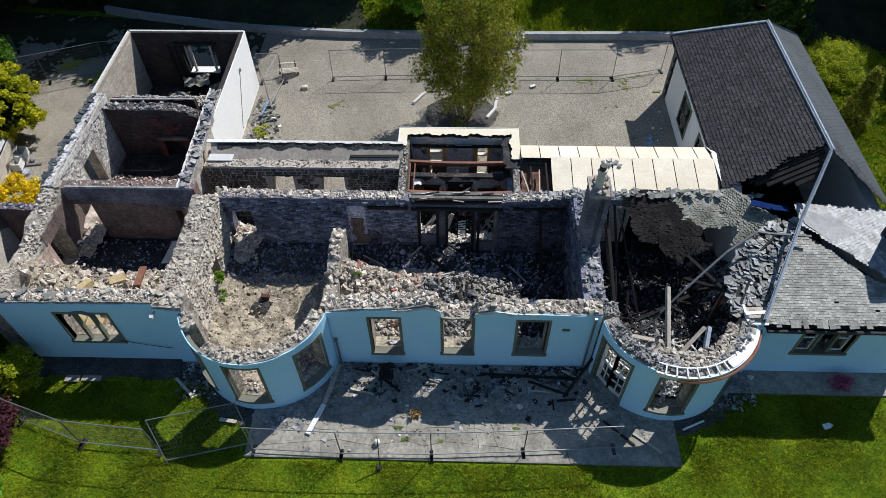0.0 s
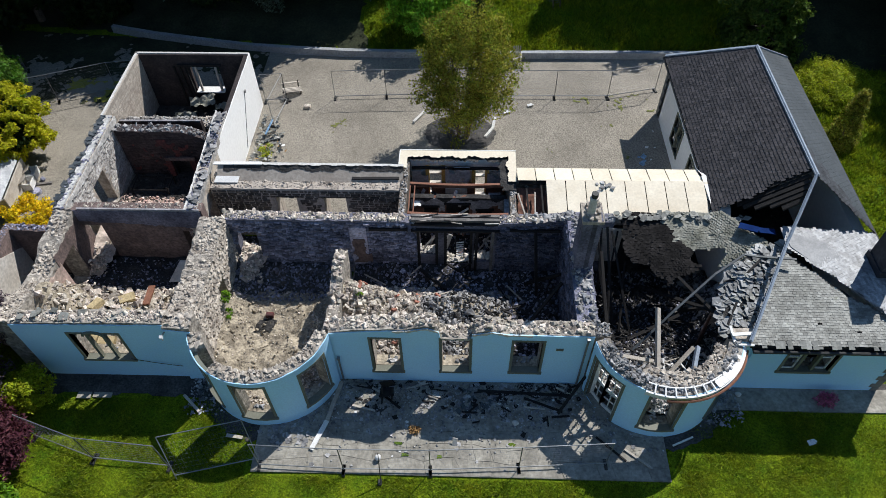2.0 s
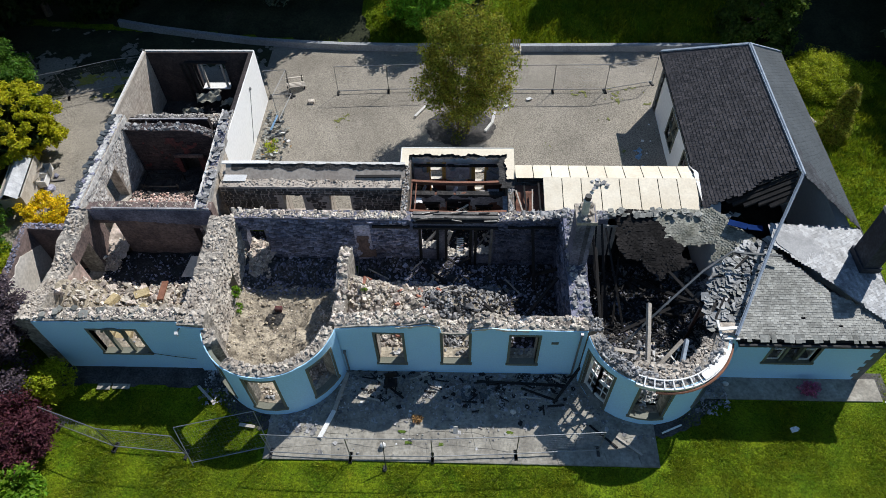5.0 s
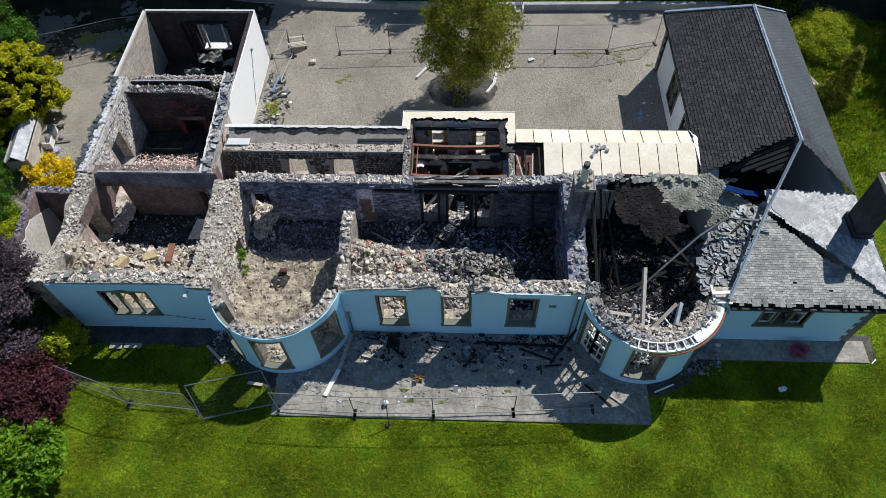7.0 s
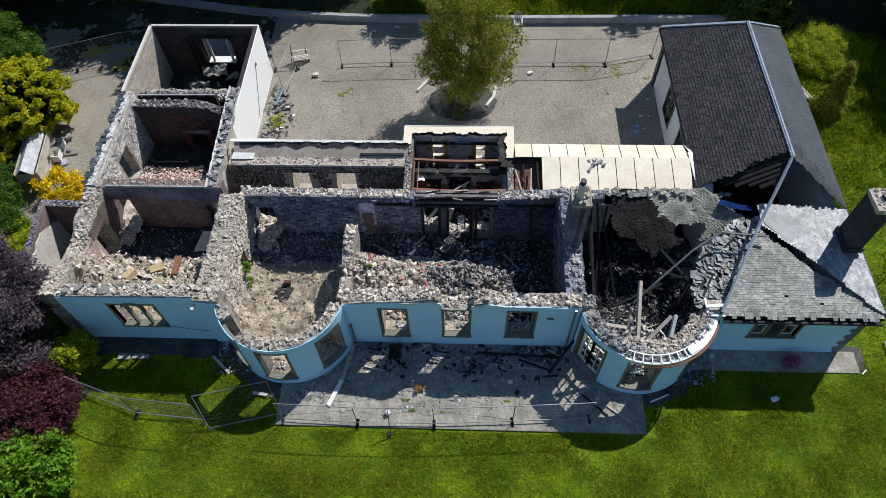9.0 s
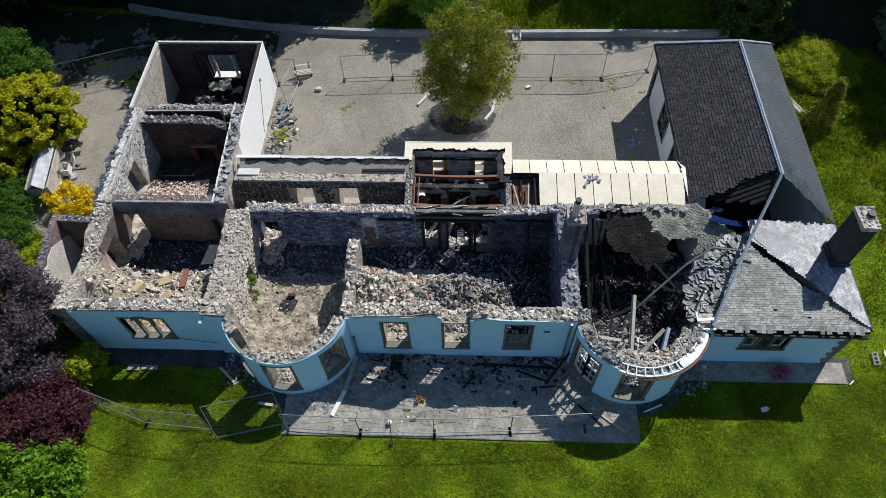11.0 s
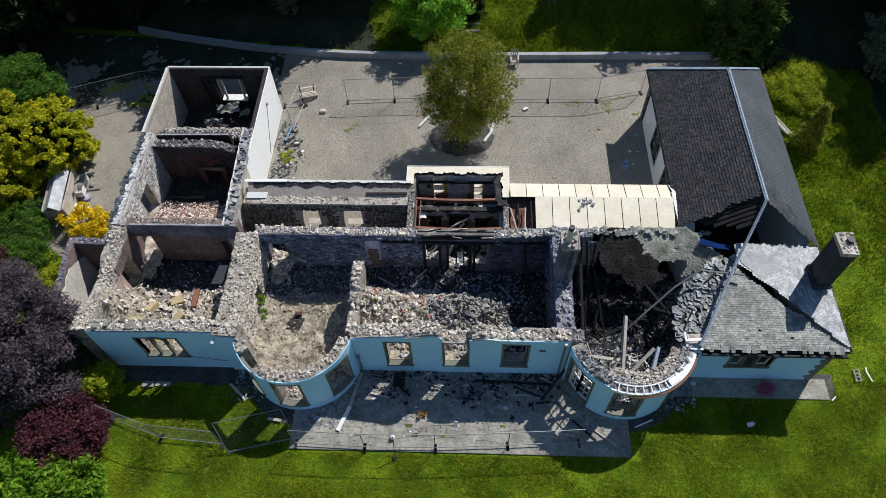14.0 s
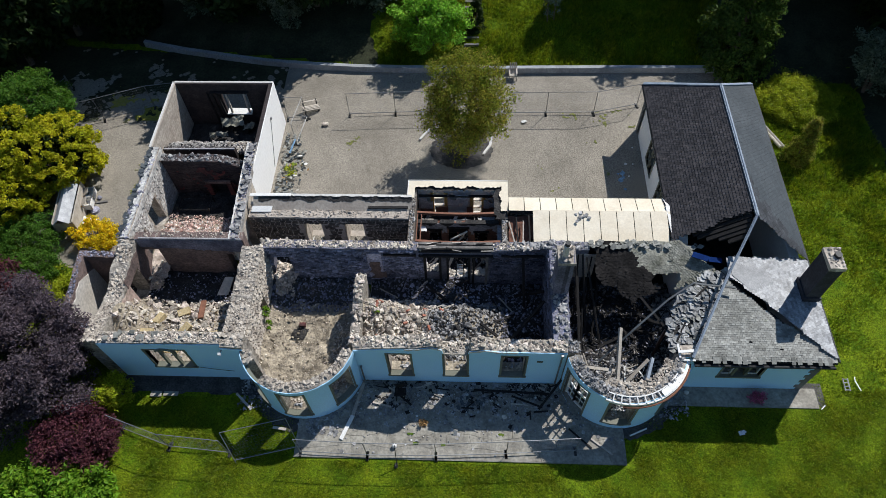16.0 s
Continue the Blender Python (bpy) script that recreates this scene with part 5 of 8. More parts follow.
# loose slates tumbled against the hip
FLAKES = []
for i in range(5):
    fb = bmesh.new()
    rr = random.Random(300 + i)
    n = rr.choice((4, 5))
    pts2 = [(rr.uniform(.4, .62) * math.cos(6.283 * k / n + rr.uniform(-.3, .3)), rr.uniform(.4, .62) * math.sin(6.283 * k / n + rr.uniform(-.3, .3))) for k in range(n)]
    lo = [fb.verts.new((x, y, -.04)) for x, y in pts2]
    hi = [fb.verts.new((x, y, .04)) for x, y in pts2]
    fb.faces.new(hi)
    fb.faces.new(lo[::-1])
    for k in range(n):
        fb.faces.new((lo[k], lo[(k + 1) % n], hi[(k + 1) % n], hi[k]))
    fm = bpy.data.meshes.new("slate")
    fb.to_mesh(fm)
    fb.free()
    FLAKES.append(fm)


def flakes(parent, n, spot, size, material, seed, name="slate", tilt=.7):
    r = random.Random(seed)
    ms = []
    for m in FLAKES:
        c = m.copy()
        c.materials.clear()
        c.materials.append(material)
        ms.append(c)
    for _ in range(n):
        x, y, z = spot(r)
        ob = new(name, r.choice(ms))
        s = size * r.uniform(.6, 1.4)
        ob.matrix_basis = Matrix.LocRotScale((x, y, z), turn(r, tilt), (s, s, s * .6))
        ob.parent = parent


sp = thing("slate_pile", "tumbled grey roof slates lying over burnt rafters", "slate pile")


def z_pile(x, y):
    return 3.35 + .35 * (x - 10.4) * .5 + .18 * (y - 14.5) * .5 + .1 * noise2(x, y, 1.5)


def in_pile(x, y):
    return y < 17.9 + 1.1 * min(1, max(0, x - 11.4)) + .3 * noise2(x, 0, 1.5) and x > 10.35 + .4 * noise2(0, y, 1.2) and y < 14.6 + (x - 10.2) * 1.75 + 1.6 and x < 11.35 + (y - 14.3) * .56


sheet("debris", 10.1, 14.0, 14.7, 19.4, 26, 31, z_pile, CHAR, sp, inside=in_pile)


def pile_spot(r):
    while True:
        x, y = r.uniform(10.2, 13.9), r.uniform(14.8, 19.3)
        if in_pile(x, y):
            return x, y, z_pile(x, y) + .05


BROKENSLATE = mat("pale_broken_slate", (0.12, 0.123, 0.125), (0.30, 0.305, 0.305), (0.08, 0.08, 0.08), big=1.5, fine=10, rough=.55, bump=.4, rand=.5, grain=.25)
flakes(sp, 200, pile_spot, .38, BROKENSLATE, 71, tilt=.35)
for a, b in (((10.6, 15.2, 3.5), (11.2, 16.3, 3.72)), ((11.2, 17.0, 3.75), (12.5, 18.2, 4.15)), ((10.7, 17.3, 3.66), (11.9, 17.5, 3.9))):
    one("rafter", lambda bm: beam(bm, a, b, .09, .08), CHARWOOD, sp)
flakes(sp, 140, pile_spot, .26, SLATE, 72, tilt=.5)
flakes(mr, 60, lambda r: (r.uniform(6.6, 12.6), r.uniform(20.5, 20.95), 4.1), .28, SLATE, 73, "loose_slate", .5)

# chimney breast and string of brick on the spine wall
cb = one("chimney_breast", lambda bm: box(bm, -5.45, -4.65, 20.36, 20.46, .1, 3.4), SOOT, ws, "sooted chimney breast")
patch(ws, Ps, 5.8, 6.8, .9, 2.6, -.14, lambda s, z: noise2(s, z, 2, 2) + .3 - abs(s - 6.3) * .6 > 0, SOOTRED, "brick_patch", .04, "scorched brown brick")
one("lintel", lambda bm: box(bm, -4.5, -2.7, 20.3, 20.4, 3.25, 3.4), CHARWOOD, ws)
one("lintel", lambda bm: box(bm, 2.0, 4.3, 20.3, 20.4, 3.3, 3.42), CHARWOOD, ws)
# fallen pale boards and panels inside the bay
r = random.Random(66)
for x, y, z, sz in ((6.3, 13.9, .7, .9), (6.9, 13.3, .6, .8), (7.6, 12.9, .8, .8), (8.3, 12.9, .9, .7), (5.9, 14.8, .7, .7), (7.2, 14.2, .9, .8)):
    def pb(bm):
        m = turn(r, .5).to_matrix()
        c = Vector((x, y, z + .2))
        hexa(bm, [c + m @ Vector(p) for p in ((-sz / 2, -.22, 0), (sz / 2, -.2, 0), (sz / 2, .22, 0), (-sz / 2, .2, 0), (-sz / 2, -.22, .03), (sz / 2, -.2, .03), (sz / 2, .22, .03), (-sz / 2, .2, .03))])
    tagged(one("door_panel", pb, WHITEWOOD), "broken white panel lying on burnt debris", "panel", "fallen panels")

# ---- chimneys ----
STACK = mat("black_blue_render", (0.014, 0.016, 0.022), (0.036, 0.039, 0.05), (0.06, 0.065, 0.075), big=1.6, fine=9, rough=.8, bump=.6, grain=.4)
ch = thing("chimney", "tall dark rendered chimney stack with a crumbling top", "chimney", "chimneys", "structure")
one("shaft", lambda bm: box(bm, 17.15, 17.85, 17.45, 18.6, 3.6, 7.0), STACK, ch, "dark blue-grey rendered shaft")
one("weathering", lambda bm: box(bm, 17.08, 17.92, 17.38, 18.67, 4.1, 4.42), STACK, ch)
one("cap", lambda bm: wall_mesh(bm, *line_map((17.12, 18.02), (17.88, 18.02)), -.62, .62, [(0, 7.2), (.76, 7.2)], (), 6.98, .12, .15), STONE, ch)
stones(ch, [(17.18 + .64 * random.Random(i).random(), 17.5 + 1.05 * random.Random(i + 50).random(), 7.22, .2) for i in range(26)], STONE, 77)
one("pot", lambda bm: rod(bm, (17.6, 18.1, 7.1), (17.6, 18.1, 7.42), .15, .17, 12), BLACKPLASTIC, ch, "black clay pot")
c2 = thing("chimney", "sooted stone chimney stack with one pale pot", "chimney", "chimneys", "structure")
one("shaft", lambda bm: wall_mesh(bm, *line_map((4.55, 17.55), (5.3, 17.55)), 0, .95, [(0, 7.1), (.75, 7.2)], (), 4.0, .12, .2), SOOTDARK, c2)
one("cap", lambda bm: box(bm, 4.5, 5.35, 17.5, 18.55, 7.0, 7.16), STONE, c2)
stones(c2, [(4.6 + .65 * random.Random(i).random(), 17.6 + .85 * random.Random(i + 50).random(), 7.25, .24) for i in range(14)], STONE, 78)
pot2 = one("pot", lambda bm: (rod(bm, (4.85, 17.95, 7.15), (4.85, 17.95, 8.0), .17, .14, 12), rod(bm, (4.85, 17.95, 8.0), (4.85, 17.95, 8.1), .18, .18, 12)), PLASTER, c2, "pale clay chimney pot")
one("pot_mouth", lambda bm: rod(bm, (4.85, 17.95, 8.1), (4.85, 17.95, 8.3), .13, .13, 12), BLACKPLASTIC, pot2)

# ---- boarded roof of the corridor ----
br = thing("boarded_roof", "pale weathered plywood boarding over the corridor", "roof", kind="structure")


def board(x0, x1, ya, za, yb, zb, t=.03):
    return quad([(x0, ya, za), (x1, ya, za), (x1, yb, zb), (x0, yb, zb)], t)


r = random.Random(81)
x = 2.42
while x < 11.2:
    w = .9
    one("board", board(x + .02, min(x + w, 11.25) - .02, 22.98, 4.03, 24.12, 3.76 + r.uniform(-.008, .008)), PLY, br)
    x += w
x = 3.75
while x < 11.4:
    w = .93
    one("board", board(x + .02, min(x + w, 11.45) - .02, 20.95, 3.72 + r.uniform(-.01, .01), 23.0, 4.07), PLY, br)
    x += w
one("support", quad([(3.8, 21.0, 3.6), (11.4, 21.0, 3.6), (11.4, 23.0, 3.93), (3.8, 23.0, 3.93)], .04), CHARWOOD, br)
one("support", quad([(2.5, 23.0, 3.93), (11.4, 23.0, 3.93), (11.3, 24.1, 3.66), (2.5, 24.1, 3.66)], .04), CHARWOOD, br)
one("flashing", lambda bm: (beam(bm, (11.42, 20.9, 3.92), (11.3, 23.4, 4.06), .28, .03), beam(bm, (11.3, 23.4, 4.06), (11.22, 24.1, 3.84), .16, .03)), WHITEWOOD, br, "white metal flashing")
for a, b, w, m in (((2.45, 22.5, 3.6), (2.75, 21.1, 3.55), .07, WOOD), ((3.25, 22.5, 3.7), (3.2, 21.1, 3.5), .06, WOOD), ((2.85, 22.9, 3.7), (2.95, 21.0, 3.3), .08, CHARWOOD), ((3.55, 22.9, 3.8), (3.6, 21.0, 3.5), .08, CHARWOOD), ((2.5, 22.95, 3.85), (3.8, 22.95, 3.85), .1, CHARWOOD)):
    one("joist", lambda bm: beam(bm, a, b, w, .08), m, br)
sheet("broken_ceiling", 2.42, 3.8, 21.0, 22.95, 30, 40, lambda x, y: 3.1 + .22 * (y - 21) + .08 * noise2(x, y, 3), BROWNPANEL, br, "scorched brown ceiling boards", inside=lambda x, y: noise2(x, y, 1.6, 5) > -.45)
flakes(br, 9, lambda r: (r.uniform(6.0, 6.9), r.uniform(22.2, 22.9), 4.07), .22, GREYST, 83, tilt=.2)
wyo, Pyo, lnyo, kyo = bare("wall_corridor_yard", (2.4, 23.75), (11.5, 23.75), .3, 3.6, (), WHITE, "white rendered yard wall below the boarded roof", 0, 31)

# white gutter brackets and a broken sheet at the corridor's end
gb = thing("broken_rooflight", "broken white rooflight frame above the corridor", "rooflight")
for x in (-12.3, -11.7, -11.1, -10.6):
    one("bar", lambda bm: beam(bm, (x, 24.0, 3.86), (x + .1, 23.3, 3.4), .05, .05), WHITEWOOD, gb)
one("rail", lambda bm: beam(bm, (-12.5, 24.0, 3.92), (-10.1, 24.02, 3.94), .2, .05), WHITEWOOD, gb)
one("sheet", lambda bm: hexa(bm, [(-12.35, 23.05, 3.52), (-11.2, 23.08, 3.5), (-11.15, 23.42, 3.6), (-12.3, 23.4, 3.62), (-12.35, 23.05, 3.55), (-11.2, 23.08, 3.53), (-11.15, 23.42, 3.63), (-12.3, 23.4, 3.65)]), WHITEWOOD, gb)
one("board", lambda bm: beam(bm, (-12.3, 23.2, 3.3), (-11.4, 23.2, 3.32), .16, .05), WHITEWOOD, gb)

# ---- porch ----
wpb, Ppb, lnpb, kpb = bare("wall_porch_back", (-3.2, 24.95), (2.35, 24.95), .3, 3.6, [(1.28, 1.96, 1.0, 3.1), (3.62, 4.18, .9, 2.9)], WHITE, "white porch wall with scorched openings", 0, 32)
wpl, Ppl, lnpl, kpl = bare("wall_porch_left", (-2.85, 21.0), (-2.85, 25.0), .35, 3.55, (), DARKBROWN, "scorched side wall of the porch", .05, 33)
wpr, Ppr, lnpr, kpr = bare("wall_porch_right", (2.35, 21.0), (2.35, 25.0), .3, 3.55, [(1.0, 1.9, .2, 2.4)], DARKBROWN, "scorched side wall of the porch", .05, 34)
pr = thing("porch_roof", "pale flat porch roof burnt through in the middle", "roof", kind="structure")
sheet("roofing", -3.35, 2.42, 22.9, 25.28, 190, 80, lambda x, y: 3.80, PLY, pr,
      inside=lambda x, y: (y > 24.78 + .16 * noise2(x, 0, 1.7) + .1 * noise2(x, 3, 6)) or (x < -2.95 + .08 * noise2(0, y, 2) and y > 24.0) or (x > 1.98 + .14 * noise2(5, y, 2) + .06 * noise2(x, y, 7) and y > 23.1))
sheet("burnt_edge", -3.30, 2.38, 22.4, 25.2, 190, 90, lambda x, y: 3.68 + .05 * noise2(x, y, 4), CHAR, pr,
      inside=lambda x, y: (y > 24.6 + .2 * noise2(x, 9, 1.9) + .14 * noise2(x, 3, 7)) or (x > 1.62 + .22 * noise2(7, y, 2) + .1 * noise2(x, y, 6) and y > 22.6))
one("fascia", lambda bm: box(bm, -3.36, 2.43, 25.26, 25.3, 3.6, 3.82), WHITEWOOD, pr)
one("fascia", lambda bm: box(bm, -3.38, -3.34, 24.0, 25.28, 3.6, 3.82), WHITEWOOD, pr)
sb = thing("steel_beams", "two bowed rusty steel beams across the porch", "steel beam")
for y0 in (23.12, 21.15):
    for k in range(8):
        x0, x1 = -2.75 + 4.7 * k / 8, -2.75 + 4.7 * (k + 1) / 8
        a, b = -.10 * math.sin(math.pi * k / 8), -.10 * math.sin(math.pi * (k + 1) / 8)
        one("beam", lambda bm: (beam(bm, (x0, y0 + a, 3.62), (x1, y0 + b, 3.62), .13, .03), beam(bm, (x0, y0 + a, 3.54), (x1, y0 + b, 3.54), .02, .16), beam(bm, (x0, y0 + a, 3.46), (x1, y0 + b, 3.46), .13, .03)), RUST, sb)
one("post", lambda bm: beam(bm, (-2.72, 21.2, 3.5), (-2.72, 23.1, 3.55), .05, .05), RUST, sb)
one("post", lambda bm: beam(bm, (-2.5, 21.2, 3.5), (-2.5, 23.1, 3.55), .05, .05), RUST, sb)
one("post", lambda bm: beam(bm, (1.9, 21.2, .2), (1.9, 21.2, 3.5), .07, .07), RUST, sb)
pd = thing("porch_screen", "charred inner porch screen with ochre timber posts", "screen")
# lighter copy of OCHRE, with the posts' sunlight put into the colour
OCHRELIT = mat("sunlit_ochre_timber", (0.55, 0.33, 0.09), (0.70, 0.45, 0.13), (0.24, 0.12, 0.05), big=2, fine=20, bump=.3, grain=.25)
Psc, lsc = line_map((-2.8, 24.5), (2.0, 24.5))
for x, zt in ((-2.0, 3.1), (-1.18, 3.1), (.36, 2.9), (1.04, 2.9)):
    one("post", lambda bm: beam(bm, (x, 24.85, .2), (x, 24.85, zt), .2, .16), OCHRELIT, pd, "ochre timber post coloured as sunlit")
for x0, x1, zs in ((-1.91, -1.25, (1.05, 1.75, 2.45)), (.43, .97, (.95, 1.6, 2.3))):
    for z in zs:
        one("shelf", lambda bm: box(bm, x0, x1, 24.96, 25.15, z, z + .06), PLASTER, pd, "pale shelf board")
patch(pd, Psc, 1.72, 2.95, 2.35, 3.35, 0, lambda s, z: noise2(s, z, 2.2, 6) > -.35, GREYPL, "panel", .05)
patch(pd, Psc, 1.72, 2.8, 1.3, 1.95, -.08, lambda s, z: noise2(s, z, 2.2, 8) > -.4, PLASTER, "panel", .05)
patch(pd, Psc, .05, .85, 2.1, 3.1, 0, lambda s, z: noise2(s, z, 2.2, 9) > -.3, GREYPL, "panel", .05)
patch(pd, Psc, 3.85, 4.7, 2.1, 3.1, 0, lambda s, z: noise2(s, z, 2.2, 10) > -.3, GREYPL, "panel", .05)
for s0_, s1_ in ((.05, .85), (1.0, 1.75), (2.85, 3.2), (3.8, 4.75)):
    patch(pd, Psc, s0_, s1_, .2, 2.2, .06, lambda s, z: noise2(s, z, 2.2, 11) > -.5, BROWNPANEL, "panel", .04)
one("transom", lambda bm: box(bm, -2.75, 1.9, 24.5, 24.6, 3.2, 3.34), CHARWOOD, pd)
one("ledge", lambda bm: box(bm, -2.6, -1.9, 23.2, 23.6, 2.2, 2.3), PLASTER, pd)
for x0, x1, y0, y1, z_, m_ in ((-.95, .3, 23.2, 23.66, 2.15, LIMEWASH), (-2.6, -2.2, 22.3, 22.6, 2.85, WHITEWOOD), (-1.85, -1.3, 23.2, 23.6, 2.0, GREYPL), (1.1, 1.7, 23.2, 23.7, 2.35, GREYPL), (.5, .95, 23.25, 23.6, 2.4, LIMEWASH)):
    sheet("ledge", x0, x1, y0, y1, 20, 12, lambda x, y: z_ + .06 * noise2(x, y, 4) + .15 * (y - y0), m_, pd, "broken dusty ledge", inside=lambda x, y: noise2(x, y, 3, 2) > -.42)
one("ledge", lambda bm: box(bm, .45, 1.0, 23.3, 23.6, 2.0, 2.1), PLASTER, pd)
OPM = [(.66, 1.38, .5, 2.2), (1.8, 2.94, .1, 2.4), (3.36, 4.1, .5, 2.0)]
wpm, Ppm, lnpm, kpm = bare("wall_porch_screen", (-2.8, 22.95), (2.0, 22.95), .15, [(0, 2.78), (4.8, 2.78)], OPM, BROWNPANEL, "brown scorched wall with grey plaster inside the porch", .12, 35)
patch(wpm, Ppm, .05, 4.75, .9, 2.75, -.03, lambda s, z: not any(o[0] - .05 < s < o[1] + .05 and z < o[3] for o in OPM) and z > 1.85 + .9 * noise2(s, 0, 1.3, 3) + .3 * noise2(s, z, 4), GREYPL, "plaster_patch", .03, "smoke-grey plaster")
patch(wpm, Ppm, .05, 4.75, 2.4, 2.82, -.05, lambda s, z: z > 2.62 + .25 * noise2(s, 1, 2, 5), CHAR, "charred_band", .27)
for a, b, q0, q1 in OPM:
    one("head", lambda bm: beam(bm, Ppm(a - .1, -.03) + Vector((0, 0, q1)), Ppm(b + .1, -.03) + Vector((0, 0, q1)), .1, .12), CHARWOOD, wpm)
one("brace", lambda bm: beam(bm, (-.9, 22.8, 1.3), (.1, 22.7, 2.3), .09, .06), WHITEWOOD, pd)
one("brace", lambda bm: beam(bm, (-.6, 22.7, 1.0), (-.1, 22.75, 1.8), .12, .04), PLASTER, pd)
one("panel", lambda bm: box(bm, 1.82, 2.12, 21.15, 22.6, 3.05, 3.1), GREYPL, pd)
stone_face(wpl, Ppl, 2.6, 4.0, .3, [(0, 3.6), (4, 3.6)], .35, 1, (), LIMEWASH, seed=91, w=.3, h=.2, proud=.1)
stone_face(wpr, Ppr, 2.0, 4.0, .3, [(0, 3.5), (4, 3.5)], 0, -1, (), LIMEWASH, seed=92, w=.3, h=.2, proud=.1)
top_stones(wpl, Ppl, 0, 4, .03, .3, [(0, 3.58), (4, 3.58)], 24, .15, LIMEWASH, 421, small=120)
top_stones(wpr, Ppr, 0, 4, .03, .27, [(0, 3.58), (4, 3.58)], 18, .15, LIMEWASH, 422, small=90)
# clutter in the porch
pcl = thing("porch_debris", "burnt timbers and pale scraps in the porch", "debris")
r = random.Random(88)
for k in range(46):
    x, y, z = r.uniform(-2.6, 1.9), r.uniform(21.1, 24.4), r.uniform(.3, 1.6)
    a, l = r.uniform(0, 6.28), r.uniform(.3, 1.2)
    x2, y2 = min(1.9, max(-2.7, x + l * math.cos(a))), min(24.4, max(21.05, y + l * math.sin(a)))
    if math.dist((x, y), (x2, y2)) > .15:
        one("timber", lambda bm: beam(bm, (x, y, z), (x2, y2, max(.25, z + r.uniform(-.7, .5))), r.uniform(.05, .14), r.uniform(.03, .08)), r.choice((CHARWOOD, CHARWOOD, RUST, WOOD, WHITEWOOD, PLASTER)), pcl)
for k in range(16):
    x, y = r.uniform(-2.6, 1.7), r.uniform(23.2, 24.0)
    one("scrap", lambda bm: beam(bm, (x, y, 2.0 + r.uniform(-.3, .2)), (x + r.uniform(-.4, .4), y + r.uniform(.1, .3), 2.0 + r.uniform(-.2, .3)), r.uniform(.08, .2), .03), r.choice((WHITEWOOD, PLASTER, CHARWOOD, CHARWOOD, GREYPL)), pcl)
one("floor_boards", lambda bm: box(bm, -2.5, 1.9, 23.15, 24.3, 1.5, 1.62), CHARWOOD, pcl)

# charred opening in the spine wall: lintel, posts, ladder and scraps
sc = thing("charred_frame", "charred timber door frame standing in a sooted wall", "door frame")
for y, z, m in ((20.36, 3.28, CHARWOOD), (20.5, 3.55, CHARWOOD), (20.7, 3.62, CHARWOOD), (20.9, 3.68, WOODDARK), (20.62, 3.72, WOODDARK)):
    one("lintel", lambda bm: beam(bm, (-2.55, y, z), (1.55, y + .05, z - .05), .16, .12), m, sc)
rs = random.Random(404)
for k in range(16):
    x, y = rs.uniform(-2.5, 1.0), rs.uniform(20.4, 20.95)
    one("stick", lambda bm: beam(bm, (x, y, 3.72), (x + rs.uniform(.2, .8), y + rs.uniform(-.15, .15), 3.73 + rs.uniform(0, .06)), rs.uniform(.03, .07), .04), rs.choice((WOOD, CHARWOOD, CHARWOOD, CHARWOOD, WOODDARK, PLASTER)), sc)
top_stones(ws, Ps, 9.05, 9.9, .05, .5, [(0, 1.5), (20, 1.5)], 10, .24, PLASTER, 405, small=80)
top_stones(ws, Ps, 10.3, 11.6, .05, .5, [(0, .75), (20, .9)], 18, .28, PLASTER, 406, small=120)
top_stones(ws, Ps, 11.7, 12.5, .05, .5, [(0, 1.1), (20, 1.1)], 12, .28, PLASTER, 407, small=90)
for x in (-2.25, -1.4, -.98, .22, .48, 1.22):
    one("post", lambda bm: beam(bm, (x, 20.38, .2), (x + .03, 20.38, 3.25), .13, .12), CHARWOOD if x != 1.22 else WOODDARK, sc)
one("brace", lambda bm: beam(bm, (-1.0, 19.9, .3), (.3, 20.1, 1.3), .1, .08), CHARWOOD, sc)
one("brace", lambda bm: beam(bm, (.3, 19.8, .3), (-.9, 20.1, 1.2), .1, .08), CHARWOOD, sc)
for x0, x1 in ((-2.15, -1.5), (-.85, .15), (.5, 1.1)):
    one("head_board", lambda bm: beam(bm, (x0, 20.75, 2.92), (x1, 20.8, 2.95), .2, .05), WHITEWOOD, sc, "white painted board")
one("brace", lambda bm: beam(bm, (-2.05, 20.75, 1.5), (-1.5, 20.7, 2.5), .16, .04), PLASTER, sc)
one("brace", lambda bm: beam(bm, (-.95, 20.7, 1.6), (-.7, 20.7, 2.6), .16, .04), PLASTER, sc)
one("brace", lambda bm: beam(bm, (.5, 20.7, 1.2), (1.15, 20.75, 2.6), .08, .05), WOODDARK, sc)
one("threshold", lambda bm: beam(bm, (-1.2, 19.4, .42), (.2, 19.4, .42), .2, .08), OCHRE, sc)
lad = thing("burnt_balustrade", "pale slatted piece of burnt staircase", "balustrade")
for k in range(7):
    one("slat", lambda bm: beam(bm, (-.45, 20.25, 1.6 + .16 * k), (-.1, 20.2, 1.72 + .16 * k), .05, .03), WHITEWOOD, lad)
one("rail", lambda bm: beam(bm, (-.47, 20.25, 1.5), (-.47, 20.22, 2.85), .05, .05), CHARWOOD, lad)
one("rail", lambda bm: beam(bm, (-.08, 20.22, 1.5), (-.08, 20.2, 2.85), .05, .05), CHARWOOD, lad)
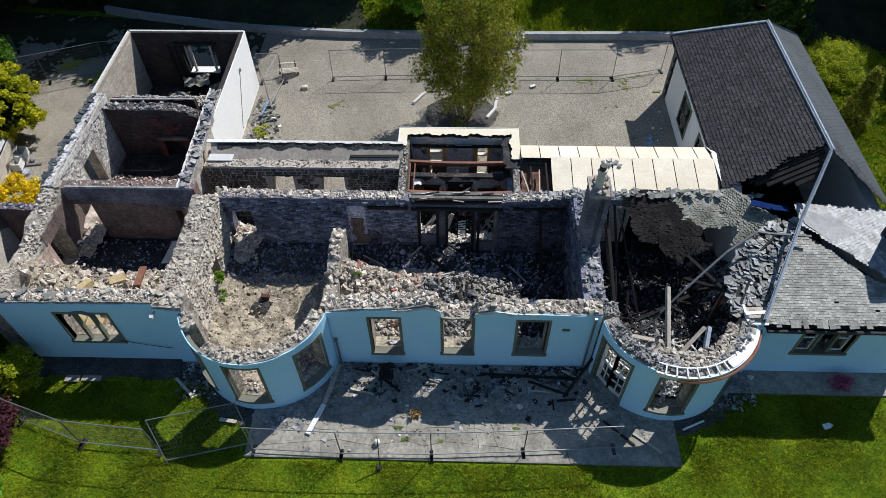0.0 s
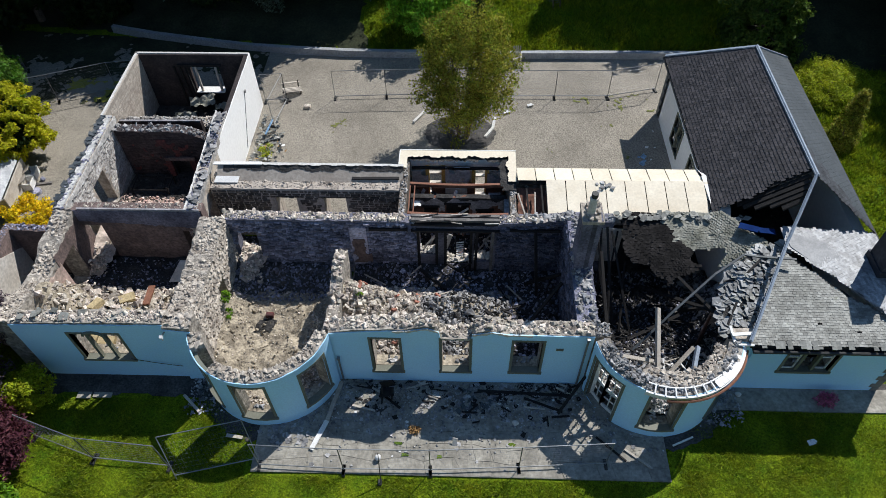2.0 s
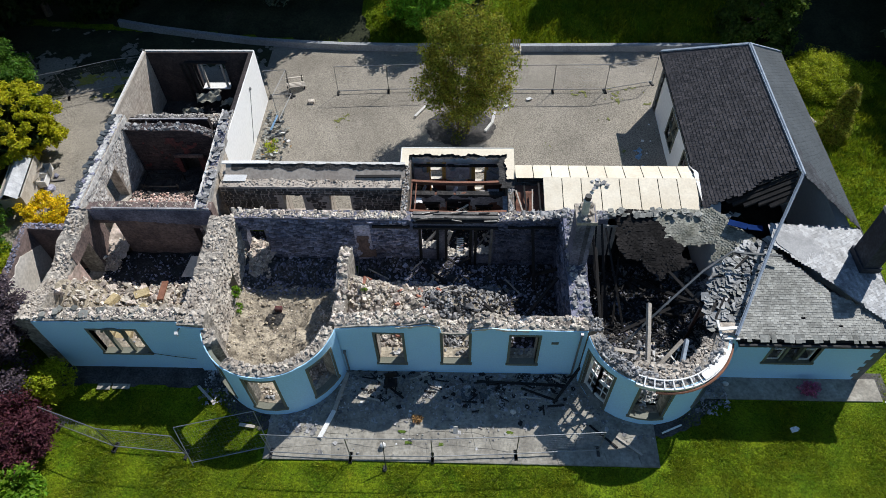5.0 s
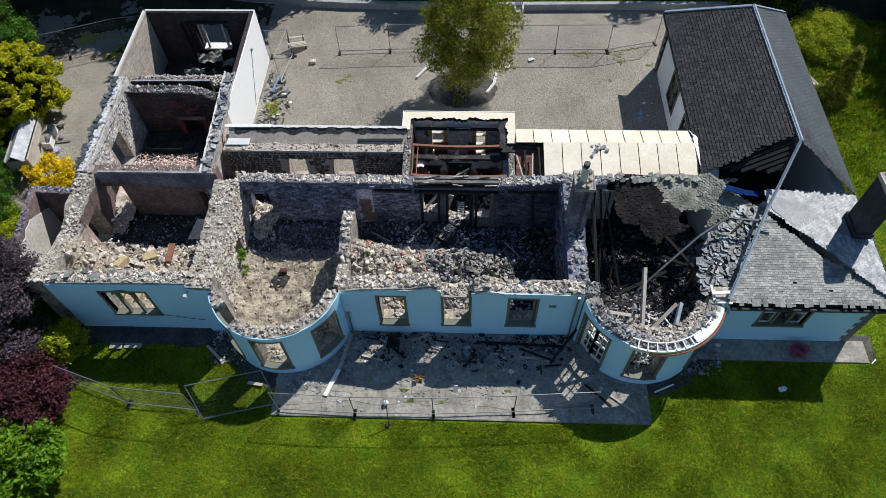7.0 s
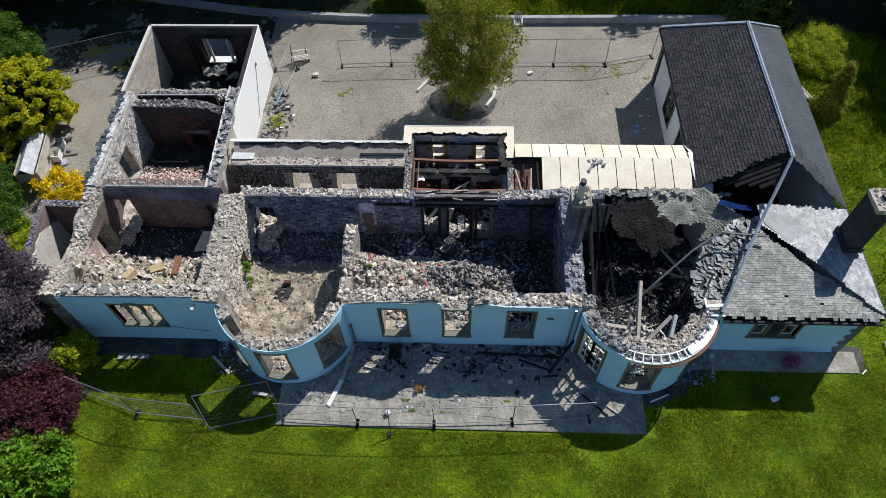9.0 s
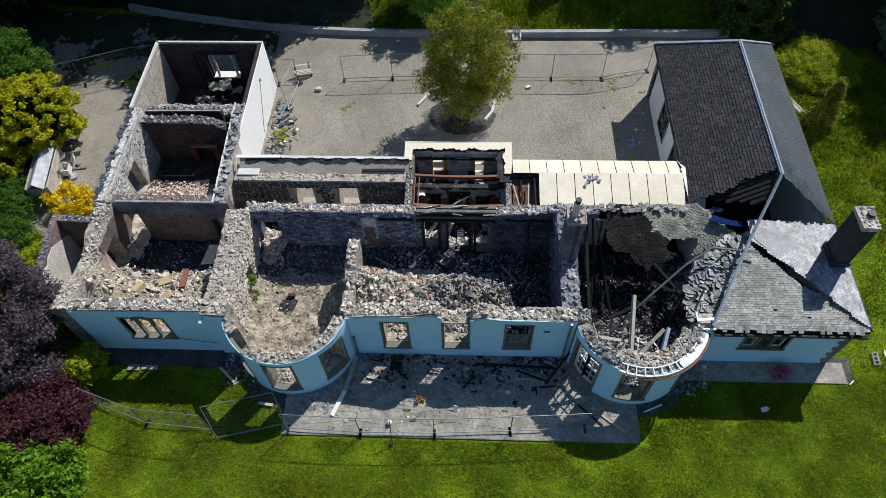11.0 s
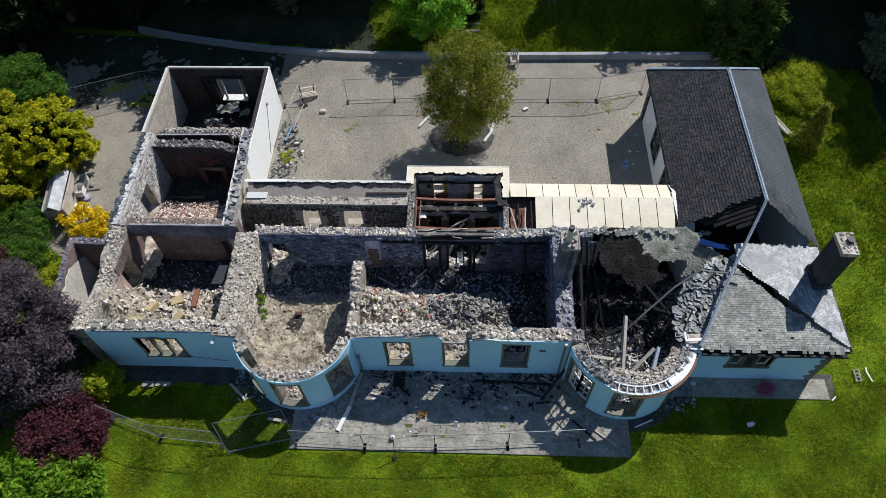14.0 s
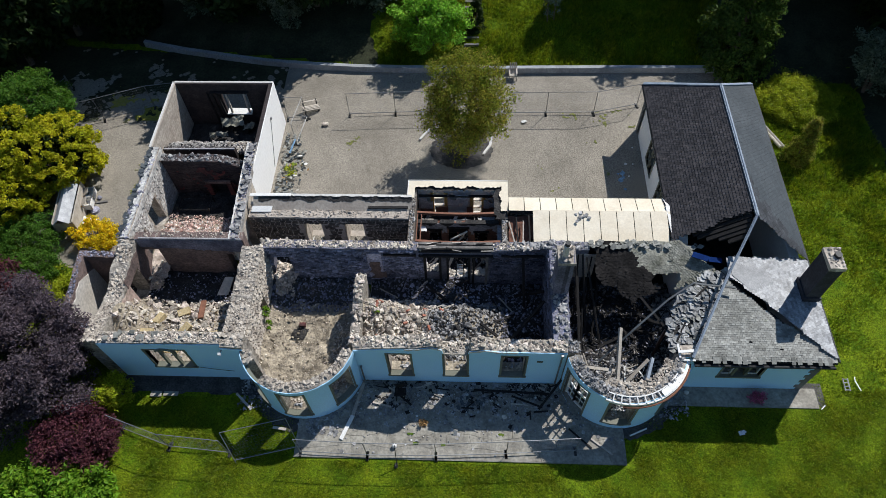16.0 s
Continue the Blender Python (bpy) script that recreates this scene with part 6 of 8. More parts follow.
# timber frames in corridor windows
for a, b, q0, q1 in op_k:
    cw = thing("corridor_window", "corridor window opening with a pale stone sill", "window", "corridor windows", "structure")
    one("sill", lambda bm: hexa(bm, [Pk(a + .02, 0.02) + Vector((0, 0, q0)), Pk(b - .02, .02) + Vector((0, 0, q0)), Pk(b - .02, .83) + Vector((0, 0, q0)), Pk(a + .02, .83) + Vector((0, 0, q0)), Pk(a + .02, .02) + Vector((0, 0, q0 + .04)), Pk(b - .02, .02) + Vector((0, 0, q0 + .04)), Pk(b - .02, .83) + Vector((0, 0, q0 + .09)), Pk(a + .02, .83) + Vector((0, 0, q0 + .09))]), GRAVEL, cw)
    for k in range(5):
        u = a + .15 + (b - a - .3) * k / 4
        one("stick", lambda bm: beam(bm, Pk(u, .2) + Vector((0, 0, q0 + .1)), Pk(u + .3 * math.sin(3 * k + a), .7) + Vector((0, 0, q0 + .14)), .05, .04), (WHITEWOOD, WOOD, CHARWOOD)[k % 3], cw)
    for s_ in (a + .04, b - .04):
        one("jamb", lambda bm: beam(bm, Pk(s_, .06) + Vector((0, 0, q0)), Pk(s_, .06) + Vector((0, 0, q1)), .07, .1), WOOD, cw)
    one("lintel", lambda bm: beam(bm, Pk(a - .15, .06) + Vector((0, 0, q1 + .05)), Pk(b + .15, .06) + Vector((0, 0, q1 + .05)), .12, .1), CHARWOOD, cw)
# soot band above the old ceiling line, plaster spills and a sun-patch slab by the doorways
patch(wlr, Plr, .02, 6.15, 2.3, 3.68, -.05, lambda s, z: z > 2.95 - .07 * s + .06 * noise2(s, 2, 1.5) and not any(o[0] < s < o[1] and z < o[3] for o in op_lb), SOOTDARK, "soot_band", .02, "bluish black soot", .07)
DUST = mat("pinkish_plaster_dust", (0.40, 0.33, 0.27), (0.56, 0.47, 0.40), (0.38, 0.24, 0.19), big=1.8, fine=8, bump=.8, grain=.3)
sl_ = thing("plaster_spill", "pinkish plaster rubble spilling through a doorway", "rubble", "rubble heaps")
sheet("spill", -18.52, -17.4, 19.0, 22.8, 22, 60, lambda x, y: .38 + .95 * min(1, max(0, (y - 19.2) / 2.2)) - .25 * (x + 18.5) + .08 * noise2(x, y, 3), DUST, sl_, inside=lambda x, y: x < -17.5 + .1 * noise2(x, y, 3) and x < -18.3 + .45 * (y - 18.9) + .15 * noise2(x, y, 2))
scatter_mesh("rubble", [(rs.uniform(-18.4, -17.6), rs.uniform(19.6, 22.0), .55 + rs.uniform(.0, .7), rs.uniform(.08, .22)) for _ in range(120)], PALEST, sl_, 413)
stones(sl_, [(-18.4 + .09 * k, 19.3 + .3 * k + .1 * math.sin(5 * k), .55 + .09 * k, .22) for k in range(8)], PALEST, 412)
sheet("spill", -10.88, -9.6, 18.9, 21.0, 26, 40, lambda x, y: z_bay1(x, min(y, 20.4)) + .05 + .45 * min(1, max(0, (y - 19.2) / 1.3)), DUST, thing("plaster_spill", "yellowish plaster rubble spilling through a doorway", "rubble", "rubble heaps"), inside=lambda x, y: (y > 20.5 and x < -9.95 or y <= 20.5) and x < -10.7 + .75 * (y - 18.9) + .2 * noise2(x, y, 2.5) and y > 19.1 + .2 * noise2(x, y, 2))
sp3 = thing("plaster_spill", "small yellowish stones tumbled in a doorway", "rubble", "rubble heaps")
scatter_mesh("rubble", [(x_, y_, z_bay1(x_, min(y_, 20.4)) + .06 + .45 * min(1, max(0, (y_ - 19.2) / 1.3)), rs.uniform(.07, .26)) for x_, y_ in [(-10.85 + .95 * rs.random() ** 1.3, rs.uniform(19.3, 20.95)) for _ in range(170)]], PALEST, sp3, 414)
# pale slab added in place of the sun patch cast through the doorway
ps = thing("plaster_slab", "pale slab added for the sun patch before a doorway", "slab", "plaster slabs")
one("slab", lambda bm: hexa(bm, [(-14.45, 19.25, .42), (-13.8, 19.3, .42), (-13.5, 20.2, .95), (-14.0, 20.2, .95), (-14.45, 19.2, .5), (-13.8, 19.25, .5), (-13.5, 20.15, 1.03), (-14.0, 20.15, 1.03)]), PLASTER, ps)
for par_, n_, fn_, sz_ in flakes_later:
    flakes(par_, n_, fn_, sz_, SLATE if par_ is wl else GREYST if par_ is wor else BLUESLATE, 401, tilt=.3)
# pale plaster along the inner edge of the rear range's wall heads
for wob, PP, ln_ in ((wol, Pol, lnol), (wor, Por, lnor)):
    patch(wob, PP, 0, ln_, 3.0, 3.8, .60 if wob is wol else -.03, lambda s, z: z > 3.45 + .25 * noise2(s, 0, 1.1, 7) + .1 * noise2(s, z, 4), LIMEWASH, "plaster_edge", .03)


# ---- trees and shrubs ----
LEAF_FOREST = leafmat("bright_conifer_green", (0.06, 0.15, 0.012), (0.11, 0.22, 0.02))
LEAF_LIME = leafmat("yellow_green_spray", (0.28, 0.36, 0.012), (0.42, 0.46, 0.02))
def leaf_mesh(name, centres, spread, per, size, material, parent, seed=0, flat=0.5, kind="", out=None):
    """Many small two-faced leaves round the given clump centres."""
    g = np.random.default_rng(seed)
    c = np.repeat(np.asarray(centres, float), per, axis=0)
    n = len(c)
    off = g.normal(size=(n, 3))
    off /= np.linalg.norm(off, axis=1, keepdims=True) + 1e-9
    off *= (g.random((n, 1)) ** .45) * np.asarray(spread)
    p = c + off
    nrm = g.normal(size=(n, 3)) + np.array((0, 0, flat * 2)) + off / np.mean(spread) * .8
    nrm /= np.linalg.norm(nrm, axis=1, keepdims=True) + 1e-9
    t = np.cross(nrm, g.normal(size=(n, 3)))
    t /= np.linalg.norm(t, axis=1, keepdims=True) + 1e-9
    b = np.cross(nrm, t)
    s = size * (.6 + .8 * g.random((n, 1)))
    fold = nrm * s * .25
    v = np.stack([p - t * s, p - b * s * .45 + fold, p + t * s, p + b * s * .45 + fold], axis=1).reshape(-1, 3)
    k = np.arange(n)[:, None] * 4
    f = np.concatenate([k + np.array((0, 1, 2)), k + np.array((0, 2, 3))], axis=0)
    me = bpy.data.meshes.new(name)
    me.vertices.add(len(v))
    me.vertices.foreach_set("co", v.ravel())
    me.loops.add(f.size)
    me.loops.foreach_set("vertex_index", f.ravel().astype(np.int32))
    me.polygons.add(len(f))
    me.polygons.foreach_set("loop_start", (np.arange(len(f)) * 3).astype(np.int32))
    me.update(calc_edges=True)
    ob = part(name, me, material, parent)
    if kind:
        ob["kind"] = kind
    return ob


def blob_centres(rx, ry, z0, z1, n, seed, shell=.55, lump=.25, cone=0.0):
    """Clump centres in an uneven crown; cone 1 narrows it to a point at the top."""
    r = random.Random(seed)
    out = []
    while len(out) < n:
        v = Vector((r.gauss(0, 1), r.gauss(0, 1), r.gauss(0, 1))).normalized()
        q = shell + (1 - shell) * r.random()
        q *= 1 + lump * noise.noise(v * 2.2 + Vector((seed, 0, 0)))
        h = .5 + .5 * v.z * q
        if cone:
            h = r.random() ** 1.3
            a = r.uniform(0, 6.283)
            rad = (1 - h) ** .8 * (.55 + .45 * r.random()) * (1 + lump * noise.noise(Vector((math.cos(a) * 1.5, math.sin(a) * 1.5, h * 4 + seed))))
            out.append((rx * rad * math.cos(a), ry * rad * math.sin(a), z0 + (z1 - z0) * h))
        else:
            out.append((rx * v.x * q, ry * v.y * q, z0 + (z1 - z0) * h))
    return out


def plant(name, label, category, at, rx, ry, z0, z1, clumps, per, leaf, material, seed, spread=.5, trunk=.16, stems=1, cone=0.0, group="", lump=.3, limbs=10, flat=.5, shell=.55, inner=None):
    t = thing(name, label, category, group, at=at)
    cs = blob_centres(rx, ry, z0, z1, clumps, seed, cone=cone, lump=lump, shell=shell)
    leaf_mesh("crown", cs, (spread, spread, spread * .75), per, leaf, material, t, seed, flat)
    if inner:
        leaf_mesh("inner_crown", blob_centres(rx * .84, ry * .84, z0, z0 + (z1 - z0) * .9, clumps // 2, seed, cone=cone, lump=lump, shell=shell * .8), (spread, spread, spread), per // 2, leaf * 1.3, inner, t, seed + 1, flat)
    r = random.Random(seed)

    def wood(bm):
        for s in range(stems):
            a = 6.283 * s / max(1, stems) + r.random()
            lean = (0 if stems == 1 else .55 * rx)
            base = Vector((.25 * math.cos(a), .25 * math.sin(a), -.1)) if stems > 1 else Vector((0, 0, -.1))
            top = Vector((lean * math.cos(a) * r.uniform(.4, 1), lean * math.sin(a) * r.uniform(.4, 1), z0 + (z1 - z0) * (.6 if not cone else .93)))
            mid = base.lerp(top, .5) + Vector((r.uniform(-.15, .15), r.uniform(-.15, .15), 0))
            rod(bm, base, mid, trunk, trunk * .7, 7)
            rod(bm, mid, top, trunk * .7, trunk * .2, 6)
            stalks.append((base, top))
    stalks = []
    tk = one("trunk", wood, BARK, t)
    for k in range(limbs):
        c = Vector(r.choice(cs))
        base, top = stalks[k % len(stalks)]
        o = base.lerp(top, min(.95, max(.2, (c.z - .5) / max(.1, top.z)) * .8))
        one("limb", lambda bm: rod(bm, o, c, trunk * .28, trunk * .06, 4), BARK, tk)
    return t


plant("yard_tree", "many-stemmed olive and bronze tree in the gravel yard", "tree", (-.2, 30.7, 0), 2.75, 2.4, .5, 8.3, 560, 62, .075, LEAF_OLIVE, 3, .46, .085, 9, lump=.5, limbs=26, shell=.5, flat=.2)
LEAF_MAPLE = leafmat("bright_maple_leaf", (0.19, 0.40, 0.028), (0.30, 0.54, 0.05))
plant("maple", "bright green spreading maple on the bank", "tree", (-3.0, 41.0, .5), 2.7, 2.3, .5, 4.6, 190, 70, .12, LEAF_MAPLE, 4, .5, .12, 3, lump=.4)
plant("narrow_conifer", "small dark upright conifer on the bank", "tree", (.45, 42.6, .7), .7, .7, .1, 3.2, 60, 60, .09, LEAF_DARK, 5, .28, .07, cone=1)
plant("conifer", "tall dark green conifer at the yard corner", "tree", (19.2, 39.8, .2), 3.0, 3.0, .4, 11.5, 460, 60, .14, LEAF_MID, 6, .5, .2, cone=1)
# LEAF_DARK inner crowns paint the shaded gaps between the golden sprays
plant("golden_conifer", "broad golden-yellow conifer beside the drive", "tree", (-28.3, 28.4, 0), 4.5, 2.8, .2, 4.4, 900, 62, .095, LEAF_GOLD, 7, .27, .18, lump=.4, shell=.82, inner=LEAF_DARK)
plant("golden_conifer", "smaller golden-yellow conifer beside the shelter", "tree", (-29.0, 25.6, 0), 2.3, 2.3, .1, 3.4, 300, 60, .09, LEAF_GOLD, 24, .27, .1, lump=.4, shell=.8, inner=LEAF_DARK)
plant("green_conifer", "bright green conifer behind the golden one", "tree", (-29.6, 32.4, 0), 2.9, 2.6, .2, 4.6, 420, 70, .09, LEAF_FOREST, 8, .45, .15, lump=.3, shell=.7)
plant("yellow_shrub", "small bright yellow shrub by the lean-to", "shrub", (-22.9, 23.2, 0), 1.5, 1.1, .1, 1.5, 80, 70, .075, LEAF_YELLOW, 9, .3, .05, 3, shell=.6)
plant("green_shrub", "dark green shrub beside the golden conifer", "shrub", (-26.8, 22.6, 0), 2.2, 1.8, .1, 1.9, 170, 80, .06, LEAF_FOREST, 10, .3, .07, 3, shell=.6, group="green shrubs")
plant("green_shrub", "dark green feathery shrub by the lean-to wall", "shrub", (-25.6, 20.3, 0), 2.0, 1.5, .1, 1.8, 150, 80, .06, LEAF_FOREST, 31, .3, .06, 3, shell=.6, group="green shrubs")
plant("lime_shrub", "yellow-green feathery shrub by the lean-to wall", "shrub", (-23.6, 19.0, 0), 1.4, 1.6, .1, 1.6, 130, 70, .06, LEAF_LIME, 32, .3, .05, 3, shell=.6)
plant("copper_beech", "broad copper beech with dark purple leaves", "tree", (-24.2, 13.8, 0), 5.6, 4.4, .6, 5.8, 700, 90, .082, LEAF_COPPER, 11, .5, .22, 3, lump=.4, shell=.62, inner=LEAF_COPPER)
plant("copper_beech", "dark reddish copper foliage behind the beech", "tree", (-27.0, 18.4, 0), 2.6, 1.8, .6, 3.6, 150, 65, .1, LEAF_RED, 12, .45, .15, 2, lump=.4)
plant("red_shrub", "dark red-leaved shrub on the lawn edge", "shrub", (-19.3, 10.2, 0), 2.1, 1.9, .1, 3.2, 200, 75, .08, LEAF_RED, 13, .4, .06, 4, shell=.6)
plant("green_shrub", "leafy bright green shrub on the lawn edge", "shrub", (-19.6, 7.3, 0), 3.2, 2.0, .1, 2.7, 230, 65, .12, LEAF_GREEN, 14, .42, .06, 4, shell=.6, group="green shrubs")
plant("green_shrub", "small rounded green shrub before the blue wall", "shrub", (-18.6, 13.0, 0), .95, .9, .1, 2.0, 80, 80, .065, LEAF_LIME, 15, .28, .04, 3, shell=.65, group="green shrubs")
plant("weeping_shrub", "yellow-green weeping shrub on rough grass", "shrub", (21.7, 30.5, 0), .95, .95, .05, 3.7, 150, 60, .07, LEAF_OLIVE, 16, .28, .06, 1, cone=1)
plant("grey_tree", "grey-green leafy tree at the wood's edge", "tree", (28.2, 37.0, 0), 2.0, 2.0, .5, 5.0, 150, 60, .1, LEAF_GREY, 17, .45, .15, 2, lump=.5)
plant("pale_tree", "thin pale grey tree on the bank", "tree", (6.2, 43.5, .8), .9, .8, .4, 3.6, 26, 45, .06, LEAF_GREY, 18, .3, .05, 2)
plant("pink_flowers", "pink flowering plant before the blue wall", "flowers", (15.4, 13.75, 0), .55, .3, .05, .6, 18, 40, .05, PINK, 19, .16, .02, 3)
# woods behind
r = random.Random(40)
w1 = plant("wood_tree", "tall dark tree of the wood behind the yard", "tree", (-12, 46.5, .5), 4.0, 3.6, .8, 10.5, 400, 60, .25, LEAF_DARK, 20, .8, .25, 1, group="wood trees", lump=.5, shell=.5)
w2 = plant("wood_conifer", "tall dark conifer of the wood", "tree", (-18, 47, .5), 3.4, 3.4, .4, 13, 420, 50, .22, LEAF_DARK, 21, .6, .25, cone=1, group="wood trees")
w3 = plant("wood_tree", "grey-green tree of the wood in half shade", "tree", (-7.5, 45.5, .8), 2.6, 2.4, .4, 6.0, 200, 55, .13, LEAF_GREY, 22, .55, .15, 1, group="wood trees", lump=.5)
for src, spots in ((w1, [(-12.0, 45.2, 1.15), (-16.5, 44.6, 1.2), (-22, 45.5, 1.2), (16.5, 50.5, 1.1), (21.0, 51.5, 1.3), (-24, 47.5, 1.1), (-31, 43, 1.15), (-37, 38, 1.0), (-6, 51, 1.1), (-17, 52, 1.25), (31, 47.5, 1.15), (33, 41, 1.1), (13.5, 52, 1.0), (40, 34, 1.1), (-33, 49, 1.2), (22, 54, 1.3), (27.5, 47.5, 1.1), (25.5, 51.5, 1.2), (35, 50, 1.2), (-40, 30, 1.1), (37, 27.5, 1.0), (34.5, 37.5, 1.0), (36.5, 33.0, 1.0), (-33.5, 39.5, 1.0), (-37.5, 34.5, 1.0)]),
                   (w2, [(-27, 44.5, .8), (-11, 50, 1.0), (-22, 54, 1.1), (32.5, 44.5, 1.05), (30, 53, 1.1), (12.5, 51, 1.0), (-36, 45, 1.0), (38, 45, 1.0)]),
                   (w3, [(-20.5, 44.8, .9), (-14.0, 43.8, .85), (31.5, 35.0, .9), (33, 31, .8)])):
    for x, y, s in spots:
        c = copy_thing(src, Matrix.LocRotScale((x, y, bank(min(x, 44), min(y, 59))), Euler((0, 0, r.uniform(0, 6.28))), (s, s, s * r.uniform(.9, 1.15))))

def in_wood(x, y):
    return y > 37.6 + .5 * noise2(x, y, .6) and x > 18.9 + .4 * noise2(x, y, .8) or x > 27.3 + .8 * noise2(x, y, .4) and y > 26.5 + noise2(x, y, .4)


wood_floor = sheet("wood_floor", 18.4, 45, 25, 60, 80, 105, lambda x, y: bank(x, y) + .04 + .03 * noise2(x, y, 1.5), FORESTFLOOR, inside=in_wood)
tagged(wood_floor, "dark leaf-littered ground under the wood's edge", "woodland floor", kind="structure")
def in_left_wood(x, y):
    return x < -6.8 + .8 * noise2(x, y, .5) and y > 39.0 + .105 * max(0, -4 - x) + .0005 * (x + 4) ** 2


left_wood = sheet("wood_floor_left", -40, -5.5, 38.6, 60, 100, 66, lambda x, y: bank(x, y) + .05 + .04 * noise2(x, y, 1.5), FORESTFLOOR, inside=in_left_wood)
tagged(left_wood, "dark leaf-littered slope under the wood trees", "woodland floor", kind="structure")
# litter-coloured patches that darken the gravel for the trees' shade
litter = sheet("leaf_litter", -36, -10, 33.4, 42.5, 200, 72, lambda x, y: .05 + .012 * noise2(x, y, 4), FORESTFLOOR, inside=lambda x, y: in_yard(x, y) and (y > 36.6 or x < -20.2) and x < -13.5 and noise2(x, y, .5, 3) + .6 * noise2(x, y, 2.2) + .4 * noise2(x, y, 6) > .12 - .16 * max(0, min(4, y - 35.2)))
tagged(litter, "brown litter patches painted for the tree shade on the drive", "leaf litter", kind="stuff")
plant("mound_shrub", "broad mounded yellow-green conifer on rough grass", "shrub", (22.9, 35.5, 0), 2.8, 2.4, -.3, 1.2, 700, 60, .06, LEAF_LIME, 23, .36, .08, 3, shell=.7)
# grass tufts and meadow blades
def blades(name, n, region, size, material, seed, lean=.5):
    g = np.random.default_rng(seed)
    r = random.Random(seed)
    pts = []
    while len(pts) < n:
        x, y, k = region(r)
        pts.append((x, y, bank(x, y), k))
    p = np.array(pts)
    a = g.uniform(0, 6.283, n)
    h = size * (.5 + g.random(n)) * p[:, 3]
    w = h * .16
    dx, dy = np.cos(a), np.sin(a)
    lx, ly = g.normal(size=n) * h * lean, g.normal(size=n) * h * lean
    v = np.stack([np.stack([p[:, 0] - dx * w, p[:, 1] - dy * w, p[:, 2]], 1), np.stack([p[:, 0] + dx * w, p[:, 1] + dy * w, p[:, 2]], 1), np.stack([p[:, 0] + lx, p[:, 1] + ly, p[:, 2] + h], 1)], 1).reshape(-1, 3)
    me = bpy.data.meshes.new(name)
    me.from_pydata(v.tolist(), [], np.arange(3 * n).reshape(-1, 3).tolist())
    ob = part(name, me, material)
    return tagged(ob, "long uneven green grass", "grass", kind="stuff")


def lawn_spot(r):
    while True:
        x, y = r.uniform(-19, 24), r.uniform(4.5, 14.3)
        if y > 10.0 and -8.9 < x < 8.7 or y > 13.2 and x > -19 and x < 18.7:
            continue
        if noise2(x, y, .5) + .3 * noise2(x, y, 2) > -.75 + .5 * r.random():
            return x, y, .6 + .8 * (noise2(x, y, .6) + .5)


def rough_spot(r):
    while True:
        x, y = r.uniform(-10, 32), r.uniform(14, 50)
        if x < 18.6 and y < 39.4 or in_wood(x, y) or in_left_wood(x, y):
            continue
        return x, y, (1.0 + .8 * noise2(x, y, .5)) * (.5 + .5 * min(1, max(0, (y - 19) / 9)))


blades("lawn_grass", 300000, lawn_spot, .075, GRASSBLADE, 91, 1.0)
blades("meadow_grass", 120000, rough_spot, .22, GRASSBLADE, 92, .6)

# ---- kerb wall of the yard, steps on the bank ----
STAINEDKERB = mat("stained_kerb_paint", (0.24, 0.25, 0.26), (0.36, 0.37, 0.38), (0.15, 0.15, 0.14), big=.7, fine=10, bump=.3, grain=.25)
kb = thing("kerb_wall", "low white-painted kerb wall round the gravel yard", "low wall", kind="structure")
kp_ = [(-25.2, 41.5), (-22.0, 40.65), (-18.5, 39.95), (-15.2, 39.35), (-11.9, 39.0), (-8.5, 38.75), (-5.4, 38.65), (2.9, 38.6), (11.2, 38.7), (18.0, 38.7)]
for a, b in zip(kp_, kp_[1:]):
    P_, l_ = line_map(a, b)
    one("kerb", lambda bm: wall_mesh(bm, P_, l_, 0, .3, [(0, .5), (l_, .5)], (), -.2, .02, 1.0), STAINEDKERB, kb)
st = thing("garden_steps", "old timber sleeper steps up the grass bank", "steps", kind="structure")
for k in range(8):
    one("sleeper", lambda bm: beam(bm, (-.35, 41.0 + .62 * k, bank(0, 41 + .62 * k) + .08), (.75, 41.02 + .62 * k, bank(0, 41 + .62 * k) + .08), .2, .16), WOODDARK, st)

# ---- fencing panels ----
def fence_panel(a, b, h=2.0, group="site fence", lean=(0, 0), label="galvanised steel mesh fence panel on rubber feet", foot=True):
    a, b = Vector((a[0], a[1], .1)), Vector((b[0], b[1], .1))
    up = Vector((lean[0], lean[1], math.sqrt(max(.05, h * h - lean[0] ** 2 - lean[1] ** 2))))
    f = thing("mesh_fence", label, "fence", group)
    u = (b - a)
    ends = []
    for o in (0.0, 1.0):
        ends.append(one("post", lambda bm: rod(bm, a + u * o - up * .03, a + u * o + up, .021), GALV, f))
    one("top_rail", lambda bm: rod(bm, a + up, b + up, .021), GALV, f)
    one("bottom_rail", lambda bm: rod(bm, a + up * .06, b + up * .06, .024), GALV, f)

    def wires(bm):
        for k in range(1, 10):
            rod(bm, a + up * k / 10, b + up * k / 10, .0022, n=3)
        for k in range(1, 24):
            rod(bm, a + u * k / 24 + up * .06, a + u * k / 24 + up, .0018, n=3)
    one("wire_mesh", wires, GALV, f)
    if foot:
        n = Vector((-u.y, u.x, 0)).normalized()
        for o in (0.0, 1.0):
            c = a + u * o
            one("foot", lambda bm: hexa(bm, [c + n * p + u.normalized() * q + Vector((0, 0, z - .1)) for z, k in ((0.02, 1), (.11, .8)) for p, q in ((-.26 * k, -.07 * k), (-.26 * k, .07 * k), (.26 * k, .07 * k), (.26 * k, -.07 * k))]), BLACKPLASTIC, ends[int(o)], "black rubber foot")
    return f


